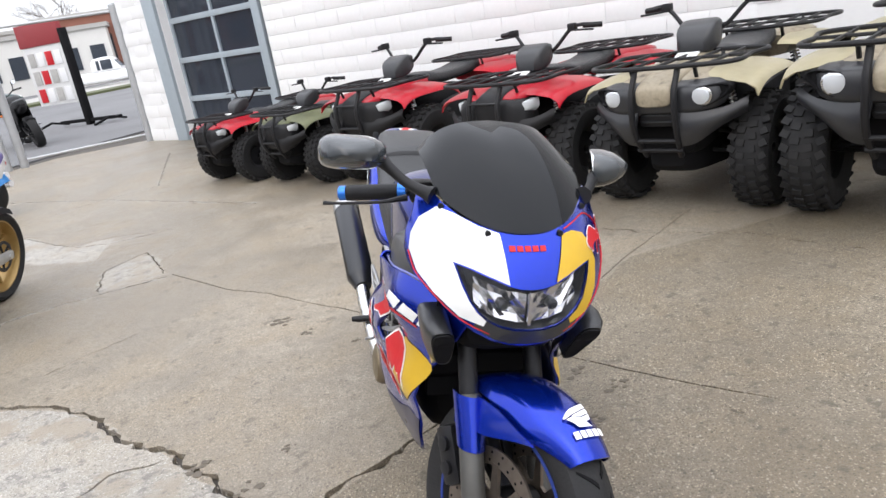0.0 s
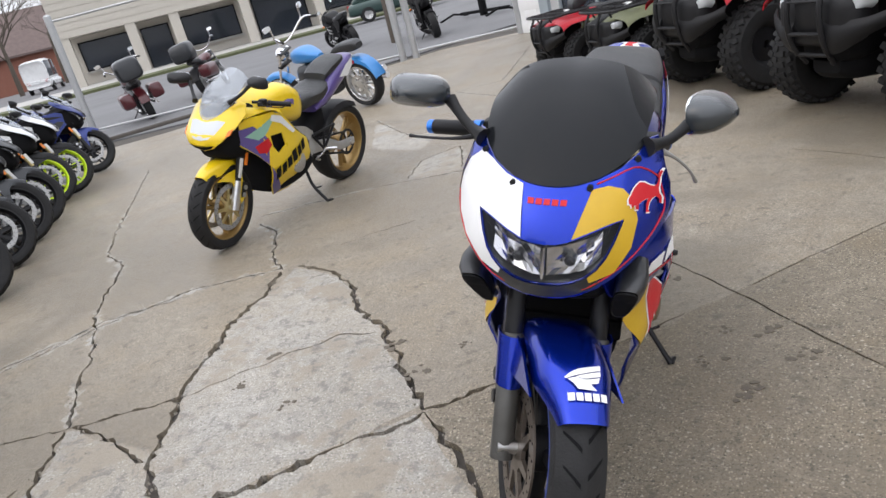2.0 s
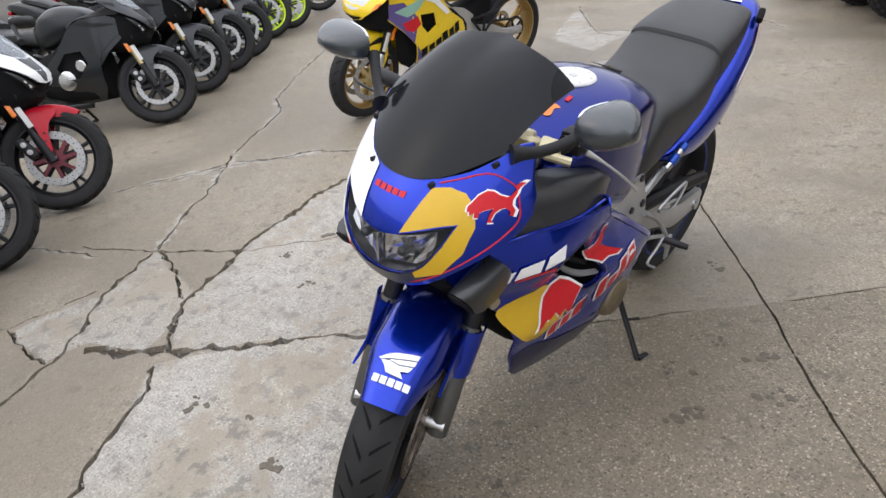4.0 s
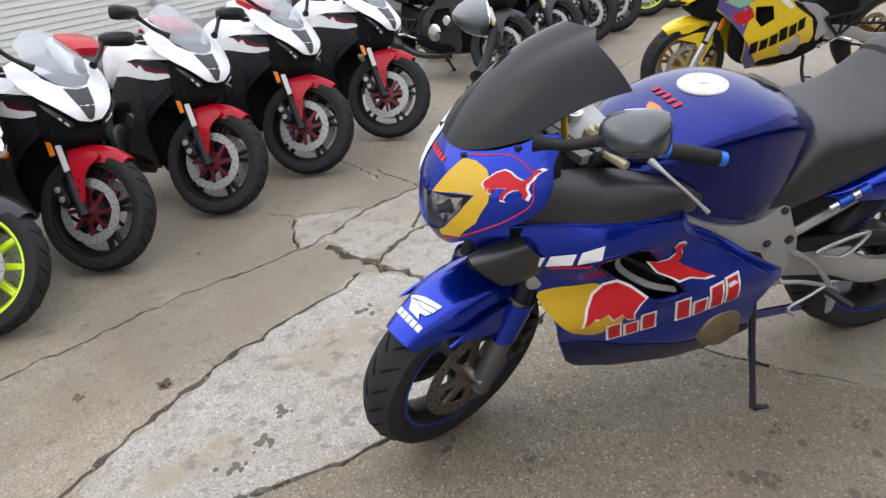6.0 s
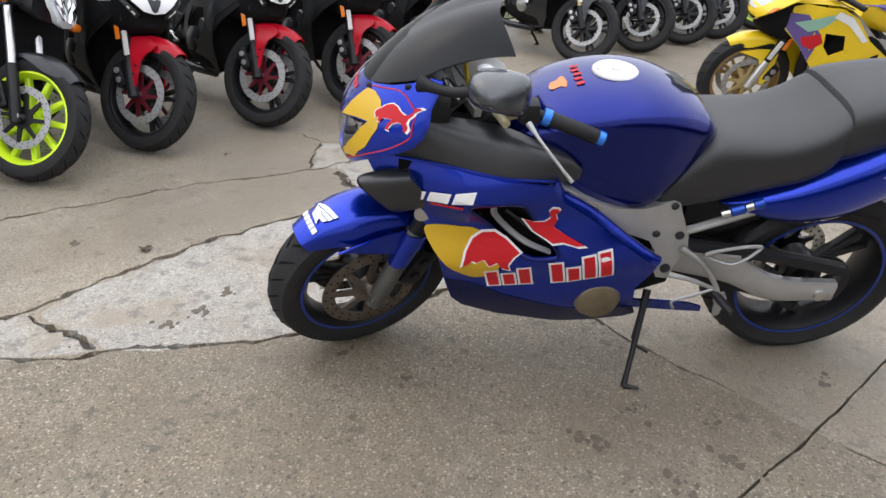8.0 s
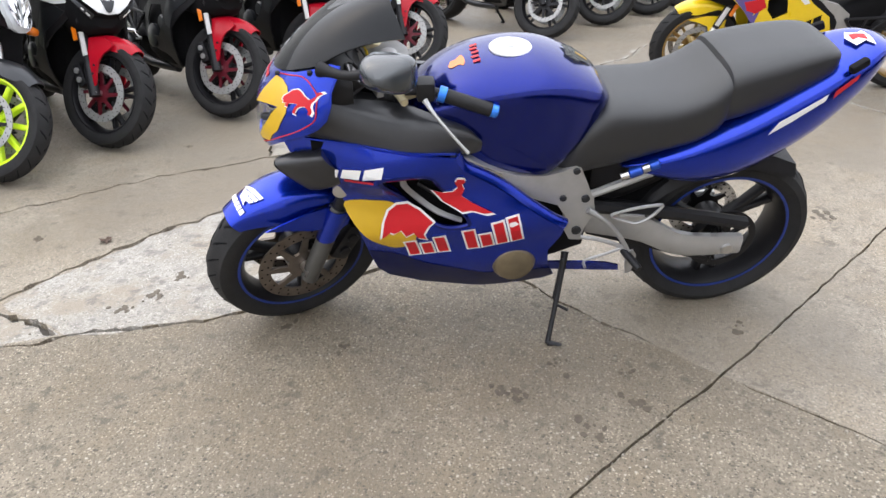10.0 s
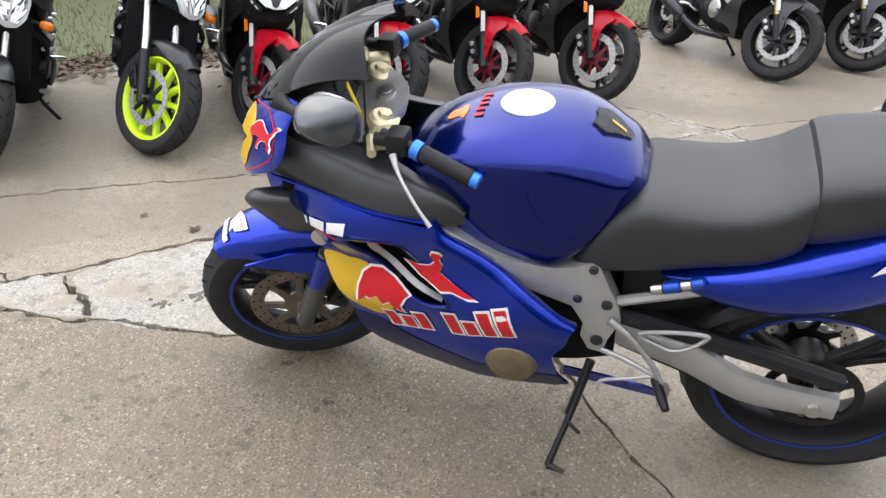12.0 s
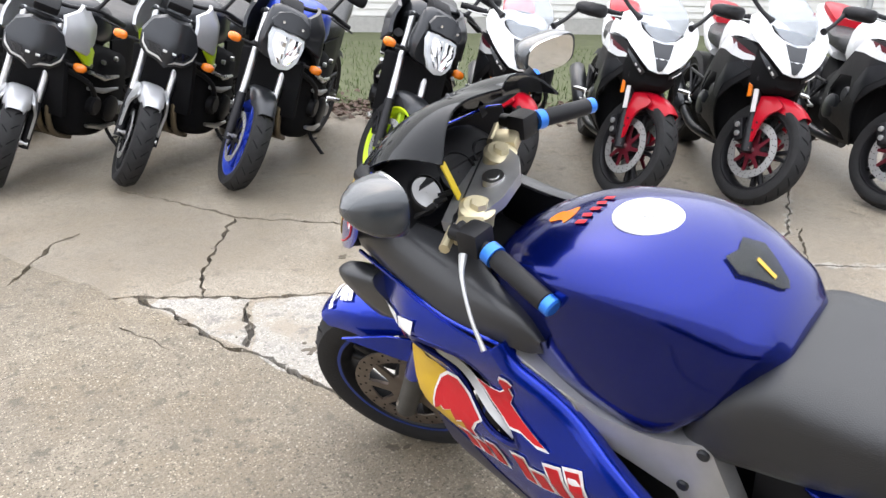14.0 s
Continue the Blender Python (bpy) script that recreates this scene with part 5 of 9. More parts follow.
    bm = bmesh.new()
    foot = (0.612, 0.262, 0.058)
    tube(bm, spline([(0.548, 0.10, 0.28), (0.572, 0.165, 0.18), foot], 8), [0.012, 0.011, 0.010, 0.009, 0.009, 0.008, 0.008, 0.009], 8)
    tube(bm, [foot, (0.572, 0.272, 0.052)], [0.011, 0.009], 8)
    tube(bm, [(0.582, 0.19, 0.150), (0.548, 0.215, 0.146)], 0.005, 6)
    tube(bm, [(0.560, 0.118, 0.268), (0.588, 0.18, 0.165)], 0.004, 6)
    part("side_stand", bm, SATIN, root, "black steel side stand")
    return root


# ---- ground: cracked concrete lot, lawn, street ----
def concrete(name, base, light, dark, damp, grit=0.6, pebbles=0.5, spot=0.7, spot_from=0.555, worn=0.0):
    """Worn exposed concrete: fine grit, pale and dark pebbles, blotches, dark spots and damp, smoother areas."""
    m = bpy.data.materials.new(name)
    m.use_nodes = True
    t = m.node_tree
    p = t.nodes["Principled BSDF"]
    co = t.nodes.new("ShaderNodeTexCoord").outputs["Object"]

    def noise_of(scale, detail=4, rough=0.6):
        n = t.nodes.new("ShaderNodeTexNoise")
        n.inputs["Scale"].default_value, n.inputs["Detail"].default_value, n.inputs["Roughness"].default_value = scale, detail, rough
        t.links.new(co, n.inputs["Vector"])
        return n.outputs["Fac"]

    def ramp(value, a, b, lo=0.0, hi=1.0):
        n = t.nodes.new("ShaderNodeMapRange")
        n.interpolation_type = "SMOOTHSTEP"
        for key, v in (("From Min", a), ("From Max", b), ("To Min", lo), ("To Max", hi)):
            n.inputs[key].default_value = v
        t.links.new(value, n.inputs["Value"])
        return n.outputs["Result"]

    def times(a, b):
        n = t.nodes.new("ShaderNodeMath")
        n.operation = "MULTIPLY"
        t.links.new(a, n.inputs[0])
        t.links.new(b, n.inputs[1])
        return n.outputs[0]

    def blend(fac, c1, c2, kind="MIX"):
        n = t.nodes.new("ShaderNodeMixRGB")
        n.blend_type = kind
        t.links.new(fac, n.inputs["Fac"])
        for key, c in (("Color1", c1), ("Color2", c2)):
            if isinstance(c, tuple):
                n.inputs[key].default_value = (*c, 1)
            else:
                t.links.new(c, n.inputs[key])
        return n.outputs["Color"]

    bent = t.nodes.new("ShaderNodeTexNoise")
    bent.inputs["Scale"].default_value, bent.inputs["Detail"].default_value = 120, 2
    t.links.new(co, bent.inputs["Vector"])
    warp = t.nodes.new("ShaderNodeVectorMath")
    warp.operation = "MULTIPLY_ADD"
    warp.inputs[1].default_value = (0.012, 0.012, 0.012)
    t.links.new(bent.outputs["Color"], warp.inputs[0])
    t.links.new(co, warp.inputs[2])

    def voronoi(scale):
        n = t.nodes.new("ShaderNodeTexVoronoi")
        n.inputs["Scale"].default_value = scale
        t.links.new(warp.outputs["Vector"], n.inputs["Vector"])
        split = t.nodes.new("ShaderNodeSeparateColor")
        t.links.new(n.outputs["Color"], split.inputs["Color"])
        return n.outputs["Distance"], split.outputs["Red"], split.outputs["Green"]

    black = tuple(0.16 * c for c in base)
    col = blend(ramp(noise_of(1.3, 6), 0.35, 0.68), base, dark)
    col = blend(ramp(noise_of(6, 6, 0.7), 0.45, 0.72, 0, 0.6), col, light)
    col = blend(ramp(noise_of(26, 5, 0.75), 0.48, 0.70, 0, 0.65), col, tuple(0.8 * c for c in dark))
    # uneven mortar: palm-sized blotches, and broad tan and grey areas
    col = blend(ramp(noise_of(15, 5, 0.65), 0.36, 0.64, 0, 0.55), col, tuple(0.62 * c for c in base), "MIX")
    col = blend(ramp(noise_of(2.6, 4, 0.6), 0.42, 0.62, 0, 0.5), col, (0.90 * base[0], 0.84 * base[1], 0.74 * base[2]))
    col = blend(ramp(noise_of(95, 3, 0.8), 0.45, 0.66, 0, grit), col, tuple(0.40 * c for c in base))
    # pebbles in the worn face: pale ones, brown ones and the dark pits between
    d, r, g = voronoi(135)
    col = blend(times(ramp(d, 0.46, 0.30, 0, pebbles), ramp(r, 0.66, 0.80)), col, tuple(min(0.8, 1.25 * c) for c in light))
    d, r, g = voronoi(105)
    col = blend(times(ramp(d, 0.42, 0.26, 0, pebbles), ramp(r, 0.64, 0.76)), col, black)
    d, r, g = voronoi(70)
    col = blend(times(ramp(d, 0.34, 0.24, 0, pebbles), ramp(g, 0.88, 0.92)), col, (0.50, 0.45, 0.37))
    d, r, g = voronoi(38)
    col = blend(times(ramp(d, 0.30, 0.18, 0, pebbles), ramp(r, 0.84, 0.90)), col, tuple(0.22 * c for c in base))
    if worn:
        # the pale face worn through to tan
        col = blend(ramp(noise_of(2.4, 7, 0.68), 0.49, 0.58, 0, worn), col, (0.30, 0.255, 0.195))
    # dark spots of old oil and gum
    spots = times(ramp(noise_of(12.0, 4, 0.72), spot_from, spot_from + 0.095, 0, spot), ramp(noise_of(1.1, 2), 0.30, 0.50))
    col = blend(spots, col, tuple(0.34 * c for c in base))
    wet = ramp(noise_of(0.6, 5, 0.7), 0.40, 0.60, 0, damp)
    col = blend(wet, col, tuple(0.66 * c for c in dark))
    t.links.new(col, p.inputs["Base Color"])
    rough = t.nodes.new("ShaderNodeMapRange")
    rough.inputs["To Min"].default_value, rough.inputs["To Max"].default_value = 0.55, 0.17
    t.links.new(wet, rough.inputs["Value"])
    t.links.new(rough.outputs["Result"], p.inputs["Roughness"])
    b = t.nodes.new("ShaderNodeBump")
    b.inputs["Strength"].default_value, b.inputs["Distance"].default_value = 0.9, 0.006
    t.links.new(noise_of(85, 4, 0.75), b.inputs["Height"])
    t.links.new(b.outputs["Normal"], p.inputs["Normal"])
    return m


CONCRETE = concrete("weathered_concrete", (0.366, 0.318, 0.249), (0.478, 0.424, 0.345), (0.264, 0.225, 0.172), 0.55, 0.8, 0.6, 0.75)
PATCH = concrete("pale_concrete_patch", (0.455, 0.430, 0.386), (0.585, 0.557, 0.508), (0.33, 0.30, 0.255), 0.15, 0.7, 0.6, 0.75, 0.53, worn=0.8)
AGGREGATE = concrete("dark_exposed_aggregate", (0.279, 0.237, 0.174), (0.404, 0.347, 0.265), (0.188, 0.156, 0.111), 0.40, 0.9, 0.85, 0.85)
SOIL = mat("crack_filling", (0.066, 0.057, 0.048), 0.9, 0, 0, 0.4, 60, 0.4, 200)
GRIT = mat("loose_grit", (0.28, 0.25, 0.21), 0.85, 0, 0, 0.7, 35)
ASPHALT = mat("street_asphalt", (0.16, 0.16, 0.165), 0.85, 0, 0, 0.15, 40, 0.3, 150, 0.4, 0.3, 0.4, (0.10, 0.10, 0.10))
LAWN = mat("lawn_soil", (0.085, 0.095, 0.042), 0.9, 0, 0, 0.4, 8, 0.5, 90)
WALLP = mat("white_painted_block", (0.80, 0.80, 0.80), 0.55, 0, 0, 0.04, 20, 0.25, 120, 0.4, 0.10, 2.0, (0.55, 0.54, 0.52))
SIDING = mat("white_lap_siding", (0.70, 0.69, 0.66), 0.55, 0, 0, 0.05, 10, 0.1, 150, 0.4, 0.12, 1.5, (0.5, 0.48, 0.44))
STONE = mat("grey_foundation", (0.42, 0.41, 0.39), 0.8, 0, 0, 0.2, 15, 0.4, 80)
BEIGE = mat("beige_cladding", (0.47, 0.44, 0.39), 0.7, 0, 0, 0.06, 5)
STEELG = mat("galvanised_steel", (0.45, 0.46, 0.47), 0.5, 0.6, 0, 0.12, 20)
GREYBLUE = mat("grey_blue_steel_frame", (0.33, 0.38, 0.42), 0.5, 0, 0, 0.08, 15, 0.05, 100)
BRICK = mat("red_brown_brick", (0.24, 0.10, 0.07), 0.8, 0, 0, 0.2, 12, 0.2, 60)
BARK = mat("bark", (0.09, 0.075, 0.06), 0.9, 0, 0, 0.4, 12, 0.9, 40)
LEAF = mat("dry_leaf", (0.085, 0.050, 0.034), 0.7, 0, 0, 0.5, 30)
GRASS = mat("grass_blades", (0.10, 0.135, 0.045), 0.7, 0, 0, 0.5, 3)

random.seed(4)
U = 1.09  # the plan's unit in metres
CRACKS = []


JOINTS = set()


def crack(width, *line, straight=False):
    """A crack through the plan points; a straight one is an old saw joint."""
    CRACKS.append((line, width))
    if straight:
        JOINTS.add(line[0])


crack(0.020, (0.18, -1.43), (0.01, -1.11), (-0.15, -0.78), (-0.24, -0.6), (-0.53, -0.34), (-0.74, -0.14), (-0.82, -0.02), (-1, 0.15), (-1.2, 0.39), (-1.3, 0.58), (-1.49, 0.82), (-1.62, 0.94), (-1.91, 1.13), (-2.16, 1.42))
crack(0.018, (-2.16, 1.44), (-2.53, 1.73), (-2.79, 1.98), (-3.24, 2.28), (-3.94, 2.98), (-4.33, 3.12), (-4.83, 3.53), (-5.86, 4.49), (-7.03, 5.56))
crack(0.024, (0.56, -0.05), (0.4, 0.06), (0.22, 0.17), (0.07, 0.3), (-0.23, 0.45), (-0.41, 0.55), (-0.6, 0.68), (-0.69, 0.76), (-0.86, 0.89), (-1, 1.05), (-1.13, 1.12))
crack(0.048, (-1.49, 0.95), (-1.36, 1.03), (-1.22, 1.15), (-1.07, 1.31), (-0.97, 1.43), (-0.87, 1.58))
crack(0.024, (0.49, 0.01), (0.4, 0.22), (0.36, 0.4), (0.31, 0.59), (0.25, 0.7), (0.22, 0.8), (0.18, 0.91), (0.13, 1.05), (0.08, 1.17), (0.03, 1.28), (-0.05, 1.38), (-0.15, 1.5), (-0.27, 1.6), (-0.37, 1.68), (-0.51, 1.8), (-0.61, 1.88))
crack(0.028, (0.11, 0.31), (0.17, 0.45), (0.25, 0.64))
crack(0.022, (-0.62, 1.88), (-0.63, 1.81), (-0.78, 1.69), (-0.87, 1.58))
crack(0.030, (-2.22, 3), (-1.9, 2.94), (-1.59, 2.75), (-1.43, 2.56), (-1.17, 2.4), (-0.91, 2.16), (-0.7, 1.96), (-0.63, 1.89))
crack(0.026, (-0.63, 1.89), (-0.54, 1.94), (-0.47, 2.04), (-0.31, 2.19), (-0.22, 2.27))
crack(0.010, (-0.22, 2.27), (-0.16, 2.33), (-0.09, 2.41), (-0.02, 2.48), (0.1, 2.66))
crack(0.020, (-3.22, 3.67), (-2.94, 3.55), (-2.48, 3.06), (-2.3, 2.95))
crack(0.024, (-3.02, 2.23), (-2.85, 2.53), (-2.79, 2.66), (-2.56, 2.8), (-2.32, 2.96))
crack(0.014, (-3.02, 2.23), (-3.12, 1.96), (-3.21, 1.69))
crack(0.034, (-2.3, 2.92), (-2.15, 2.64), (-2.1, 2.31), (-1.99, 2.15), (-1.82, 1.78), (-1.74, 1.67), (-1.64, 1.55), (-1.53, 1.38), (-1.34, 1.24), (-1.2, 1.2))
crack(0.016, (-2.16, 1.44), (-1.98, 1.58), (-1.76, 1.76))
crack(0.018, (-2.14, 1.45), (-1.82, 1.43), (-1.55, 1.37))
crack(0.010, (-2.06, 0.54), (-1.94, 0.72), (-1.95, 0.89), (-1.97, 1.11))
crack(0.016, (-1.93, 0.72), (-1.61, 0.76), (-1.49, 0.8))
crack(0.014, (-2.59, 1.16), (-2.35, 1.31), (-2.16, 1.44))
crack(0.010, (-1.76, 1.76), (-1.6, 2), (-1.46, 2.17), (-1.36, 2.3), (-1.18, 2.36))
crack(0.013, (1.02, 2.19), (0.79, 2.36), (0.55, 2.56), (0.28, 2.81), (-0.03, 3.07), (-0.3, 3.29), (-0.64, 3.57), (-0.86, 3.74), (-1.16, 4), (-1.43, 4.16), (-1.97, 4.66), straight=True)
crack(0.016, (-3.35, 3.82), (-3.13, 4.01), (-2.76, 4.28), (-2.4, 4.46), (-1.99, 4.63))
crack(0.014, (-2.41, 4.51), (-2.59, 4.98), (-2.41, 5.33), (-2.02, 4.69))
crack(0.014, (-4.32, 6.72), (-3.3, 5.87), (-2.95, 6), (-2.42, 5.96))
crack(0.012, (0.29, 2.9), (0.49, 3.19), (0.88, 3.71), (1.45, 4.36), straight=True)
crack(0.010, (0.23, 4.6), (0.55, 4.43), (1.09, 4.08), (1.47, 3.88), straight=True)
crack(0.016, (-0.2, -0.63), (-0.02, -0.36), (0.11, -0.16), (0.23, 0.07), (0.24, 0.16))
crack(0.014, (-5.43, 8.59), (-3.75, 7.73), (-1.82, 6.44))
crack(0.014, (0.85, 4.24), (1.18, 3.98), (1.55, 3.79), (1.78, 3.52), (1.96, 3.31))
crack(0.014, (-3.23, 5.82), (-2.88, 5.8), (-2.4, 5.95))
crack(0.014, (-4.26, 7.33), (-3.89, 7.8), (-3.37, 8.11), (-4.22, 10.83))
crack(0.008, (-2.13, 3.29), (-2.03, 3.44), (-1.9, 3.57), (-1.8, 3.67))
crack(0.014, (-3.31, 1.51), (-3.14, 2.03), (-3.08, 2.26), (-2.73, 2.58))
crack(0.020, (0.87, -0.4), (0.75, -0.6), (0.65, -0.77), (0.51, -0.85))
crack(0.008, (0.59, 0.23), (0.53, 0.38), (0.47, 0.52))
crack(0.012, (-3.4, 0.61), (-2.82, 0.97), (-2.37, 1.21))


SPOTS = [(0.23, 2.35), (-0.04, 0.88), (0.08, 0.79), (-0.17, 0.89), (0.11, 1.42), (0.40, 2.56), (-0.43, 0.13), (-0.31, 1.23), (0.39, 2.16), (0.52, 2.42), (0.22, 1.65), (-0.58, 1.26), (-0.78, 1.16), (-1.61, 0.27), (-0.96, 3.52), (-0.81, 3.32), (-0.80, 2.12), (-0.70, 2.33), (-1.01, 2.27), (0.85, 2.16), (0.40, 2.22), (-1.57, 2.10), (-1.55, 1.87), (-1.21, 1.79), (0.37, 0.33), (-0.54, 3.17), (-0.03, 2.96), (0.26, 2.56)]


def ribbon(points, width):
    """The two wandering edges of a crack."""
    wander = 0.006 if points[0] in JOINTS else 0.026
    pts = []
    for (x1, y1), (x2, y2) in zip(points, points[1:]):
        k = max(2, int(math.hypot(x2 - x1, y2 - y1) / 0.028))
        for j in range(k):
            f = j / k
            w = math.hypot(x2 - x1, y2 - y1)
            n = noise.noise(Vector((x1 + (x2 - x1) * f, y1 + (y2 - y1) * f, 0)) * 11) * wander
            pts.append((x1 + (x2 - x1) * f - n * (y2 - y1) / w, y1 + (y2 - y1) * f + n * (x2 - x1) / w))
    pts.append(points[-1])
    left, right = [], []
    for i, p in enumerate(pts):
        a, b = pts[max(0, i - 1)], pts[min(len(pts) - 1, i + 1)]
        l = math.hypot(b[0] - a[0], b[1] - a[1]) or 1
        nx, ny = -(b[1] - a[1]) / l, (b[0] - a[0]) / l
        end = 0.35 if i in (0, len(pts) - 1) else 1
        wa, wb = (width * end * (0.22 + 0.20 * random.random() if wander < 0.01 else 0.13 + 0.85 * random.random() ** 2.0) for _ in range(2))
        left.append((p[0] + nx * wa, p[1] + ny * wa))
        right.append((p[0] - nx * wb, p[1] - ny * wb))
    return left + right[::-1]


def pebble_bed():
    """Loose grit and chips, most of it along the cracks."""
    spots = []
    for line, width in CRACKS:
        for (x1, y1), (x2, y2) in zip(line, line[1:]):
            for _ in range(int(math.hypot(x2 - x1, y2 - y1) * (14 + 700 * width))):
                f = random.random()
                spots.append((x1 + (x2 - x1) * f + random.gauss(0, width * 0.8), y1 + (y2 - y1) * f + random.gauss(0, width * 0.8), random.uniform(0.002, 0.0065)))
    for _ in range(420):
        spots.append((random.uniform(-2.5, 2.2), random.uniform(-0.5, 4.0), random.uniform(0.0015, 0.0045)))
    verts, faces = [], []
    for x, y, r in spots:
        k = len(verts)
        a, q = random.random() * 6.28, random.uniform(0.5, 0.9)
        ring = [(x + r * random.uniform(0.7, 1.2) * math.cos(a + 1.257 * j), y + r * random.uniform(0.7, 1.2) * math.sin(a + 1.257 * j)) for j in range(5)]
        verts += [(u, v, -0.004) for u, v in ring] + [(x + (u - x) * 0.6, y + (v - y) * 0.6, r * q) for u, v in ring]
        faces += [(k + j, k + (j + 1) % 5, k + 5 + (j + 1) % 5, k + 5 + j) for j in range(5)] + [tuple(k + 5 + j for j in range(5))]
    me = bpy.data.meshes.new("gravel")
    me.from_pydata(verts, [], faces)
    me.materials.append(GRIT)
    tagged(new("gravel", me), "loose grit and small stones along the cracks", "gravel", kind="stuff")


PATCHES = []


def patch(*ring):
    PATCHES.append(list(ring))


patch((0.09, 0.32), (-0.23, 0.46), (-0.6, 0.69), (-0.86, 0.9), (-1.13, 1.13), (-1.05, 1.32), (-0.87, 1.58), (-0.63, 1.86), (-0.27, 1.58), (-0.05, 1.36), (0.08, 1.16), (0.22, 0.82), (0.25, 0.68))
patch((0.4, 0.07), (0.1, 0.28), (0.25, 0.66), (0.36, 0.4), (0.45, 0.1))
patch((-2.22, 2.97), (-1.9, 2.92), (-1.59, 2.73), (-1.17, 2.38), (-0.65, 1.9), (-0.78, 1.69), (-0.9, 1.57), (-1.07, 1.32), (-1.2, 1.2), (-1.53, 1.38), (-1.64, 1.55), (-1.82, 1.78), (-2.1, 2.31), (-2.15, 2.64))
patch((-1.91, 0.73), (-1.92, 0.97), (-1.89, 1.22), (-2.14, 1.42), (-1.6, 1.43), (-1.34, 1.25), (-1.27, 1.12), (-1.52, 0.97), (-1.5, 0.8))
patch((-2.14, 1.43), (-1.8, 1.42), (-1.5, 1.33), (-1.36, 1.06), (-1.62, 0.97), (-1.91, 1.15))
patch((-2.41, 4.51), (-2.59, 4.98), (-2.41, 5.33), (-2.02, 4.69))
patch((-4.3, 6.7), (-3.3, 5.87), (-2.95, 6), (-2.8, 5.3), (-3.5, 5.5))
patch((0.5, 0.02), (0.36, 0.41), (0.25, 0.7), (0.08, 1.17), (-0.15, 1.5), (-0.6, 1.88), (-0.3, 2.2), (-0.02, 2.48), (0.1, 2.66), (0.3, 2.93), (0.9, 3.7), (2.6, 4.2), (5, 1), (3, -3), (1.2, -1.5))


def lot():
    from mathutils.geometry import delaunay_2d_cdt
    ring = [(-9.6, 7.8), (-14.0, 3.0), (-10.6, 4.62), (-2.04, -2.56), (2.4, -6.29), (15, -6), (15, 2.0), (-4.6, 13.2), (-6.8, 12.4)]
    pts, faces_in = [Vector(p) for p in ring], [list(range(len(ring)))]
    # pale chipped edges beside the older cracks of the far lot
    patches = []
    for line, width in CRACKS:
        mx, my = (sum(p[k] for p in line) / len(line) for k in (0, 1))
        if mx < -2.4 or (my > 4.0 and mx < 0):
            patches.append(ribbon(line, 2.8 * width))
    patches += PATCHES

    for poly in patches:
        rough = []
        for (x1, y1), (x2, y2) in zip(poly, poly[1:] + poly[:1]):
            k = max(2, int(math.hypot(x2 - x1, y2 - y1) / 0.06))
            for j in range(k):
                q = Vector((x1 + (x2 - x1) * j / k, y1 + (y2 - y1) * j / k, 0))
                rough.append((q.x + 0.03 * noise.noise(q * 7), q.y + 0.03 * noise.noise(q * 7 + Vector((9, 3, 0)))))
        faces_in.append([len(pts) + j for j in range(len(rough))])
        pts += [Vector(p) for p in rough]
    first_crack = len(faces_in)
    for line, width in CRACKS:
        edge = ribbon(line, width)
        faces_in.append([len(pts) + j for j in range(len(edge))])
        pts += [Vector(p) for p in edge]
    vs, _, fs, *_ = delaunay_2d_cdt(pts, [], faces_in, 1, 1e-5)
    bm = bmesh.new()
    bv = [bm.verts.new((v.x, v.y, 0.0)) for v in vs]
    loops = [[(pts[i].x, pts[i].y) for i in f] for f in faces_in]
    spans = [(min(p[0] for p in l), max(p[0] for p in l), min(p[1] for p in l), max(p[1] for p in l)) for l in loops]

    def within(k, c):
        a = spans[k]
        return a[0] <= c[0] <= a[1] and a[2] <= c[1] <= a[3] and inside(c, loops[k])

    for f in fs:
        c = (sum(vs[i].x for i in f) / 3, sum(vs[i].y for i in f) / 3)
        if not within(0, c) or any(within(k, c) for k in range(first_crack, len(loops))):
            continue
        try:
            face = bm.faces.new([bv[i] for i in f])
        except ValueError:
            continue
        face.material_index = next((2 if k == first_crack - 1 else 1 for k in range(1, first_crack) if within(k, c)), 0)
    bmesh.ops.delete(bm, geom=[v for v in bm.verts if not v.link_faces], context="VERTS")
    for f in bm.faces:
        if f.normal.z < 0:
            f.normal_flip()
    edges = [e for e in bm.edges if e.is_boundary]
    ext = bmesh.ops.extrude_edge_only(bm, edges=edges)["geom"]
    for g in ext:
        if isinstance(g, bmesh.types.BMVert):
            g.co.z -= 0.03
    me = bpy.data.meshes.new("pavement")
    bm.to_mesh(me)
    bm.free()
    for one in (CONCRETE, PATCH, AGGREGATE):
        me.materials.append(one)
    pebble_bed()
    return tagged(new("pavement", me), "cracked tan concrete lot with pale repaired patches", "pavement", kind="structure")


lot()
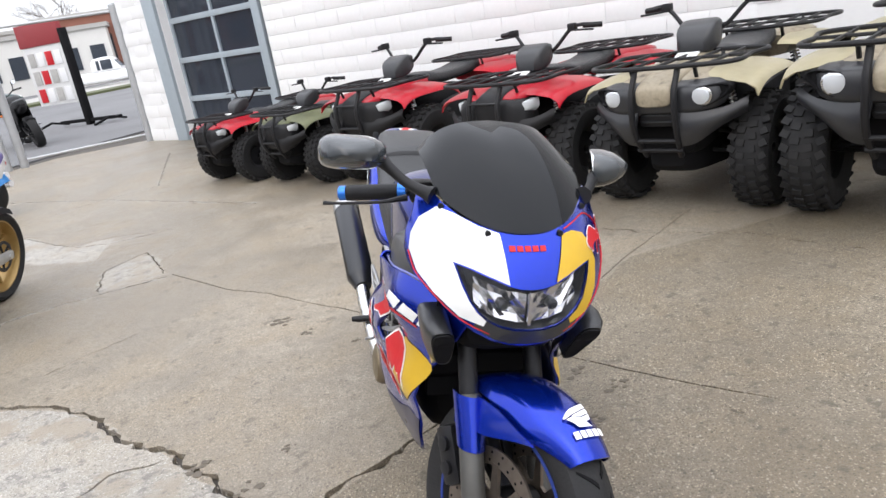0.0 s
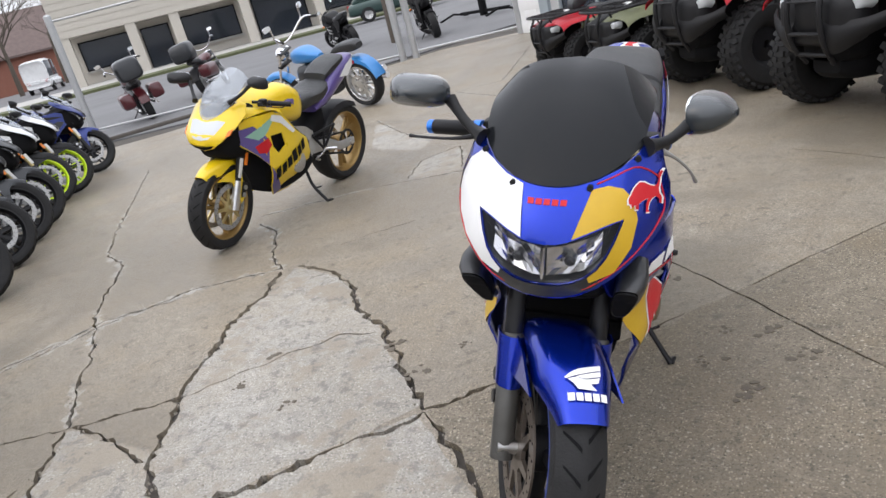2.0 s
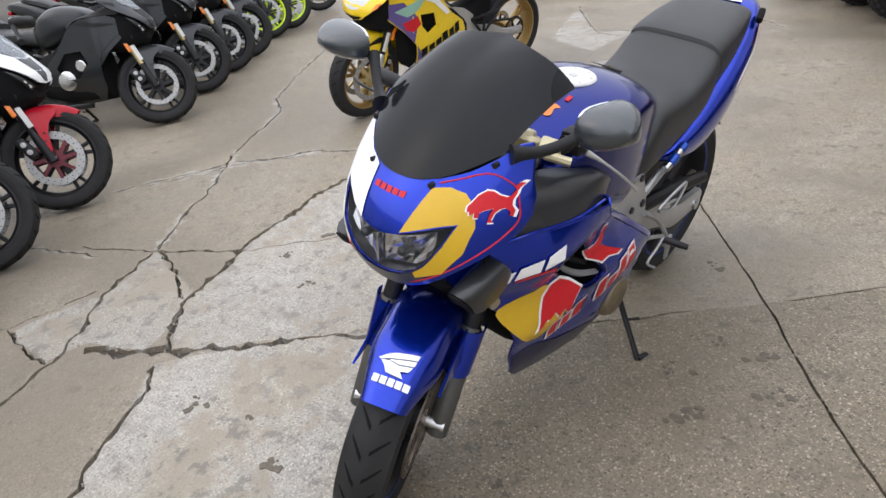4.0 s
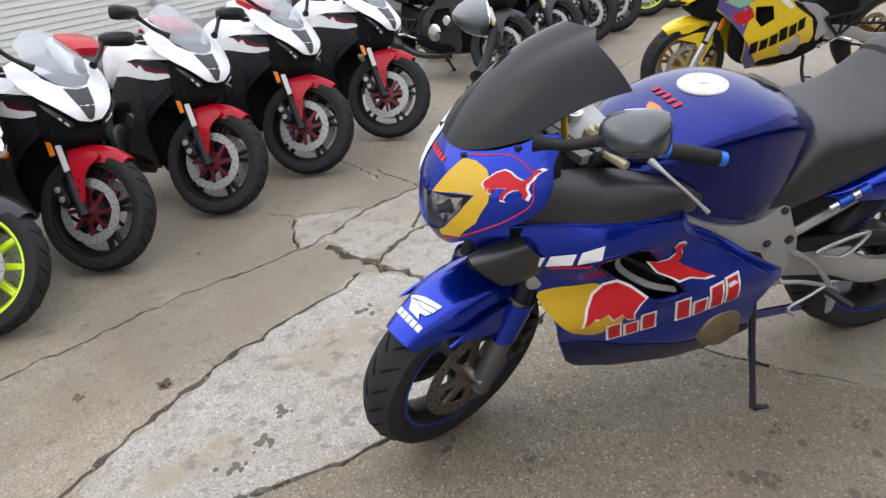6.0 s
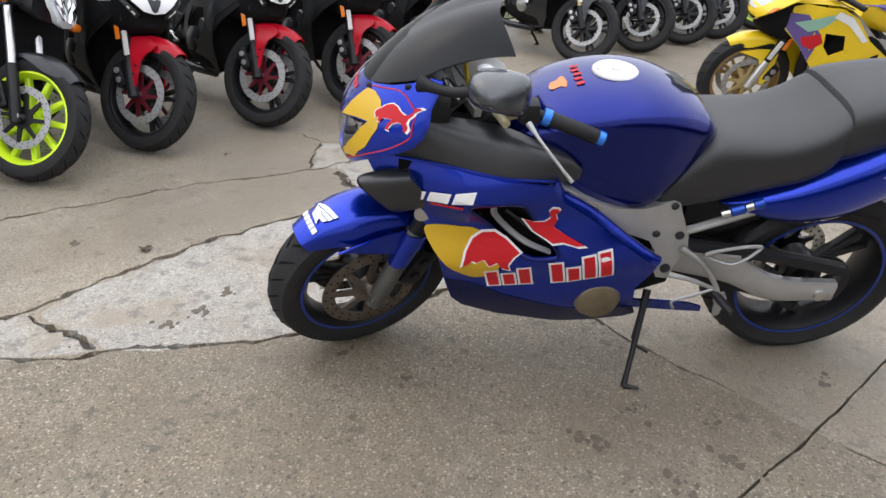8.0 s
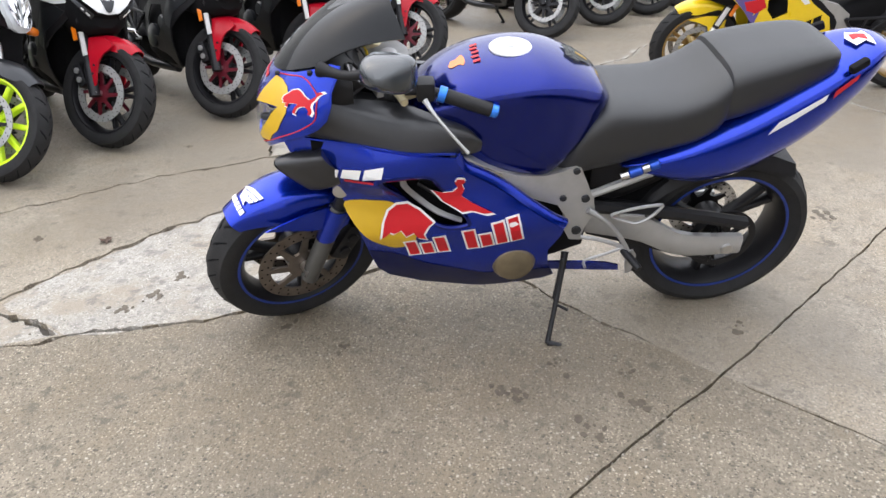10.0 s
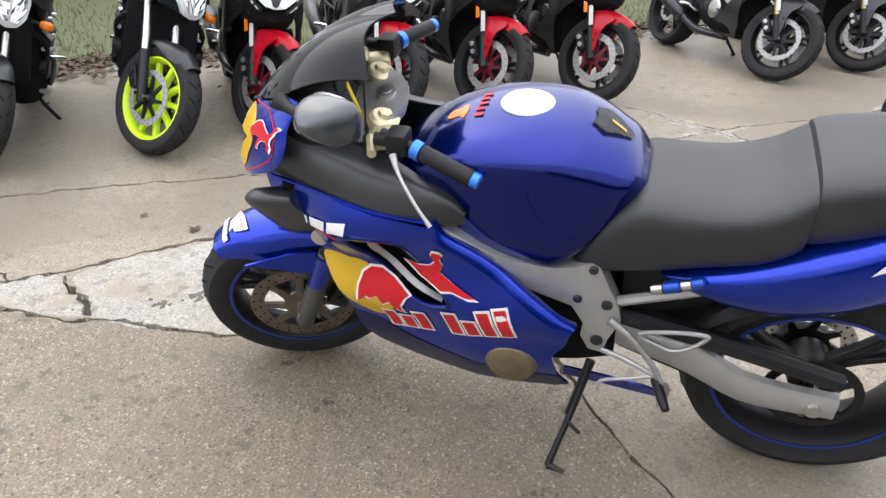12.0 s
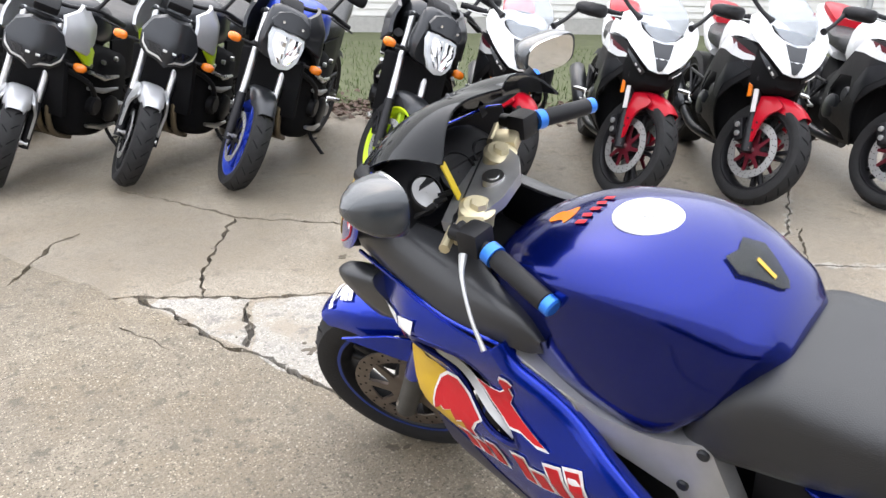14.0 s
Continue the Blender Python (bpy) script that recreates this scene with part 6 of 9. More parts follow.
# old oil and rust spots on the concrete
STAIN = mat("oil_stain", (0.110, 0.090, 0.066), 0.6, 0, 0, 0.5, 60, 0.3, 120)
random.seed(21)
bm = bmesh.new()
for k, (cx, cy) in enumerate(SPOTS):
    size = random.uniform(0.020, 0.042) * (1.5 if k == 0 else 1)
    for i in range(random.randint(5, 9)):
        x, y = cx + random.gauss(0, 0.55 * size), cy + random.gauss(0, 0.55 * size)
        r = size * random.uniform(0.12, 0.55)
        ring = []
        for j in range(20):
            a = 6.2832 * j / 20
            q = r * (0.85 + 0.6 * noise.noise(Vector((x * 60 + 1.2 * math.cos(a), y * 60 + 1.2 * math.sin(a), k))))
            ring.append((x + q * math.cos(a), y + 0.8 * q * math.sin(a)))
        top = 0.0012 + 0.00025 * i
        rings_of(bm, [[(u, v, -0.006) for u, v in ring], [(u, v, top) for u, v in ring], [(x + (u - x) * 0.5, y + (v - y) * 0.5, top + 0.0003) for u, v in ring]])
tagged(part("oil_stains", bm, STAIN, smooth=0), "dark oil spots on the concrete", "stain", kind="stuff")
bm = bmesh.new()
rings = [0, 6, 14, 30, 60, 120, 300, 900, 2500]
for r1, r2 in zip(rings, rings[1:]):
    for k in range(48):
        a, b = 2 * math.pi * k / 48, 2 * math.pi * (k + 1) / 48
        q = [(r1, a), (r2, a), (r2, b), (r1, b)] if r1 else [(0, 0), (r2, a), (r2, b)]
        bm.faces.new([bm.verts.new((r * math.cos(t), r * math.sin(t), -0.026)) for r, t in q])
bmesh.ops.remove_doubles(bm, verts=bm.verts, dist=0.001)
tagged(part("ground", bm, SOIL), "dark soil below the concrete", "ground", kind="structure")


def slab(name, poly, z0, z1, material, label, category, kind="structure"):
    bm = bmesh.new()
    rings_of(bm, [[(x, y, z0) for x, y in poly], [(x, y, z1) for x, y in poly]])
    return tagged(part(name, bm, material, smooth=0), label, category, kind=kind)


def along(o, d, s, n=0.0):
    """A plan point s along the direction d (degrees) from o, n to its left."""
    a = radians(d)
    return (o[0] + s * math.cos(a) - n * math.sin(a), o[1] + s * math.sin(a) + n * math.cos(a))


# row line of the parked bikes runs at 140 degrees; the lawn lies behind it
EDGE, ROWDIR = (-2.04, -2.56), 140.0
slab("lawn", [along(EDGE, ROWDIR, s, n) for s, n in ((-9, 0), (7.0, 0), (9.5, 9), (7, 30), (-9, 30))], -0.2, 0.015, LAWN, "green lawn strip behind the parked motorcycles", "lawn")
slab("street", [(-14, 70), (-90, 40), (-90, -2), (-14.5, 5.6), (-9.3, 8.9), (-6.6, 14), (20, 60)], -0.2, 0.004, ASPHALT, "grey asphalt street beyond the lot", "road")

# garage wall: white painted block with a glazed roller door
W0, WDIR = (-5.16, 12.65), -37.0


def wall_box(bm, s0, s1, z0, z1, n0, n1):
    a, b = along(W0, WDIR, s0, n0), along(W0, WDIR, s1, n0)
    c, d = along(W0, WDIR, s1, n1), along(W0, WDIR, s0, n1)
    rings_of(bm, [[(x, y, z) for x, y in (a, b, c, d)] for z in (z0, z1)])


bm = bmesh.new()
wall_box(bm, 0.0, 1.15, -0.1, 4.6, 0, 0.3)
wall_box(bm, 1.15, 4.35, 3.1, 4.6, 0, 0.3)
wall_box(bm, 4.35, 24, -0.1, 4.6, 0, 0.3)
wall_box(bm, 0.0, 0.3, -0.1, 4.6, 0.3, 14)
wall_box(bm, 0.3, 24, 4.3, 4.6, 0.3, 14)
wall_box(bm, 23.7, 24, -0.1, 4.6, 0.3, 14)
wall_box(bm, 0.3, 24, -0.1, 4.6, 13.7, 14)
garage = tagged(part("wall_garage", bm, WALLP, smooth=0), "white painted concrete block garage wall", "wall", kind="structure")


# ---- other motorcycles ----
def bubble(root, base, ctrl, top, material, label, nb=12, nu=16):
    """A screen swept from a base curve over to its top edge; each is a function of u in -1..1."""
    bm = bmesh.new()
    grid = [[bm.verts.new((1 - v) ** 2 * Vector(base(u)) + 2 * v * (1 - v) * Vector(ctrl(u)) + v * v * Vector(top(u))) for u in (-1 + 2 * i / nu for i in range(nu + 1))] for v in (j / nb for j in range(nb + 1))]
    for r, s in zip(grid, grid[1:]):
        for k in range(nu):
            bm.faces.new((r[k], r[k + 1], s[k + 1], s[k]))
    thicken(bm, 0.003)
    return part("windscreen", bm, material, root, label)


def both(half):
    return half + [(-y, z) for y, z in half[-2:0:-1]]


def sport_bike(label, spec, group=""):
    root = thing("sports_motorcycle", label, "motorcycle", group)
    S = steering((1.10, 0, 0.95), spec.get("steer", 28))
    I = Matrix.Identity(4)
    XF = 1.40
    wheel(root, "front_wheel", XF, 0.30, 0.12, spec["rim"], spec.get("spokes", 5), S, 0.158, DISC, spec["carrier"], (1, -1), spec.get("stripe"), 48, 24)
    wheel(root, "rear_wheel", 0, 0.318, 0.18, spec["rim"], spec.get("spokes", 5), I, 0.11, STEEL, SATIN, (-1,), spec.get("stripe"), 40, 0)
    fork(root, XF, 0.30, S, 0.93, spec["fork"], SATIN if spec.get("dark_fork", True) else GOLD)
    front_fender(root, XF, 0.30, S, spec["fender"], 0.066, 57, 122, skirt=not spec.get("guard"), label=spec["fender_label"], guard=spec.get("guard", False))
    for s in (1, -1):
        bm = bmesh.new()
        box(bm, (XF - 0.165, s * 0.130, 0.59), (0.026, 0.010, 0.085), 0.004, Matrix.Rotation(radians(-24), 4, "Y"))
        part("reflector", turned(bm, S), ORANGE, root, "amber side reflector")
        bm = bmesh.new()
        px = XF - 0.445 * 0.24 + 0.008
        box(bm, (px - 0.006, s * 0.121, 0.545), (0.030, 0.008, 0.13), 0.003, Matrix.Rotation(radians(-24), 4, "Y"))
        part("fork_label", turned(bm, S), PLATE, root, "white sticker on the fork leg")
    chain_and_arm(root, 0.318, (0.50, 0.42), spec.get("arm", SATIN), I)
    ridge = lambda z: float(np.interp(z, [0.68, 0.74, 0.80, 0.88, 0.95, 1.03], [1.43, 1.475, 1.465, 1.385, 1.31, 1.20]))
    nx = lambda d: (lambda y, z: (ridge(z) + d - 1.6 * y * y - 10 * y ** 4, y, z))
    half = spec["nose_outline"]
    bm = bmesh.new()
    skin(bm, both(half), nx(0), (), 0.03, 0.01, (-1, 0, 0))
    nose = part("nose_fairing", bm, spec["nose"], root, spec["nose_label"])
    for poly, m, text in spec.get("nose_marks", ()):
        bm = bmesh.new()
        skin(bm, both(poly), nx(0.003), (), 0.03, 0.001, (-1, 0, 0))
        part("nose_panel", bm, m, nose, text, 30)
    for poly, m, text in spec.get("lamps", ()):
        for s in (1, -1):
            bm = bmesh.new()
            skin(bm, [(s * y, z) for y, z in poly], nx(0.006), (), 0.03, 0.012, (-1, 0, 0))
            part("headlamp", bm, m, nose, text)
    # solid near-black body in place of the shaded hollow within the front fairing
    bm = bmesh.new()
    loft(bm, [(1.42, 0.66, 0.80, 0.06), (1.36, 0.62, 0.90, 0.13), (1.22, 0.58, 0.95, 0.16), (1.06, 0.60, 0.86, 0.16)], 0.55, 0.6, 0.6, 16)
    part("fairing_shade_filler", bm, DARK, root, "near-black filler for the shade inside the front fairing")
    if spec.get("guard"):
        for s in (1, -1):
            bm = bmesh.new()
            skin(bm, [(s * 0.065, 0.728), (s * 0.115, 0.770), (s * 0.175, 0.826), (s * 0.168, 0.800), (s * 0.120, 0.742), (s * 0.075, 0.706)], nx(-0.016), (), 0.03, 0.012, (-1, 0, 0))
            brow = part("lamp_brow", bm, GUN, root, "dark brow below the nose")
            bm = bmesh.new()
            skin(bm, [(s * 0.085, 0.726), (s * 0.125, 0.764), (s * 0.128, 0.756), (s * 0.090, 0.719)], nx(-0.012), (), 0.03, 0.006, (-1, 0, 0))
            part("light_strip", bm, PLATE, brow, "slim pale lamp strip")
            bm = bmesh.new()
            tube(bm, [(1.335, s * 0.098, 0.690), (1.352, s * 0.100, 0.690), (1.356, s * 0.100, 0.690)], [0.030, 0.030, 0.024], 18)
            lens_cup = part("headlamp", bm, SATIN, root, "small round headlamp in a black cup")
            bm = bmesh.new()
            tube(bm, [(1.354, s * 0.100, 0.690), (1.360, s * 0.100, 0.690)], [0.021, 0.017], 14)
            part("lamp_lens", bm, CHROME, lens_cup, "bright lamp lens")
            bm = bmesh.new()
            skin(bm, [(1.10, 0.50), (1.13, 0.60), (1.22, 0.68), (1.26, 0.72), (1.20, 0.745), (1.08, 0.70), (1.02, 0.60), (1.03, 0.52)], lambda a, b: (a, s * (max(0.03, 0.225 - 0.5 * max(0, a - 1.12)) + 0.004), b), (), 0.04, 0.006, (0, -s, 0))
            part("fairing_blade", bm, GUN, root, "dark grey blade on the side fairing", 50)
        bm = bmesh.new()
        skin(bm, both([(0, 0.690), (0.045, 0.695), (0.060, 0.722), (0.03, 0.732), (0, 0.730)]), nx(-0.030), (), 0.03, 0.012, (-1, 0, 0))
        part("air_intake", bm, DARK, root, "black air intake below the nose")
    w = spec.get("screen_w", 0.14)
    bubble(root, lambda u: nx(0.004)(w * u, 0.885 + 0.10 * abs(u) ** 2.2), lambda u: (1.25 - 0.06 * u * u, 1.05 * w * u, 1.08 - 0.03 * u * u), lambda u: (1.06, 0.8 * w * u, 1.15 - 0.07 * abs(u) ** 2.4), spec["screen"], spec.get("screen_label", "clear windscreen"))
    sy = lambda x, z: max(0.03, 0.225 - 1.8 * max(0, 0.5 - z) ** 2 - 0.5 * max(0, x - 1.12) - 0.22 * max(0, 0.8 - x))
    body = [(1.34, 0.80), (1.20, 0.86), (1.0, 0.85), (0.90, 0.80), (0.78, 0.66), (0.64, 0.56), (0.60, 0.44), (0.62, 0.26), (0.80, 0.22), (1.0, 0.24), (1.08, 0.34), (1.10, 0.50), (1.18, 0.60), (1.29, 0.70)]
    for s in (1, -1):
        f = lambda d: (lambda a, b: (a, s * (sy(a, b) + d), b))
        bm = bmesh.new()
        skin(bm, body, f(0), (spec["vent"],) if "vent" in spec else (), 0.05, 0.008, (0, -s, 0))
        panel = part("side_fairing", bm, spec["side"], root, spec["side_label"])
        for poly, m, text in spec.get("marks", ()):
            bm = bmesh.new()
            skin(bm, poly, f(0.003 + 0.002 * len(panel.children) / 4), (), 0.04, 0.001, (0, -s, 0))
            part("side_panel", bm, m, panel, text, 30)
        if "letters" in spec:
            a, b, h, n, m = spec["letters"]
            bm = bmesh.new()
            bars(bm, f(0.006), a if s > 0 else b, b if s > 0 else a, h, n)
            part("lettering", bm, m, panel, "row of dark blocks", 0)
        bm = bmesh.new()
        skin(bm, [(1.0, 0.80), (0.90, 0.82), (0.72, 0.66), (0.58, 0.62), (0.50, 0.56), (0.48, 0.44), (0.55, 0.38), (0.62, 0.50), (0.75, 0.57)], lambda a, b: (a, s * (0.145 + 0.1 * max(0, a - 0.66)), b), (), 0.05, 0.03, (0, -s, 0))
        part("frame_spar", bm, spec.get("frame", SATIN), root, "frame spar")
        grip_side(root, S, (1.07, s * 0.12, 0.93), (0.97, s * 0.345, 0.905), SATIN, STEEL if spec.get("levers") else SATIN, s)
        mirror(root, (1.30, s * 0.14, 0.98), (1.20, s * 0.335, 1.10), spec.get("mirror", BLACK), BLACK, (0.07, 0.18, 0.085))
        bm = bmesh.new()
        sheet(bm, [(1.30, s * 0.17, 0.86), (1.0, s * 0.205, 0.86), (0.88, s * 0.20, 0.80)], [(1.25, s * 0.14, 0.95), (1.0, s * 0.12, 0.87), (0.86, s * 0.14, 0.83)], 4, (0, s * 0.01, 0.01), 8)
        thicken(bm, 0.004)
        part("inner_panel", bm, spec.get("inner", BLACK), root, "inner fairing panel")
    t = spec["tank"]
    bm = bmesh.new()
    loft(bm, [(1.02, 0.76, 0.84, 0.06), (0.96, 0.74, 0.93, 0.13), (0.84, 0.71, 0.975, 0.165), (0.72, 0.68, 0.975, 0.175), (0.62, 0.66, 0.93, 0.16), (0.54, 0.67, 0.87, 0.11), (0.50, 0.72, 0.83, 0.07)], 0.62, 0.6, 0.7, 20)
    tank = part("fuel_tank", bm, t, root, spec["tank_label"])
    bm = bmesh.new()
    tube(bm, [(0.78, 0, 0.973), (0.78, 0, 0.983)], [0.05, 0.046], 20)
    part("filler_cap", bm, SATIN, tank, "black filler cap")
    bm = bmesh.new()
    loft(bm, [(0.57, 0.68, 0.80, 0.09), (0.48, 0.71, 0.835, 0.135), (0.34, 0.73, 0.835, 0.15), (0.22, 0.76, 0.87, 0.13), (0.18, 0.80, 0.88, 0.08)], 0.6, 0.6, 0.6, 16)
    part("rider_seat", bm, VINYL, root, "black seat")
    bm = bmesh.new()
    loft(bm, [(0.40, 0.67, 0.72, 0.13), (0.25, 0.68, 0.82, 0.14), (0.08, 0.74, 0.93, 0.13), (-0.10, 0.82, 0.985, 0.105), (-0.22, 0.89, 0.99, 0.07), (-0.29, 0.93, 0.975, 0.03)], 0.6, 0.65, 0.7, 16)
    part("tail_fairing", bm, spec["tail"], root, spec.get("tail_label", "tail fairing"))
    bm = bmesh.new()
    loft(bm, [(0.20, 0.86, 0.92, 0.10), (0.10, 0.89, 0.975, 0.115), (-0.05, 0.94, 1.01, 0.10), (-0.12, 0.965, 1.0, 0.06)], 0.6, 0.6, 0.6, 14)
    part("pillion_seat", bm, spec.get("pillion", VINYL), root, "passenger seat pad")
    bm = bmesh.new()
    box(bm, (-0.27, 0, 0.90), (0.04, 0.10, 0.03), 0.01)
    part("tail_lamp", bm, REDP, root, "red tail lamp")
    bm = bmesh.new()
    loft(bm, [(1.04, 0.27, 0.60, 0.10), (0.95, 0.24, 0.70, 0.17), (0.75, 0.24, 0.72, 0.18), (0.60, 0.27, 0.60, 0.16), (0.45, 0.32, 0.62, 0.10), (0.25, 0.50, 0.70, 0.07)], 0.5, 0.5, 0.5, 16)
    part("engine", bm, spec.get("engine", DARK), root, "dark engine block")
    for x, z, r in ((0.78, 0.42, 0.075), (0.92, 0.52, 0.045)):
        for s in (1, -1):
            bm = bmesh.new()
            tube(bm, [(x, s * 0.15, z), (x, s * 0.205, z), (x, s * 0.212, z)], [r, r, r * 0.8], 20)
            part("engine_cover", bm, STEEL if spec.get("bright_engine") else GUN, root, "round engine cover")
    bm = bmesh.new()
    tube(bm, spline([(0.85, -0.06, 0.22), (0.55, -0.13, 0.22), (0.35, -0.17, 0.30)], 8), 0.03, 12)
    tube(bm, [(0.36, -0.17, 0.29), (0.34, -0.175, 0.30), (-0.02, -0.21, 0.47), (-0.04, -0.21, 0.48)], [0.04, 0.058, 0.058, 0.045], 20)
    part("silencer", bm, spec.get("pipe", GUN), root, "exhaust silencer")
    pegs_and_stand(root, 0.42, 0.40, 0.19, 0.62, (0.62, 0.285, 0.065), SATIN)
    return root


def rider_place(x, y, heading, lean=10.0, scale=1.0, wheelbase=1.40):
    """The pose of a parked bike whose front tyre touches the ground at x, y (plan units)."""
    h = radians(heading)
    o = (x * U - wheelbase * scale * math.cos(h), y * U - wheelbase * scale * math.sin(h))
    return Matrix.Translation((*o, 0)) @ Matrix.Rotation(h, 4, "Z") @ Matrix.Rotation(radians(-lean), 4, "X") @ Matrix.Scale(scale, 4)


R_NOSE = [(0, 0.735), (0.055, 0.745), (0.105, 0.785), (0.165, 0.842), (0.208, 0.892), (0.222, 0.94), (0.212, 0.985), (0.17, 1.01), (0.135, 0.98), (0.115, 0.93), (0.07, 0.90), (0, 0.888)]
STRIPE = [(0, 0.744), (0.014, 0.752), (0.042, 0.82), (0.060, 0.888), (0, 0.880)]
MARK_WHITE = [(1.30, 0.772), (1.12, 0.832), (0.96, 0.851), (0.905, 0.803), (0.872, 0.766), (0.98, 0.772), (1.20, 0.752)]
MARK_RED = [(1.28, 0.788), (1.12, 0.838), (1.03, 0.846), (1.09, 0.815), (1.20, 0.788)]
white_spec = dict(rim=SATIN, guard=True, carrier=CARBON, fork=SATIN, fender=REDP, fender_label="bright red front mudguard", nose=WHITE, nose_label="white pointed nose fairing", nose_outline=R_NOSE,
    nose_marks=[(STRIPE, GUN, "dark grey centre stripe")], vent=[(0.96, 0.63), (0.82, 0.62), (0.72, 0.52), (0.76, 0.42), (0.90, 0.43), (1.0, 0.53)],
    screen=CLEAR, side=BLACK, side_label="black side fairing", marks=[(MARK_WHITE, WHITE, "white wing panel"), (MARK_RED, CARBON, "dark red accent")],
    tank=WHITE, tank_label="white fuel tank", tail=WHITE, tail_label="white tail fairing", pillion=REDP, inner=WHITE, engine=DARK, levers=True)
black_spec = dict(white_spec, fender=GUN, fender_label="dark grey front mudguard", carrier=SATIN, nose=GUN, nose_label="dark grey pointed nose fairing", nose_marks=[(STRIPE, BLACK, "black centre stripe")],
    side=GUN, side_label="dark grey side fairing", marks=[([(1.28, 0.79), (1.05, 0.83), (0.95, 0.82), (1.12, 0.78)], BLACK, "black panel")], tank=GUN, tank_label="dark grey fuel tank", tail=GUN, tail_label="dark grey tail", pillion=VINYL, inner=BLACK, bright_engine=True, dark_fork=False)
green_spec = dict(black_spec, guard=False, rim=LIME, nose=WHITE, nose_label="white nose fairing", side=WHITE, side_label="white and black side fairing", tank=WHITE, tank_label="white tank", fender=BLACK, fender_label="black front mudguard", tail=WHITE)
NAVY = mat("navy_blue_paint", (0.010, 0.025, 0.16), 0.3, 0.4, 0.5, 0.06)
blue2_spec = dict(black_spec, nose=NAVY, nose_label="blue nose fairing", side=NAVY, side_label="blue side fairing", tank=NAVY, tank_label="blue fuel tank", tail=NAVY, tail_label="blue tail", fender=NAVY, fender_label="blue mudguard")
G_NOSE = [(0, 0.70), (0.08, 0.72), (0.15, 0.77), (0.20, 0.83), (0.225, 0.90), (0.20, 0.96), (0.16, 0.975), (0.125, 0.945), (0.08, 0.91), (0, 0.895)]
yellow_spec = dict(rim=GOLDRIM, guard=False, spokes=3, stripe=None, carrier=GOLD, fork=STEEL, dark_fork=True, fender=SUZ, fender_label="yellow front mudguard", nose=SUZ, nose_label="yellow rounded nose fairing", nose_outline=G_NOSE,
    nose_marks=[([(0, 0.775), (0.06, 0.785), (0.105, 0.815), (0.14, 0.875), (0.09, 0.885), (0, 0.875)], LAMP, "wide clear headlamp"), ([(0, 0.705), (0.07, 0.722), (0.10, 0.745), (0, 0.735)], DARK, "dark air intake")], lamps=[([(0.165, 0.79), (0.19, 0.80), (0.195, 0.835), (0.175, 0.825)], ORANGE, "amber side lamp")],
    screen=CLEAR, screen_w=0.15, side=SUZ, side_label="yellow side fairing with violet, green and red decals", vent=[(1.06, 0.70), (0.94, 0.69), (0.92, 0.60), (1.0, 0.56), (1.05, 0.62)],
    marks=[([(1.32, 0.79), (1.18, 0.80), (1.08, 0.68), (1.12, 0.52), (1.18, 0.60), (1.28, 0.70)], PURPLE, "violet panel"), ([(1.24, 0.74), (1.10, 0.80), (0.98, 0.83), (1.08, 0.74), (1.16, 0.70)], SEA, "sea green sweep"), ([(1.19, 0.66), (1.09, 0.70), (1.06, 0.64), (1.12, 0.60), (1.17, 0.61)], RED, "red block"), ([(1.02, 0.835), (0.93, 0.805), (0.80, 0.665), (0.83, 0.655), (0.94, 0.755), (1.04, 0.80)], WHITE, "white sweep"), ([(1.08, 0.34), (1.10, 0.50), (1.04, 0.40), (0.94, 0.26), (1.0, 0.24)], PURPLE, "violet lower edge")],
    letters=((1.05, 0.375), (0.68, 0.515), 0.070, 6, DARK), tank=SUZ, tank_label="yellow tank with violet flashes", tail=PURPLE, tail_label="violet and white tail fairing", frame=SILVER, arm=SILVER, bright_engine=True, pipe=STEEL, steer=6, inner=SUZ)

GROUP = "motorcycles parked in a row along the lawn"
first = sport_bike("white and black sports motorcycle with red mudguard, parked in a row", white_spec, GROUP)
first.matrix_basis = rider_place(-1.44, -0.16, 50, 10)
for x, y in ((-1.98, 0.26), (-2.46, 0.68), (-3.0, 1.15)):
    copy_thing(first, rider_place(x, y, 50, 10))
dark_one = sport_bike("dark grey sports motorcycle with bright brake discs, parked in a row", black_spec, GROUP)
dark_one.matrix_basis = rider_place(-4.23, 2.08, 47, 10)
for x, y in ((-4.85, 2.60), (-5.38, 3.05), (-5.80, 3.42)):
    copy_thing(dark_one, rider_place(x, y, 47, 10))
green_one = sport_bike("white and black sports motorcycle with lime rims, parked in a row", green_spec, GROUP)
green_one.matrix_basis = rider_place(-6.55, 4.0, 42, 10)
copy_thing(green_one, rider_place(-6.85, 4.40, 42, 10))
sport_bike("blue sports motorcycle at the end of the row", blue2_spec, GROUP).matrix_basis = rider_place(-7.6, 5.2, 38, 10)
suz = sport_bike("yellow and violet sports motorcycle with gold rims standing on the lot", yellow_spec)
suz.matrix_basis = rider_place(-2.87, 3.02, -86.5, 11, 1.0)
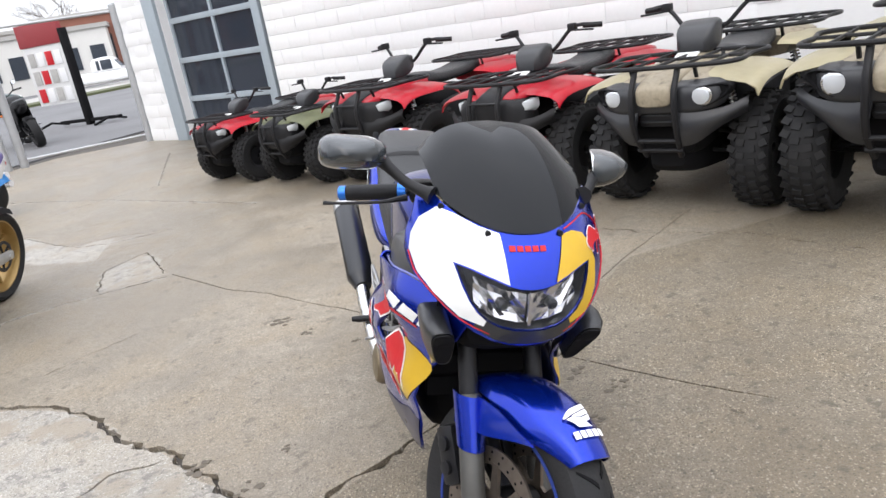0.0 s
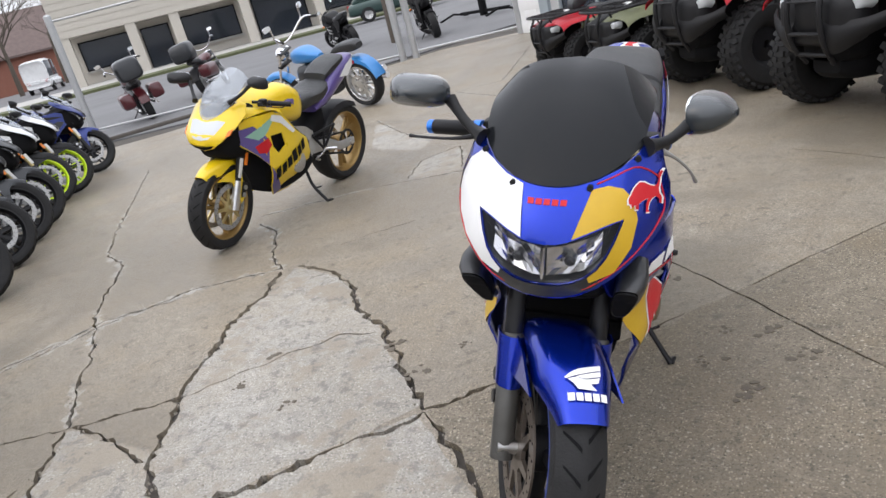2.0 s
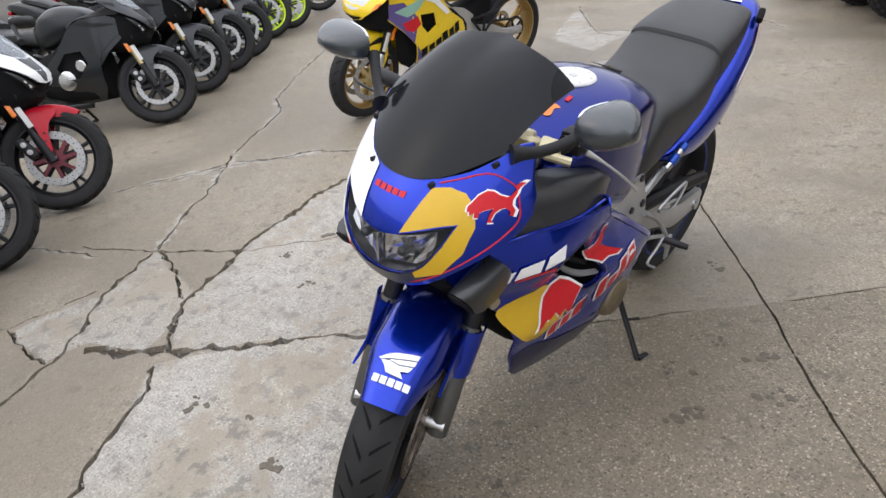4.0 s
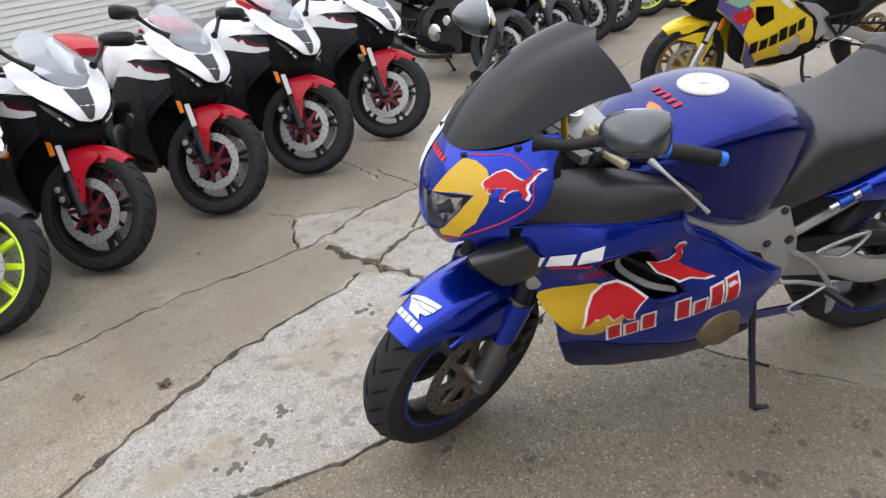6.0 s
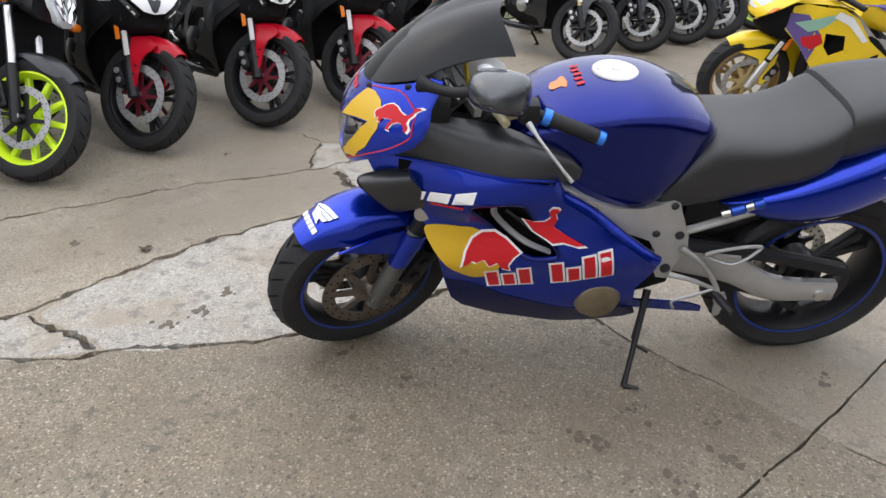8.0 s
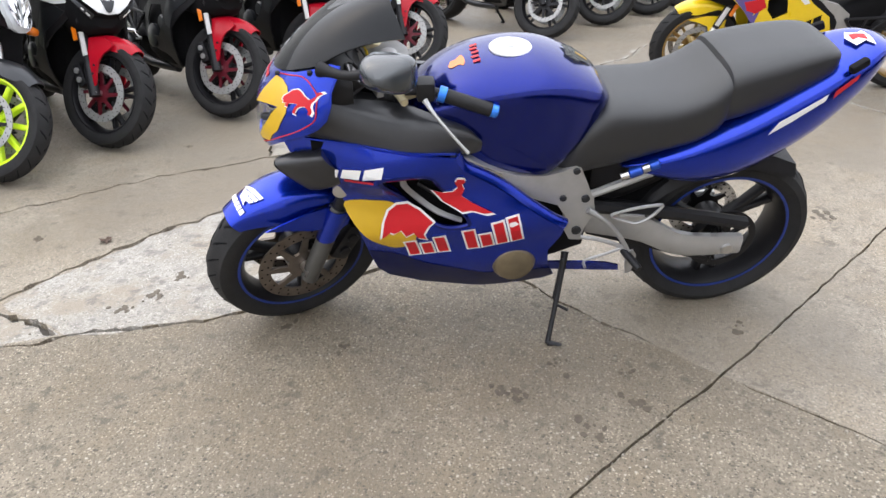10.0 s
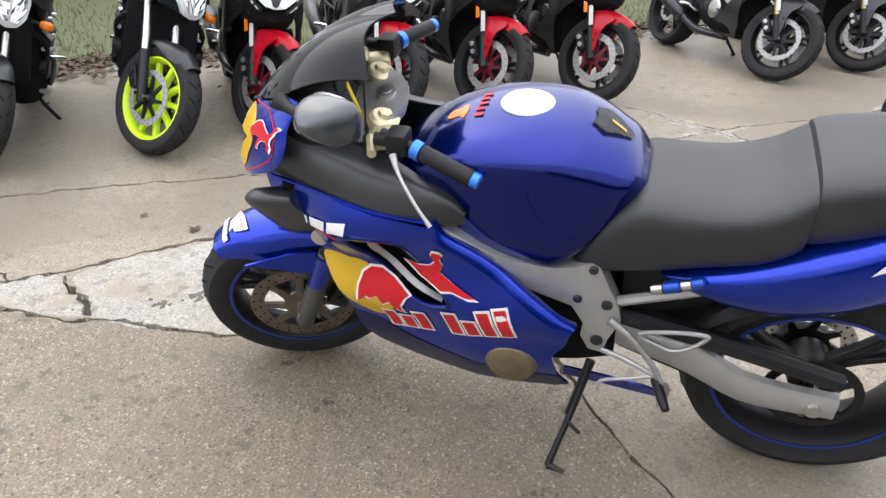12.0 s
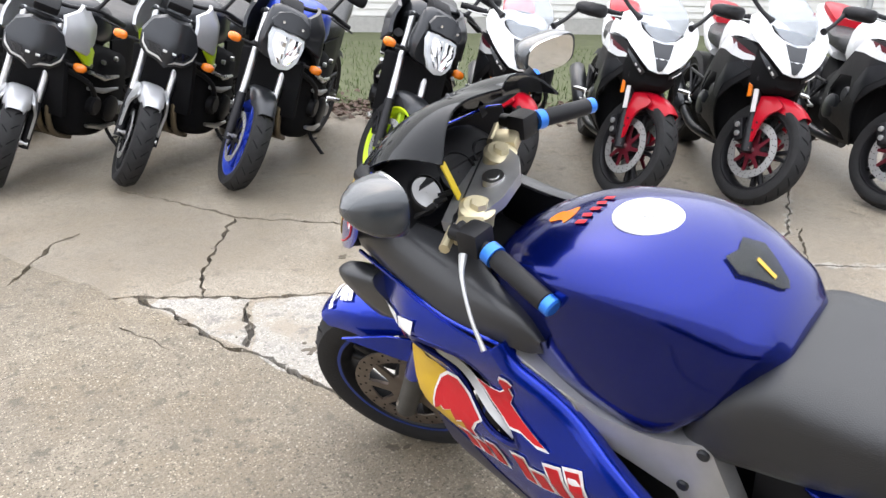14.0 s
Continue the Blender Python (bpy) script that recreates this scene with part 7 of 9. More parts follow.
# white tail flash and the side letters belong to the yellow bike alone
for s in (1, -1):
    bm = bmesh.new()
    skin(bm, [(0.05, 0.86), (-0.08, 0.93), (-0.27, 0.965), (-0.22, 0.90), (-0.08, 0.84)], lambda a, b: (a, s * float(np.interp(a, [-0.29, -0.22, -0.1, 0.08], [0.035, 0.075, 0.11, 0.135])), b), (), 0.04, 0.002, (0, -s, 0))
    part("tail_panel", bm, WHITE, suz, "white tail panel", 30)
    bm = bmesh.new()
    skin(bm, [(0.96, 0.86), (0.84, 0.94), (0.66, 0.93), (0.58, 0.84), (0.66, 0.80), (0.80, 0.86)], lambda a, b: (a, s * (0.186 - 0.9 * max(0, b - 0.86) - 0.22 * abs(a - 0.76)), b), (), 0.04, 0.002, (0, -s, 0))
    part("tank_panel", bm, PURPLE, suz, "violet flash on the tank", 30)


SILVERP = mat("silver_paint", (0.50, 0.51, 0.53), 0.35, 0.4, 0.5, 0.05)


def naked_bike(label, rim, fender, lamp, tank, group="", accent=None, steer=33):
    root = thing("naked_motorcycle", label, "motorcycle", group)
    S = steering((1.10, 0, 0.98), steer)
    I = Matrix.Identity(4)
    XF = 1.40
    wheel(root, "front_wheel", XF, 0.30, 0.12, rim, 10, S, 0.15, DISC, SATIN, (1, -1), None, 48, 22)
    wheel(root, "rear_wheel", 0, 0.318, 0.18, SATIN, 10, I, 0.11, STEEL, SATIN, (-1,), None, 40, 0)
    fork(root, XF, 0.30, S, 0.98, SATIN, STEEL, upside=False)
    front_fender(root, XF, 0.30, S, fender, 0.072, 58 if fender == SILVERP else 52, 122, skirt=False, label="front mudguard over the tyre", guard=fender == SILVERP)
    chain_and_arm(root, 0.318, (0.50, 0.42), SATIN, I)
    if lamp == "clear":
        bm = bmesh.new()
        loft(bm, [(1.15, 0.86, 1.04, 0.08), (1.21, 0.79, 1.065, 0.120), (1.27, 0.765, 1.035, 0.128), (1.31, 0.775, 0.97, 0.112)], 0.6, 0.55, 0.45, 20)
        shell = part("headlamp_shell", turned(bm, S), GUN, root, "grey headlamp shell")
        face = lambda d: (lambda y, z: (1.425 + d - 1.6 * y * y - 0.50 * max(0, z - 0.80) - 0.30 * max(0, 0.80 - z), y, z))
        edge = both([(0, 0.762), (0.045, 0.775), (0.085, 0.830), (0.102, 0.905), (0.092, 0.945), (0.040, 0.955), (0, 0.950)])
        bm = bmesh.new()
        skin(bm, edge, face(0.0), (), 0.02, 0.03, (-1, 0, 0))
        part("headlamp", turned(bm, S), LAMP, shell, "clear pointed headlamp lens")
        for s in (1, -1):
            bm = bmesh.new()
            grid = []
            for i in range(6):
                z = 0.797 + 0.138 * i / 5
                wide = float(np.interp(z, [0.797, 0.83, 0.88, 0.935], [0.030, 0.056, 0.080, 0.076]))
                grid.append([bm.verts.new(face(0.002 + 0.012 * random.random())(s * (0.006 + (wide - 0.006) * k / 4), z)) for k in range(5)])
            for r1, r2 in zip(grid, grid[1:]):
                for k in range(4):
                    bm.faces.new((r1[k], r1[k + 1], r2[k + 1], r2[k]))
            thicken(bm, 0.001)
            part("reflector", turned(bm, S), CHROME, shell, "bright faceted reflector", 0)
        bm = bmesh.new()
        skin(bm, both([(0, 0.962), (0.040, 0.966), (0.095, 0.962), (0.112, 0.985), (0.085, 1.03), (0.03, 1.055), (0, 1.055)]), face(0.012), (), 0.02, 0.020, (-1, 0, 0))
        part("fly_screen", turned(bm, S), GUN, shell, "matt grey fly screen")
        for s in (1, -1):
            bm = bmesh.new()
            tube(bm, [face(0.028)(s * 0.055, 1.0), face(0.034)(s * 0.055, 1.0)], 0.008, 8)
            part("screw", turned(bm, S), CHROME, shell)
    else:
        bm = bmesh.new()
        fx = lambda d: (lambda y, z: (1.42 + d - 0.45 * abs(y) - 1.2 * y * y - 0.55 * max(0, z - 0.86) - 0.5 * max(0, 0.8 - z), y, z))
        skin(bm, both([(0, 0.745), (0.05, 0.77), (0.10, 0.765), (0.145, 0.80), (0.155, 0.88), (0.12, 0.96), (0.06, 1.0), (0, 1.0)]), fx(0), (), 0.03, 0.06, (-1, 0, 0))
        shell = part("headlamp_cowl", turned(bm, S), GUN, root, "dark grey angular lamp cowl")
        for s in (1, -1):
            bm = bmesh.new()
            skin(bm, [(s * 0.015, 0.775), (s * 0.05, 0.787), (s * 0.10, 0.787), (s * 0.142, 0.825), (s * 0.147, 0.875), (s * 0.132, 0.83), (s * 0.098, 0.80), (s * 0.045, 0.80)], fx(0.004), (), 0.02, 0.004, (-1, 0, 0))
            part("light_strip", turned(bm, S), PLATE, shell, "pale light strip")
            bm = bmesh.new()
            skin(bm, [(s * 0.03, 0.81), (s * 0.09, 0.815), (s * 0.12, 0.85), (s * 0.06, 0.86)], fx(0.003), (), 0.03, 0.003, (-1, 0, 0))
            part("headlamp", turned(bm, S), SMOKE, shell, "dark lamp lens")
            bm = bmesh.new()
            box(bm, Vector(fx(0.006)(s * 0.025, 0.845)), (0.012, 0.022, 0.012), 0.003)
            part("lamp_chip", turned(bm, S), PLATE, shell, "small bright lamp chip")
    bm = bmesh.new()
    tube(bm, spline([(1.0, -0.40, 1.06), (1.06, -0.25, 1.10), (1.09, -0.10, 1.07), (1.09, 0.10, 1.07), (1.06, 0.25, 1.10), (1.0, 0.40, 1.06)], 24), 0.012, 10)
    bar = part("handlebar", turned(bm, S), SATIN, root, "wide black handlebar")
    bm = bmesh.new()
    box(bm, (1.16, 0, 1.06), (0.09, 0.13, 0.06), 0.015, Matrix.Rotation(radians(30), 4, "Y"))
    part("instrument", turned(bm, S), BLACK, bar, "black instrument box")
    for s in (1, -1):
        bm = bmesh.new()
        tube(bm, [(1.035, s * 0.29, 1.087), (1.0, s * 0.41, 1.057)], 0.018, 12)
        part("grip", turned(bm, S), BLACK, bar, "rubber grip")
        bm = bmesh.new()
        tube(bm, spline([(1.08, s * 0.26, 1.08), (1.10, s * 0.32, 1.07), (1.06, s * 0.42, 1.05)], 8), 0.006, 6)
        part("clutch_lever" if s > 0 else "brake_lever", turned(bm, S), SATIN, bar)
        mirror(root, (1.06, s * 0.24, 1.10), (1.02, s * 0.36, 1.24), BLACK, BLACK, (0.05, 0.15, 0.09), S)
        bm = bmesh.new()
        tube(bm, [(1.26, s * 0.10, 0.80), (1.26, s * 0.22, 0.80)], 0.009, 8)
        stalk = part("indicator_stalk", turned(bm, S), BLACK, root, "black indicator stalk")
        bm = bmesh.new()
        loft(bm, [(1.235, 0.785, 0.815, 0.02), (1.26, 0.775, 0.825, 0.038), (1.285, 0.78, 0.82, 0.03), (1.295, 0.79, 0.81, 0.015)], 0.5, 0.8, 0.8, 14)
        bmesh.ops.translate(bm, vec=(0, s * 0.245, 0), verts=bm.verts)
        part("indicator_lens", turned(bm, S), ORANGE, stalk, "amber indicator lens")
        bm = bmesh.new()
        skin(bm, [(1.16, 1.02), (0.98, 1.065), (0.80, 0.99), (0.90, 0.84), (1.06, 0.80), (1.22, 0.88)], lambda a, b: (a, s * (0.245 - 0.35 * abs(a - 1.05) - 0.5 * max(0, b - 0.95)), b), (), 0.04, 0.02, (0, -s, 0))
        part("tank_shroud", bm, tank if accent is None else accent, root, "angular tank shroud")
        bm = bmesh.new()
        skin(bm, [(1.10, 0.82), (0.98, 0.84), (0.86, 0.76), (0.94, 0.70), (1.04, 0.74)], lambda a, b: (a, s * (0.235 - 0.35 * abs(a - 1.02)), b), (), 0.04, 0.02, (0, -s, 0))
        part("side_scoop", bm, LIME if tank == GUN and accent == SILVERP else GUN, root, "small side scoop")
        bm = bmesh.new()
        skin(bm, [(0.62, 0.80), (0.30, 0.82), (0.12, 0.84), (0.18, 0.70), (0.36, 0.52), (0.60, 0.56)], lambda a, b: (a, s * (0.165 - 0.1 * abs(a - 0.4)), b), (), 0.04, 0.02, (0, -s, 0))
        part("side_cover", bm, BLACK, root, "black side cover")
        bm = bmesh.new()
        tube(bm, [(1.02, s * 0.15, 0.86), (0.80, s * 0.17, 0.66), (0.52, s * 0.12, 0.48)], [0.03, 0.032, 0.04], 8)
        part("frame_spar", bm, SATIN, root, "frame spar")
    bm = bmesh.new()
    loft(bm, [(1.06, 0.83, 0.92, 0.07), (0.98, 0.80, 1.03, 0.15), (0.84, 0.78, 1.075, 0.19), (0.68, 0.76, 1.03, 0.17), (0.56, 0.75, 0.92, 0.10)], 0.6, 0.65, 0.7, 18)
    part("fuel_tank", bm, tank, root, "rounded fuel tank")
    bm = bmesh.new()
    loft(bm, [(0.64, 0.76, 0.90, 0.10), (0.50, 0.77, 0.93, 0.15), (0.30, 0.78, 0.93, 0.17), (0.10, 0.83, 1.0, 0.14), (-0.10, 0.88, 1.02, 0.11), (-0.20, 0.92, 1.0, 0.06)], 0.6, 0.6, 0.6, 16)
    part("seat", bm, VINYL, root, "black stepped seat")
    bm = bmesh.new()
    loft(bm, [(0.30, 0.70, 0.80, 0.10), (0.05, 0.76, 0.88, 0.09), (-0.18, 0.86, 0.92, 0.05)], 0.5, 0.6, 0.6, 12)
    part("tail_fairing", bm, BLACK, root, "black tail")
    bm = bmesh.new()
    loft(bm, [(1.10, 0.34, 0.68, 0.12), (1.02, 0.26, 0.78, 0.19), (0.85, 0.22, 0.82, 0.215), (0.66, 0.23, 0.76, 0.21), (0.46, 0.30, 0.70, 0.16), (0.34, 0.40, 0.62, 0.10)], 0.5, 0.3, 0.3, 16)
    part("engine", bm, DARK, root, "dark engine block")
    for s in (1, -1):
        for x, z, r in ((0.74, 0.40, 0.085), (0.92, 0.46, 0.06), (0.62, 0.38, 0.045)):
            bm = bmesh.new()
            tube(bm, [(x, s * 0.19, z), (x, s * 0.235, z), (x, s * 0.245, z)], [r, r, r * 0.8], 18)
            part("engine_cover", bm, SATIN if r > 0.05 else GUNM, root, "round engine cover")
        bm = bmesh.new()
        tube(bm, spline([(1.14, s * 0.13, 0.72), (1.0, s * 0.225, 0.62), (0.90, s * 0.22, 0.50)], 8), 0.016, 8)
        part("coolant_hose", bm, BLACK, root, "black coolant hose")
        for z0, z1, mt in ((0.68, 0.62, STEEL), (0.58, 0.54, GUNM), (0.34, 0.30, STEEL)):
            bm = bmesh.new()
            tube(bm, [(0.98, s * 0.215, z0), (0.84, s * 0.228, z1), (0.66, s * 0.222, z1 - 0.02)], [0.012, 0.018, 0.009], 8)
            part("engine_fitting", bm, mt, root, "metal engine fitting")
        for x in (0.98, 0.84, 0.70):
            bm = bmesh.new()
            tube(bm, [(x, s * 0.21, 0.72), (x, s * 0.232, 0.72)], 0.014, 6)
            part("bolt", bm, STEEL, root)
    bm = bmesh.new()
    box(bm, (1.16, 0, 0.60), (0.05, 0.37, 0.34), 0.008)
    part("radiator", bm, DARK, root, "black radiator")
    for k in (-0.09, -0.03, 0.03, 0.09):
        bm = bmesh.new()
        tube(bm, spline([(1.06, k, 0.60), (1.17, k, 0.48), (1.12, k, 0.30), (0.90, k * 0.7, 0.20)], 12), 0.018, 10)
        part("exhaust_pipe", bm, BRONZE, root, "bronze-tinted exhaust pipe")
    pegs_and_stand(root, 0.42, 0.40, 0.19, 0.62, (0.62, 0.285, 0.065), SATIN)
    return root


n1 = naked_bike("dark grey naked motorcycle with silver mudguard, parked in a row", SATIN, SILVERP, "strips", GUN, GROUP, SILVERP)
n1.matrix_basis = rider_place(0.075, -1.395, 46, 15)
copy_thing(n1, rider_place(0.645, -1.725, 46, 15))
copy_thing(n1, rider_place(1.215, -2.065, 46, 15))
naked_bike("dark grey naked motorcycle with blue wheels, parked in a row", RIMBLUE, GUN, "clear", RIMBLUE, GROUP, GUN).matrix_basis = rider_place(-0.375, -1.015, 46, 15)
naked_bike("dark grey naked motorcycle with fluorescent lime wheels, parked in a row", LIME, GUN, "clear", GUN, GROUP, GUN, 36).matrix_basis = rider_place(-0.94, -0.45, 50, 14)


def atv(label, paint, hood, small=1.0, group="quad bikes parked along the garage wall", lamps="slant"):
    """A quad bike: x ahead, front axle above the origin."""
    root = thing("quad_bike", label, "quad bike", group)
    R, T, WB = 0.315, 0.415, 1.25
    eyes = lamps == "round"
    for x, r, w in ((0, R, 0.20), (-WB, R, 0.26)):
        for s in (1, -1):
            bm = bmesh.new()
            h = w / 2
            prof = [(0.16, -h * 0.8), (0.21, -h), (0.27, -h), (r - 0.02, -h * 0.8), (r, -h * 0.35), (r, h * 0.35), (r - 0.02, h * 0.8), (0.27, h), (0.21, h), (0.16, h * 0.8)]
            lathe(bm, prof, 40, (x, s * T, R))
            tyre = part("wheel", bm, RUBBER, root, "chunky knobbly tyre")
            bm = bmesh.new()
            for k in range(30):
                a = 2 * math.pi * k / 30
                for j, yy in enumerate((-0.78, -0.28, 0.28, 0.78)):
                    b = a + (0.105 if j % 2 else 0)
                    lift = -0.002 if 0 < j < 3 else -0.016
                    box(bm, (x + (r + lift) * math.cos(b), s * T + yy * h, R + (r + lift) * math.sin(b)), (0.022, h * 0.40, 0.034), 0, Matrix.Rotation(-b, 4, "Y") @ Matrix.Rotation(0.3 * (j - 1.5), 4, "X"))
            tagged(part("tread_block", bm, RUBBER, tyre, "raised tread blocks", 0), kind="stuff")
            bm = bmesh.new()
            lathe(bm, [(0.165, s * h * 0.75), (0.15, s * h * 0.7), (0.12, s * h * 0.35), (0.03, s * h * 0.45), (0.03, s * h * 0.1), (0.165, -s * h * 0.5)], 28, (x, s * T, R))
            part("rim", bm, SATIN, tyre, "black steel rim")
        bm = bmesh.new()
        tube(bm, [(x, -T, R), (x, T, R)], 0.025, 8)
        for s in (1, -1):
            for dx in (-0.12, 0.12):
                tube(bm, [(x + dx, s * 0.12, R + 0.02), (x, s * (T - 0.08), R - 0.02)], 0.014, 6)
                tube(bm, [(x + dx, s * 0.12, R + 0.14), (x, s * (T - 0.08), R + 0.08)], 0.012, 6)
        part("suspension", bm, SATIN, root, "suspension arms")
        for s in (1, -1):
            bm = bmesh.new()
            a, b = Vector((x - 0.03, s * (T - 0.13), R)), Vector((x - 0.08, s * 0.17, R + 0.42))
            for k in range(15):
                p = a + (b - a) * (0.15 + 0.05 * k)
                tube(bm, [p, p + (b - a).normalized() * 0.012], 0.032, 10)
            tube(bm, [a, b], 0.014, 8)
            part("shock_absorber", bm, STEEL, root, "coil shock absorber")
    # bodywork
    # near black, since it also stands in for the deep shadow underneath
    bm = bmesh.new()
    loft(bm, [(0.34, 0.29, 0.38, 0.10), (0.22, 0.23, 0.40, 0.14), (-0.3, 0.20, 0.50, 0.24), (-1.0, 0.20, 0.50, 0.26), (-1.5, 0.30, 0.50, 0.18)], 0.5, 0.4, 0.4, 14)
    part("skid_plate", bm, DARK, root, "black skid plate and foot wells, with the shade below painted in")
    bm = bmesh.new()
    loft(bm, [(0.34, 0.36, 0.58, 0.17), (0.22, 0.34, 0.66, 0.20), (0.0, 0.36, 0.70, 0.20), (-0.4, 0.34, 0.70, 0.20), (-0.9, 0.36, 0.66, 0.20), (-1.45, 0.42, 0.60, 0.18)], 0.5, 0.5, 0.5, 14)
    part("chassis", bm, DARK, root, "dark chassis and engine")
    bm = bmesh.new()
    loft(bm, [(0.40, 0.73, 0.765, 0.18), (0.33, 0.73, 0.815, 0.25), (0.18, 0.74, 0.86, 0.27), (0.0, 0.75, 0.885, 0.25), (-0.20, 0.76, 0.90, 0.20), (-0.36, 0.76, 0.89, 0.15)], 0.45, 0.5, 0.5, 20)
    part("front_hood", bm, hood, root, "front hood")
    bm = bmesh.new()
    loft(bm, [(0.46, 0.62, 0.70, 0.17), (0.435, 0.60, 0.765, 0.28), (0.35, 0.60, 0.80, 0.35), (0.20, 0.64, 0.82, 0.33)] if eyes else [(0.455, 0.50, 0.68, 0.16), (0.43, 0.47, 0.745, 0.24), (0.35, 0.45, 0.77, 0.29), (0.24, 0.48, 0.77, 0.27)], 0.55, 0.45, 0.5, 20)
    part("front_mask", bm, GREY if eyes else BLACK, root, "front panel round the lamps")
    bm = bmesh.new()
    loft(bm, [(0.485, 0.655, 0.715, 0.08), (0.455, 0.650, 0.80, 0.105), (0.25, 0.70, 0.885, 0.115), (0.05, 0.72, 0.915, 0.12), (-0.15, 0.75, 0.93, 0.13)] if eyes else [(0.465, 0.56, 0.70, 0.085), (0.43, 0.54, 0.80, 0.105), (0.25, 0.60, 0.885, 0.115), (0.05, 0.70, 0.915, 0.12), (-0.15, 0.75, 0.93, 0.13)], 0.5, 0.5, 0.5, 16)
    part("centre_cowl", bm, hood if eyes else BLACK, root, "raised centre of the hood")
    for s in (1, -1):
        for x, y0, name, spans in ((0.0, 0.22, "front_mudguard", ((40, 150, paint, "flared painted mudguard"),)), (-WB, 0.20, "rear_mudguard", ((42, 135, paint, "flared painted mudguard"), (132, 165, BLACK, "black lower part of the mudguard")))):
            for a0, a1, m, text in spans:
                bm = bmesh.new()
                loops = []
                for k in range(11):
                    a = radians(a0 + (a1 - a0) * k / 10)
                    px, pz = x + 0.40 * math.copysign(abs(math.cos(a)) ** 0.65, math.cos(a)), R + 0.14 + 0.335 * math.sin(a) ** 0.55
                    out = 0.055 + 0.02 * math.sin(a)
                    loops.append([(px, s * y0, pz + 0.07), (px, s * (y0 + 0.11), pz + 0.055), (px, s * (T + 0.02), pz + 0.02), (px, s * (T + out), pz - 0.015), (px, s * (T + out + 0.015), pz - 0.055)])
                grid = [[bm.verts.new(p) for p in l] for l in loops]
                for r1, r2 in zip(grid, grid[1:]):
                    for q in range(4):
                        bm.faces.new((r1[q], r1[q + 1], r2[q + 1], r2[q]))
                thicken(bm, 0.008)
                part(name, bm, m, root, text)
        # black front cowl below the lamp, sweeping out to the wheel
        bm = bmesh.new()
        sheet(bm, [(0.455, s * 0.10, 0.62), (0.43, s * 0.22, 0.61), (0.36, s * 0.34, 0.62), (0.28, s * 0.43, 0.66)], [(0.43, s * 0.10, 0.42), (0.42, s * 0.20, 0.44), (0.35, s * 0.32, 0.52), (0.27, s * 0.42, 0.57)], 5, (0.03, s * 0.01, 0), 12)
        thicken(bm, 0.012)
        part("lower_cowl", bm, GREY if eyes else BLACK, root, "black lower cowl")
        bm = bmesh.new()
        loft(bm, [(-0.30, 0.36, 0.50, 0.02), (-0.45, 0.30, 0.60, 0.05), (-0.75, 0.28, 0.62, 0.05), (-0.95, 0.34, 0.60, 0.03)], 0.5, 0.5, 0.5, 10)
        bmesh.ops.translate(bm, vec=(0, s * 0.24, 0), verts=bm.verts)
        part("side_cover", bm, BLACK, root, "black side cover and foot well")
        bm = bmesh.new()
        if lamps == "round":
            rings_of(bm, [[(x - 0.5 * max(0, k * 0.125 * math.cos(a)), s * (0.255 + k * 0.125 * math.cos(a)), 0.695 + k * 0.062 * math.sin(a) + 0.25 * k * 0.125 * math.cos(a)) for a in (2 * math.pi * j / 24 for j in range(24))] for x, k in ((0.36, 1.0), (0.440, 1.0), (0.446, 0.93), (0.430, 0.80))])
            bowl = part("lamp_bezel", bm, DARK, root, "black almond-shaped lamp recess")
            bm = bmesh.new()
            tube(bm, [(0.40, s * 0.245, 0.695), (0.440, s * 0.245, 0.694), (0.446, s * 0.245, 0.694)], [0.056, 0.056, 0.048], 20)
            part("lamp_ring", bm, STEEL, bowl, "bright lamp ring")
            bm = bmesh.new()
            tube(bm, [(0.440, s * 0.245, 0.694), (0.455, s * 0.245, 0.692), (0.462, s * 0.245, 0.692)], [0.049, 0.042, 0.020], 20)
            part("headlamp", bm, LAMP, bowl, "round bright headlamp")
        else:
            loft(bm, [(0.34, 0.60, 0.70, 0.09), (0.41, 0.615, 0.69, 0.075), (0.43, 0.625, 0.68, 0.05)], 0.5, 0.5, 0.5, 16)
            for v in bm.verts:
                v.co.z += s * v.co.y * 0.45 + 0.02
                v.co.y += s * 0.23
                v.co.x -= 0.3 * abs(v.co.y - s * 0.15)
            part("headlamp", bm, LAMP, root, "slanted bright headlamp")
        # racks
    for x0, x1, z in ((0.42, -0.12, 0.925), (-1.02, -1.62, 0.945)):
        w = 0.40
        rim = [(x0, -w * 0.85, z), (x0, w * 0.85, z), ((x0 + x1) / 2, w, z), (x1, w * 0.9, z), (x1, -w * 0.9, z), ((x0 + x1) / 2, -w, z)]
        rim = [tuple(p) for p in spline(rim, 36, True)]
        bm = bmesh.new()
        tube(bm, rim + rim[:1], 0.013, 8, False)
        rack = part("rack", bm, BLACK, root, "black tubular steel rack")
        bars_at = [((x0 - 0.01, -w * 0.7 + w * 0.35 * k, z), (x1 + 0.01, -w * 0.7 + w * 0.35 * k, z), 0.009) for k in range(5)] + [(((x0 + x1) / 2, -w, z), ((x0 + x1) / 2, w, z), 0.009)]
        for y in (-0.18, 0.18):
            bars_at += [((x0 - 0.06, y, z), (x0 - 0.1, y, z - 0.14), 0.011), ((x1 + 0.06, y, z), (x1 + 0.1, y, z - 0.12), 0.011)]
        for k, (p, q, r) in enumerate(bars_at):
            bm = bmesh.new()
            tube(bm, [p, q], r, 6)
            part("rack_bar" if k < 6 else "rack_leg", bm, BLACK, rack)
    bm = bmesh.new()
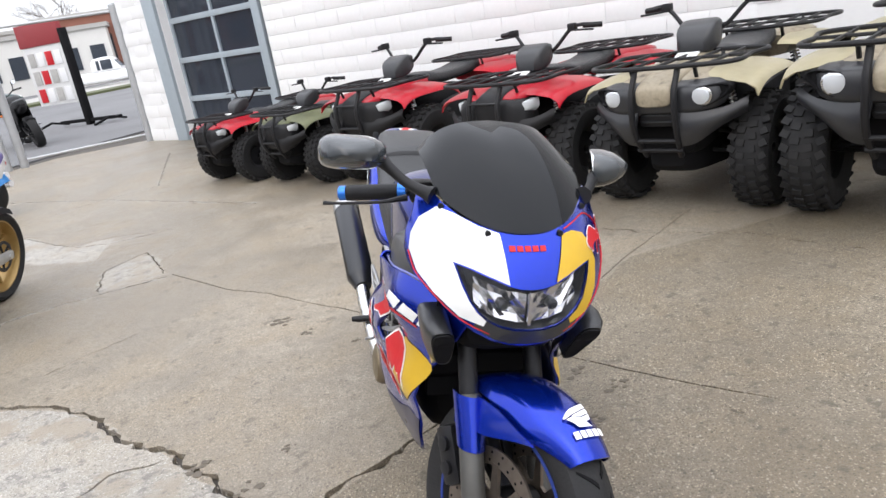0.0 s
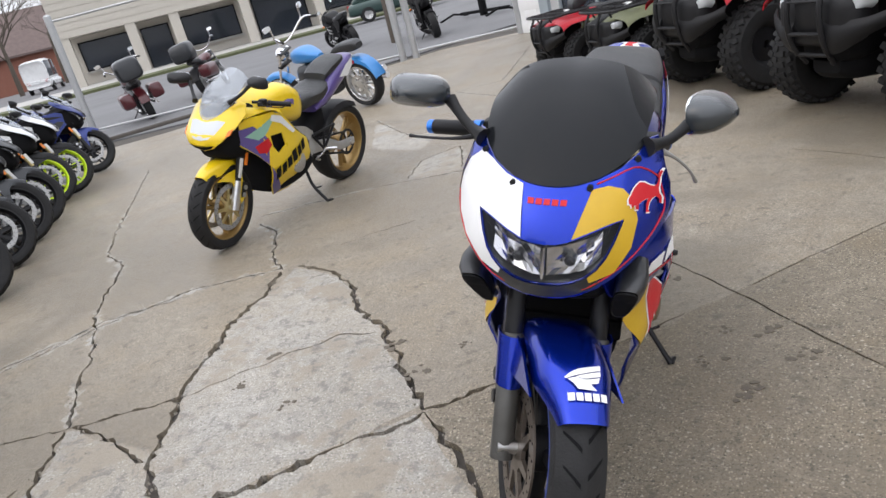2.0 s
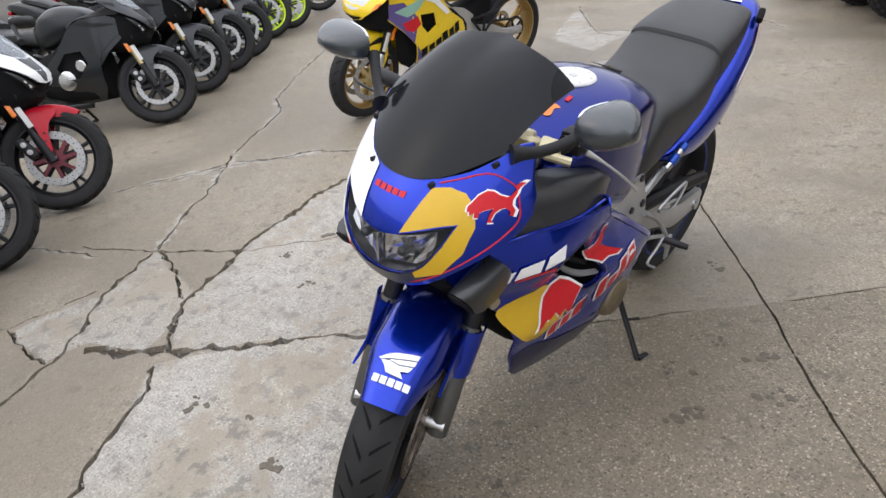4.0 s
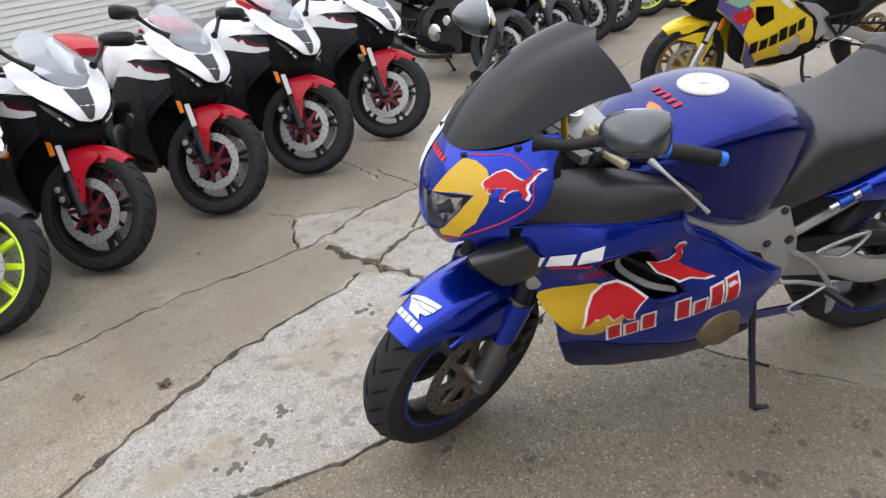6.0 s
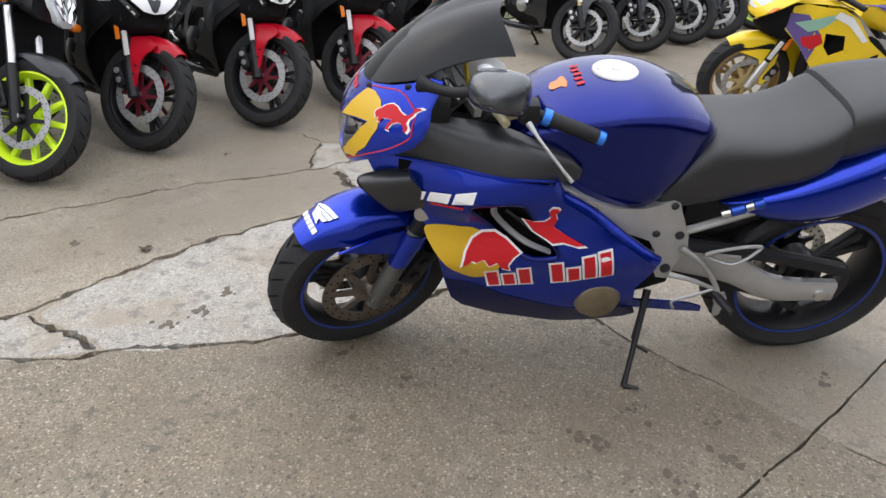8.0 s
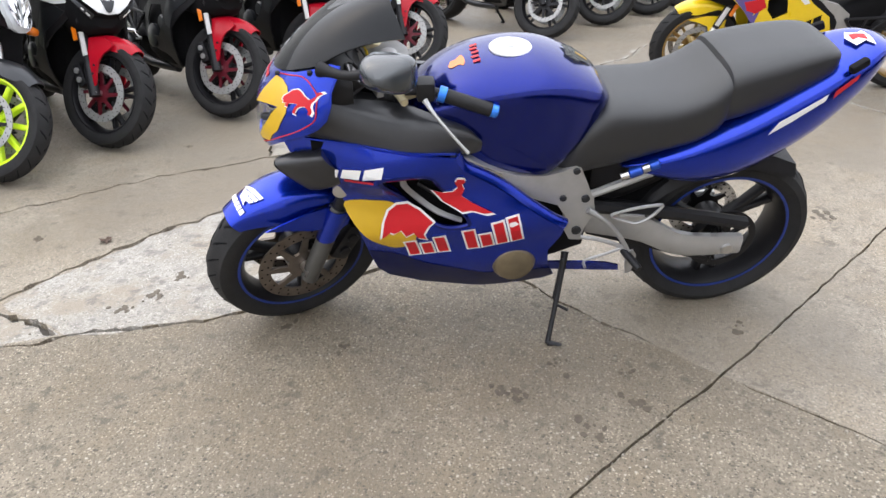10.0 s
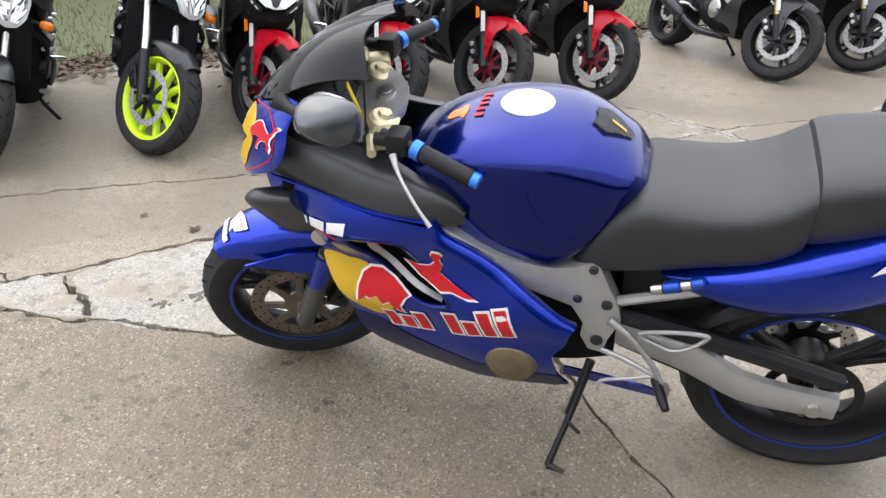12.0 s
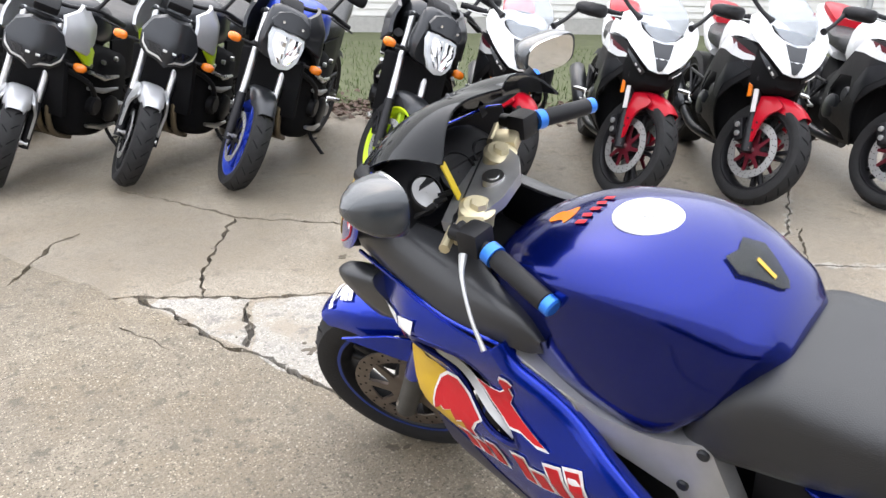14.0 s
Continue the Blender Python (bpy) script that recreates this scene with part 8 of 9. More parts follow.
    for s in (1, -1):
        tube(bm, spline([(0.38, s * 0.10, 0.36), (0.47, s * 0.12, 0.50), (0.49, s * 0.12, 0.70), (0.42, s * 0.12, 0.92)], 12), 0.017, 8)
    for z, x in ((0.40, 0.42), (0.46, 0.455)) if eyes else ((0.42, 0.43), (0.55, 0.485), (0.74, 0.485)):
        tube(bm, [(x, -0.13, z), (x, 0.13, z)], 0.013, 8)
    part("front_bumper", bm, BLACK, root, "black tubular front bumper")
    bm = bmesh.new()
    box(bm, (0.40, 0, 0.63), (0.06, 0.22, 0.20), 0.02)
    grille = part("grille", bm, BLACK, root, "black plastic grille")
    for k in range(5):
        bm = bmesh.new()
        box(bm, (0.433, 0, 0.56 + 0.035 * k), (0.012, 0.19, 0.010), 0.002)
        part("grille_bar", bm, GUN, grille)
    bm = bmesh.new()
    loft(bm, [(-0.30, 0.74, 0.90, 0.10), (-0.42, 0.72, 0.93, 0.15), (-0.60, 0.72, 0.90, 0.16), (-0.85, 0.74, 0.91, 0.17), (-1.08, 0.78, 0.95, 0.15), (-1.16, 0.82, 0.93, 0.10)], 0.6, 0.55, 0.6, 16)
    part("seat", bm, VINYL, root, "black seat")
    bm = bmesh.new()
    loft(bm, [(-1.12, 0.66, 0.86, 0.22), (-1.30, 0.66, 0.90, 0.27), (-1.60, 0.70, 0.88, 0.26), (-1.68, 0.74, 0.84, 0.2)], 0.5, 0.55, 0.55, 16)
    part("rear_body", bm, hood, root, "rear bodywork")
    bm = bmesh.new()
    tube(bm, spline([(-0.42, -0.42, 1.17), (-0.33, -0.26, 1.18), (-0.28, -0.12, 1.05), (-0.27, 0.0, 1.0), (-0.28, 0.12, 1.05), (-0.33, 0.26, 1.18), (-0.42, 0.42, 1.17)], 28), 0.013, 8)
    tube(bm, [(-0.12, 0, 0.85), (-0.27, 0, 1.02)], 0.03, 10)
    bar = part("handlebar", bm, SATIN, root, "black handlebar")
    for s in (1, -1):
        bm = bmesh.new()
        tube(bm, [(-0.36, s * 0.31, 1.178), (-0.42, s * 0.43, 1.168)], 0.019, 10)
        part("grip", bm, BLACK, bar, "rubber grip")
        bm = bmesh.new()
        tube(bm, [(-0.30, s * 0.24, 1.16), (-0.31, s * 0.42, 1.15)], 0.007, 6)
        box(bm, (-0.32, s * 0.25, 1.18), (0.05, 0.06, 0.05), 0.01)
        part("brake_lever", bm, BLACK, bar, "lever and switch box")
    bm = bmesh.new()
    loft(bm, [(-0.06, 0.93, 0.99, 0.07), (-0.10, 0.92, 1.06, 0.105), (-0.20, 0.94, 1.10, 0.115), (-0.27, 0.98, 1.09, 0.10)], 0.5, 0.28, 0.28, 20)
    part("instrument_pod", bm, GREY, bar, "dark instrument pod")
    bm = bmesh.new()
    box(bm, (0.02, 0, 0.925), (0.075, 0.13, 0.006), 0.002, Matrix.Rotation(radians(18), 4, "Y"))
    part("warning_label", bm, PLATE, root, "pale label on the hood")
    # lower the bodywork above the wheels to fit the camera's view
    for ob in root.children_recursive:
        if ob.type == "MESH":
            for v in ob.data.vertices:
                v.co.z -= 0.075 * min(1, max(0, (v.co.z - 0.72) / 0.18))
    return root


def atv_place(x, y, heading, scale=1.0):
    return Matrix.Translation((x * U, y * U, 0)) @ Matrix.Rotation(radians(heading), 4, "Z") @ Matrix.Scale(scale, 4)


HEAD = 229
quad = atv("red quad bike with black racks parked by the white garage wall", REDP, REDP)
quad.matrix_basis = atv_place(0.56, 4.92, HEAD, 1.02)
copy_thing(quad, atv_place(-0.42, 5.94, HEAD, 1.02))
small = copy_thing(quad, atv_place(-2.08, 7.12, HEAD, 0.80))
small["label"] = "small red quad bike with black racks by the garage door"
camo = atv("tan camouflage quad bike with round headlamps by the garage wall", TAN, CAMO, lamps="round")
camo.matrix_basis = atv_place(1.41, 4.18, HEAD, 1.06)
copy_thing(camo, atv_place(2.22, 3.42, HEAD, 1.06))
atv("small olive quad bike with black racks by the garage door", OLIVE, OLIVE).matrix_basis = atv_place(-1.28, 6.52, HEAD, 0.84)


# ---- garage front: door, blocks ----
def on_wall(s, n, z):
    return Vector((*along(W0, WDIR, s, n), z))


WALL_TURN = Matrix.Rotation(radians(WDIR), 4, "Z")


def wall_piece(bm, s, n, z, ds, dn, dz, bevel=0.0):
    box(bm, on_wall(s, n, z), (ds, dn, dz), bevel, WALL_TURN)


door = tagged(new("door_1"), "glazed grey roller door in the garage wall, closed", "garage door", kind="structure")
for nm, s, z, ds, dz, n, dn in (("jamb", 0.99, 1.55, 0.30, 3.1, 0.02, 0.16), ("jamb", 3.46, 1.55, 0.16, 3.1, 0.06, 0.16), ("lintel", 2.25, 3.02, 2.3, 0.16, 0.06, 0.16)):
    bm = bmesh.new()
    wall_piece(bm, s, n, z, ds, dn, dz, 0.012)
    part(nm, bm, GREYBLUE, door, "grey-blue steel door frame")
for k in range(5):
    z0 = 0.03 + 0.61 * k
    bm = bmesh.new()
    wall_piece(bm, 2.26, 0.17, z0, 2.26, 0.05, 0.085, 0.008)
    part("rail", bm, GREYBLUE, door, "pale horizontal rail")
    if k < 5:
        for j in range(2):
            bm = bmesh.new()
            wall_piece(bm, 1.72 + 1.09 * j, 0.185, z0 + 0.305, 1.05, 0.008, 0.53)
            part("pane", bm, PANE, door, "dark glass pane")
for s in (1.17, 2.26, 3.36):
    bm = bmesh.new()
    wall_piece(bm, s, 0.168, 1.5, 0.055, 0.045, 3.0, 0.006)
    part("mullion", bm, GREYBLUE, door, "pale upright bar")
bm = bmesh.new()
wall_piece(bm, 6, 4.0, 0.005, 11.5, 7.4, 0.02)
tagged(part("floor_garage", bm, STONE), "grey garage floor", "floor", kind="structure")

bm = bmesh.new()
box(bm, (0, 0, 0), (0.397, 0.012, 0.197), 0.0025)
BLOCK = part("block", bm, WALLP, garage)
BLOCK.matrix_basis = Matrix.Translation(on_wall(0.2, -0.004, 0.1)) @ WALL_TURN
placed = 0
for row in range(14):
    for k in range(-1, 25):
        s, z = 0.2 + 0.4 * k + (0.2 if row % 2 else 0), 0.1 + 0.2 * row
        if s < 0.19 or 0.62 < s < 3.72 or (row == 0 and k == 0) or placed > 290:
            continue
        one = new("block", BLOCK.data)
        one.parent = garage
        one.matrix_basis = Matrix.Translation(on_wall(s, -0.004 + 0.002 * random.random(), z)) @ WALL_TURN
        placed += 1

# half blocks close the courses beside the door
for row in range(14):
    if row % 2 == 0:
        continue
    one = new("block", BLOCK.data)
    one.parent = garage
    one.matrix_basis = Matrix.Translation(on_wall(3.7, -0.003, 0.1 + 0.2 * row)) @ WALL_TURN @ Matrix.Diagonal((0.485, 1, 1, 1))

# ---- white house behind the row ----
H0, HDIR = (-5.6, -6.6), 146.0
bm = bmesh.new()
p = [along(H0, HDIR, s, n) for s, n in ((-9, 0), (10.3, 0), (10.3, 7), (-9, 7))]
rings_of(bm, [[(x, y, z) for x, y in p] for z in (-0.1, 4.8)])
house = tagged(part("wall_house", bm, SIDING, smooth=0), "off-white lap-sided house wall behind the row", "wall", kind="structure")
bm = bmesh.new()
p = [along(H0, HDIR, s, n) for s, n in ((-9, -0.035), (10.33, -0.035), (10.33, 0.0), (-9, 0.0))]
rings_of(bm, [[(x, y, z) for x, y in p] for z in (-0.1, 0.24)])
part("foundation", bm, STONE, house, "grey concrete foundation")
bm = bmesh.new()
rings_of(bm, [[(x, 0.0, 0.0), (x, -0.020, 0.0), (x, -0.020, 0.006), (x, -0.003, 0.104), (x, 0.0, 0.104)] for x in (-1.573, -0.5, 0.5, 1.573)])
SH = part("siding_board", bm, SIDING, house, smooth=0)
HT = Matrix.Rotation(radians(HDIR), 4, "Z")
first_done = False
random.seed(12)
for row in range(24):
    for k in range(-4, 5):
        s, z = 3.15 * k + (0.0, 1.2, 2.1)[row % 3], 0.26 + 0.098 * row
        if not -7.4 < s < 8.75:
            continue
        place = Matrix.Translation((*along(H0, HDIR, s, -0.001 - 0.0015 * random.random()), z)) @ HT
        if not first_done:
            SH.matrix_basis, first_done = place, True
            continue
        one = new("siding_board", SH.data)
        one.parent, one.matrix_basis = house, place
bm = bmesh.new()
x, y = along(H0, HDIR, 10.31, -0.012)
box(bm, (x, y, 2.5), (0.09, 0.05, 4.5), 0.004, Matrix.Rotation(radians(HDIR), 4, "Z"))
part("corner_board", bm, SIDING, house, "white corner board")
bm = bmesh.new()
tube(bm, [(*along(H0, HDIR, 6.9, -0.10), 0.0), (*along(H0, HDIR, 6.9, -0.10), 4.7)], 0.045, 10)
tagged(part("downpipe", bm, STEELG), "grey metal downpipe on the house wall", "downpipe")

# dark slatted fence that goes on from the house corner
fence = thing("slat_fence", "dark brown slatted fence behind the row of motorcycles", "fence")
WOODD = mat("dark_weathered_slats", (0.055, 0.045, 0.036), 0.85, 0, 0, 0.45, 14, 0.5, 60)
slat = None
for k in range(54):
    s = 10.42 + 0.115 * k
    m = Matrix.Translation((*along(H0, HDIR, s, 0.02 * (k % 2)), 1.05 + 0.02 * random.random())) @ HT
    if slat is None:
        bm = bmesh.new()
        box(bm, (0, 0, 0), (0.10, 0.02, 2.1), 0.004)
        slat = part("slat", bm, WOODD, fence)
        slat.matrix_basis = m
    else:
        one = new("slat", slat.data)
        one.parent, one.matrix_basis = fence, m
for z in (0.35, 1.9):
    bm = bmesh.new()
    tube(bm, [(*along(H0, HDIR, 10.36, -0.05), z), (*along(H0, HDIR, 16.6, -0.05), z)], 0.025, 8)
    part("rail", bm, STEELG, fence, "grey steel rail")

# grass and leaves
random.seed(3)
bm = bmesh.new()
for k in range(9000):
    s, n = random.uniform(-6.5, 6.8), 0.05 + 3.9 * random.random() ** 1.6
    x, y = along(EDGE, ROWDIR, s, n)
    h, a = random.uniform(0.03, 0.085), random.uniform(0, 6.28)
    w = 0.006
    dx, dy = random.uniform(-0.03, 0.03), random.uniform(-0.03, 0.03)
    bm.faces.new([bm.verts.new(q) for q in ((x - w * math.cos(a), y - w * math.sin(a), 0.012), (x + w * math.cos(a), y + w * math.sin(a), 0.012), (x + dx, y + dy, 0.012 + h))])
tagged(part("grass", bm, GRASS, smooth=0), "short green grass behind the motorcycles", "grass", kind="stuff")
bm = bmesh.new()
for k in range(3000):
    s, n = random.uniform(-5, 6), random.gauss(-0.06, 0.24)
    x, y = along(EDGE, ROWDIR, s, n)
    r, a, t = random.uniform(0.02, 0.045), random.uniform(0, 6.28), random.uniform(-0.5, 0.5)
    ring = []
    for j in range(6):
        b = a + j * math.pi / 3
        q = r * (1.0 if j % 2 else 0.6)
        ring.append(bm.verts.new((x + q * math.cos(b), y + q * math.sin(b), 0.03 + 0.02 * random.random() + q * t * math.sin(b))))
    bm.faces.new(ring)
tagged(part("leaf_litter", bm, LEAF, smooth=0), "brown dry leaves along the lawn edge", "leaves", kind="stuff")


def fallen_leaf(x, y, size, turn):
    bm = bmesh.new()
    c = bm.verts.new((0, 0, 0.004))
    ring = [bm.verts.new((size * r * math.cos(j * 0.5236), size * r * math.sin(j * 0.5236), 0.002 + 0.012 * (j % 3) / 2)) for j, r in enumerate((1, 0.45, 0.8, 0.4, 0.75, 0.4, 0.5, 0.35, 0.7, 0.4, 0.85, 0.45))]
    for j in range(12):
        bm.faces.new((c, ring[j], ring[(j + 1) % 12]))
    ob = tagged(part("fallen_leaf", bm, LEAF), "single dry brown leaf on the concrete", "leaf")
    ob.matrix_basis = Matrix.Translation((x * U, y * U, 0.001)) @ Matrix.Rotation(turn, 4, "Z")


fallen_leaf(-0.395, 0.405, 0.042, 0.6)


# ---- street side ----
def post(name, x, y, h, r, material, label, lean=0.0, category="fence post"):
    bm = bmesh.new()
    tube(bm, [(x, y, 0), (x, y, h * 0.5), (x + lean, y, h)], r, 12)
    return tagged(part(name, bm, material), label, category)


def chain_fence(points, label):
    f = thing("chain_fence", label, "fence")
    for (x1, y1), (x2, y2) in zip(points, points[1:]):
        for x, y in ((x1, y1), (x2, y2)):
            bm = bmesh.new()
            tube(bm, [(x, y, 0), (x, y, 2.3), (x, y, 2.33)], [0.07, 0.07, 0.04], 12)
            part("post", bm, STEELG, f, "galvanised steel post")
        for z in (0.12, 2.2):
            bm = bmesh.new()
            tube(bm, [(x1, y1, z), (x2, y2, z)], 0.022, 8)
            part("rail", bm, STEELG, f, "galvanised rail")
    return f


chain_fence([(-12.6, 8.5), (-7.25, 11.7)], "galvanised chain fence frame at the street side")
chain_fence([(-7.05, 11.85), (-5.25, 12.75)], "galvanised gate frame beside the garage corner")
post("utility_pole", -10.2, 15.8, 9.0, 0.15, BARK, "weathered wooden utility pole by the street", 0, "utility pole")
bm = bmesh.new()
tube(bm, [(-12.0, 6.4, 0.02), (-10.6, 8.6, 0.02), (-9.4, 10.2, 0.02)], 0.05, 8)
tagged(part("kerb", bm, SOIL), "dark low kerb at the lot edge", "kerb", kind="structure")


def car(label, paint, kind="car", L=4.4, Hh=1.45):
    root = thing(kind, label, "truck" if kind == "pickup_truck" else "car")
    bm = bmesh.new()
    loft(bm, [(-L / 2, 0.45, 0.75, 0.72), (-L / 2 + 0.15, 0.35, 0.92, 0.85), (-0.6, 0.30, 0.98, 0.90), (0.8, 0.30, 0.95, 0.90), (L / 2 - 0.4, 0.32, 0.85, 0.86), (L / 2, 0.42, 0.68, 0.70)], 0.5, 0.4, 0.45, 24)
    part("body", bm, paint, root, "painted car body")
    bm = bmesh.new()
    if kind == "pickup_truck":
        cabin = [(-0.4, 0.9, 1.55, 0.76), (-0.2, 0.9, 1.72, 0.78), (0.7, 0.9, 1.72, 0.78), (1.25, 0.9, 1.10, 0.74)]
    elif kind == "van":
        cabin = [(-L / 2 + 0.05, 0.7, 2.0, 0.84), (-L / 2 + 0.2, 0.7, Hh, 0.86), (0.9, 0.7, Hh, 0.86), (1.5, 0.7, 1.35, 0.80)]
    else:
        cabin = [(-L / 2 + 0.25, 0.85, 1.0, 0.70), (-L / 2 + 0.7, 0.85, Hh - 0.04, 0.66), (-0.1, 0.85, Hh, 0.68), (0.5, 0.85, Hh - 0.08, 0.66), (1.2, 0.85, 0.98, 0.70)]
    loft(bm, cabin, 0.35, 0.35, 0.4, 20)
    part("cabin", bm, paint, root, "painted cabin")
    # glass set a little proud of the cabin, in front, behind and on both sides
    low, top = 0.98, max(h for x, l, h, w in cabin) - 0.10
    for s in (1, -1):
        for x0, x1 in ((cabin[1][0] + 0.12, 0.10), (0.18, cabin[-2][0] + 0.10)):
            bm = bmesh.new()
            box(bm, ((x0 + x1) / 2, s * (cabin[1][3] - 0.012), (low + top) / 2 + 0.02), (x1 - x0, 0.05, top - low - 0.08), 0.015)
            part("side_window", bm, PANE, root, "dark side window")
    bm = bmesh.new()
    a, b = cabin[-2], cabin[-1]
    sheet(bm, [(a[0] + 0.07, -0.56, a[2] - 0.10), (a[0] + 0.09, 0, a[2] - 0.08), (a[0] + 0.07, 0.56, a[2] - 0.10)], [(b[0] + 0.01, -0.62, b[2] + 0.02), (b[0] + 0.06, 0, b[2] + 0.02), (b[0] + 0.01, 0.62, b[2] + 0.02)], 4, (0.04, 0, 0.03), 8)
    thicken(bm, 0.01)
    part("windscreen", bm, PANE, root, "dark windscreen")
    for x in (-L / 2 + 0.85, L / 2 - 0.85):
        for s in (1, -1):
            bm = bmesh.new()
            lathe(bm, [(0.20, -0.1), (0.32, -0.1), (0.34, 0), (0.32, 0.1), (0.20, 0.1)], 24, (x, s * 0.80, 0.34))
            w = part("wheel", bm, RUBBER, root, "car tyre")
            bm = bmesh.new()
            lathe(bm, [(0.02, s * 0.06), (0.20, s * 0.08), (0.20, -s * 0.05), (0.02, -s * 0.05)], 20, (x, s * 0.80, 0.34))
            part("rim", bm, STEEL, w, "silver rim")
    for s in (1, -1):
        bm = bmesh.new()
        box(bm, (-L / 2 + 0.03, s * 0.62, 0.80), (0.08, 0.22, 0.16), 0.02)
        part("tail_lamp", bm, REDP, root, "red tail lamp")
        bm = bmesh.new()
        box(bm, (L / 2 - 0.08, s * 0.58, 0.66), (0.1, 0.26, 0.12), 0.03)
        part("headlamp", bm, PLATE, root, "pale headlamp")
    return root


def stand(ob, x, y, heading, k=1.0):
    ob.matrix_basis = Matrix.Translation((x, y, 0.004)) @ Matrix.Rotation(radians(heading), 4, "Z") @ Matrix.Scale(k, 4)
    return ob


stand(car("red hatchback parked across the street", REDP), -33.5, 38.5, 35)
GREENP = mat("dark_green_paint", (0.03, 0.06, 0.055), 0.3, 0.2, 0.5, 0.08)
stand(car("dark green car parked along the street", GREENP), -19.5, 29.5, 40)
stand(car("white van parked far down the street", WHITE, "van", 5.4, 2.3), -54, 31.8, 140)
stand(car("white pickup truck parked across the street", WHITE, "pickup_truck", 5.6, 1.45), -20.5, 45.0, 10)
bm = bmesh.new()
box(bm, (0, 0, 0.5), (1.0, 0.9, 1.0), 0.05)
ob = tagged(part("litter_bin", bm, mat("green_plastic", (0.05, 0.45, 0.08), 0.5)), "bright green bin across the street", "bin")
ob.matrix_basis = Matrix.Translation((-30.6, 40.2, 0))

# two-storey beige building across the street
B0, BDIR = (-39.0, 21.0), 52.0
flats = thing("beige_building", "beige clad building with dark ground-floor windows across the street", "building")


def bld(name, s, n, z, ds, dn, dz, material, label="", parent=None):
    bm = bmesh.new()
    x, y = along(B0, BDIR, s, n)
    box(bm, (x, y, z), (ds, dn, dz), 0.0, Matrix.Rotation(radians(BDIR), 4, "Z"))
    return part(name, bm, material, parent or flats, label, 0)


bld("wall", 13.6, 4.2, 4.4, 20.8, 8, 3.4, BEIGE, "beige clad upper floor")
bld("wall", 13.6, 5.2, 1.35, 20.8, 6, 2.75, BEIGE, "recessed ground floor")
for k in range(9):
    bld("cladding_board", 13.6, 0.185, 2.9 + 0.36 * k, 20.8, 0.03, 0.33, BEIGE)
for k, s in enumerate((3.5, 6.95, 9.3, 13.2, 17.4, 20.4, 23.6)):
    bld("pillar", s, 0.5, 1.35, 0.55, 0.55, 2.7, BEIGE, "beige pillar")
# near-black panels paint the shade in windows, a recess and a garage opening
for s, w, z, h in ((5.3, 2.8, 1.6, 1.6), (8.1, 1.6, 1.2, 2.3), (11.2, 3.2, 1.6, 1.7), (15.4, 3.2, 1.35, 2.5), (18.9, 2.4, 1.6, 1.6)):
    o = bld("window", s, 2.16, z, w, 0.10, h, DARK, "near-black panel for a shaded opening")
    bld("pane", s, 2.10, z, w - 0.15, 0.03, h - 0.15, PANE, "dark glass", o)
    bld("sill", s, 2.05, z - h / 2 - 0.06, w + 0.2, 0.2, 0.1, STONE, "", o)
bld("roof", 13.6, 4.2, 6.2, 21.2, 8.4, 0.25, STONE, "flat roof edge")
slab("verge", [along(B0, BDIR, s, n) for s, n in ((-14, -7.2), (40, -7.2), (40, -4.6), (-14, -4.6))], -0.1, 0.12, LAWN, "grass verge across the street", "lawn")
slab("sidewalk", [along(B0, BDIR, s, n) for s, n in ((-14, -4.6), (40, -4.6), (40, 2.2), (-14, 2.2))], -0.1, 0.13, STONE, "pale sidewalk before the beige building", "pavement")

# farther buildings and bare trees
def block(label, x, y, w, d, h, heading, material, windows=0):
    b = thing("brick_building", label, "building")
    t = Matrix.Translation((x, y, 0)) @ Matrix.Rotation(radians(heading), 4, "Z")
    bm = bmesh.new()
    box(bm, (0, 0, h / 2), (w, d, h))
    part("wall", turned(bm, t), material, b, "", 0)
    bm = bmesh.new()
    box(bm, (0, 0, h + 0.15), (w + 0.4, d + 0.4, 0.3))
    part("roof", turned(bm, t), STONE, b, "flat roof edge", 0)
    for k in range(windows):
        bm = bmesh.new()
        box(bm, (-w / 2 + (k + 0.5) * w / windows, -d / 2 - 0.02, h * 0.5), (w / windows * 0.55, 0.12, h * 0.4))
        part("window", turned(bm, t), PANE, b, "dark window", 0)
    return b


block("low brown brick building far across the street", -25, 64, 14, 10, 5.0, 20, BRICK, 5)
block("white shop building far across the street", -31, 58, 11, 8, 4.0, 20, SIDING, 6)
block("grey brick building at the bend of the street", -62, 18, 16, 12, 4.5, 70, BRICK, 5)
block("long pale building at the far end of the street", -48, 66, 26, 10, 5.0, 20, BEIGE, 9)


ROOFING = mat("brown_roof_shingle", (0.13, 0.095, 0.088), 0.85, 0, 0, 0.25, 2.5, 0.3, 30)
cottage = thing("house", "brown brick house with a shingled gable roof far down the street", "house")
t = Matrix.Translation((-80, 38, 0)) @ Matrix.Rotation(radians(60), 4, "Z")
bm = bmesh.new()
box(bm, (0, 0, 1.7), (26, 10, 3.4))
part("wall", turned(bm, t), BRICK, cottage, "brown brick wall", 0)
bm = bmesh.new()
rings_of(bm, [[(x, -5.6, 3.3), (x, 5.6, 3.3), (x, 5.6, 3.5), (x, 0, 7.8), (x, -5.6, 3.5)] for x in (-13.6, 13.6)])
part("roof", turned(bm, t), ROOFING, cottage, "brown shingled gable roof", 0)
for k in range(5):
    bm = bmesh.new()
    box(bm, (-9 + 4.4 * k, 5.02, 1.8), (1.6, 0.1, 1.4))
    part("window", turned(bm, t), PANE, cottage, "dark window", 0)


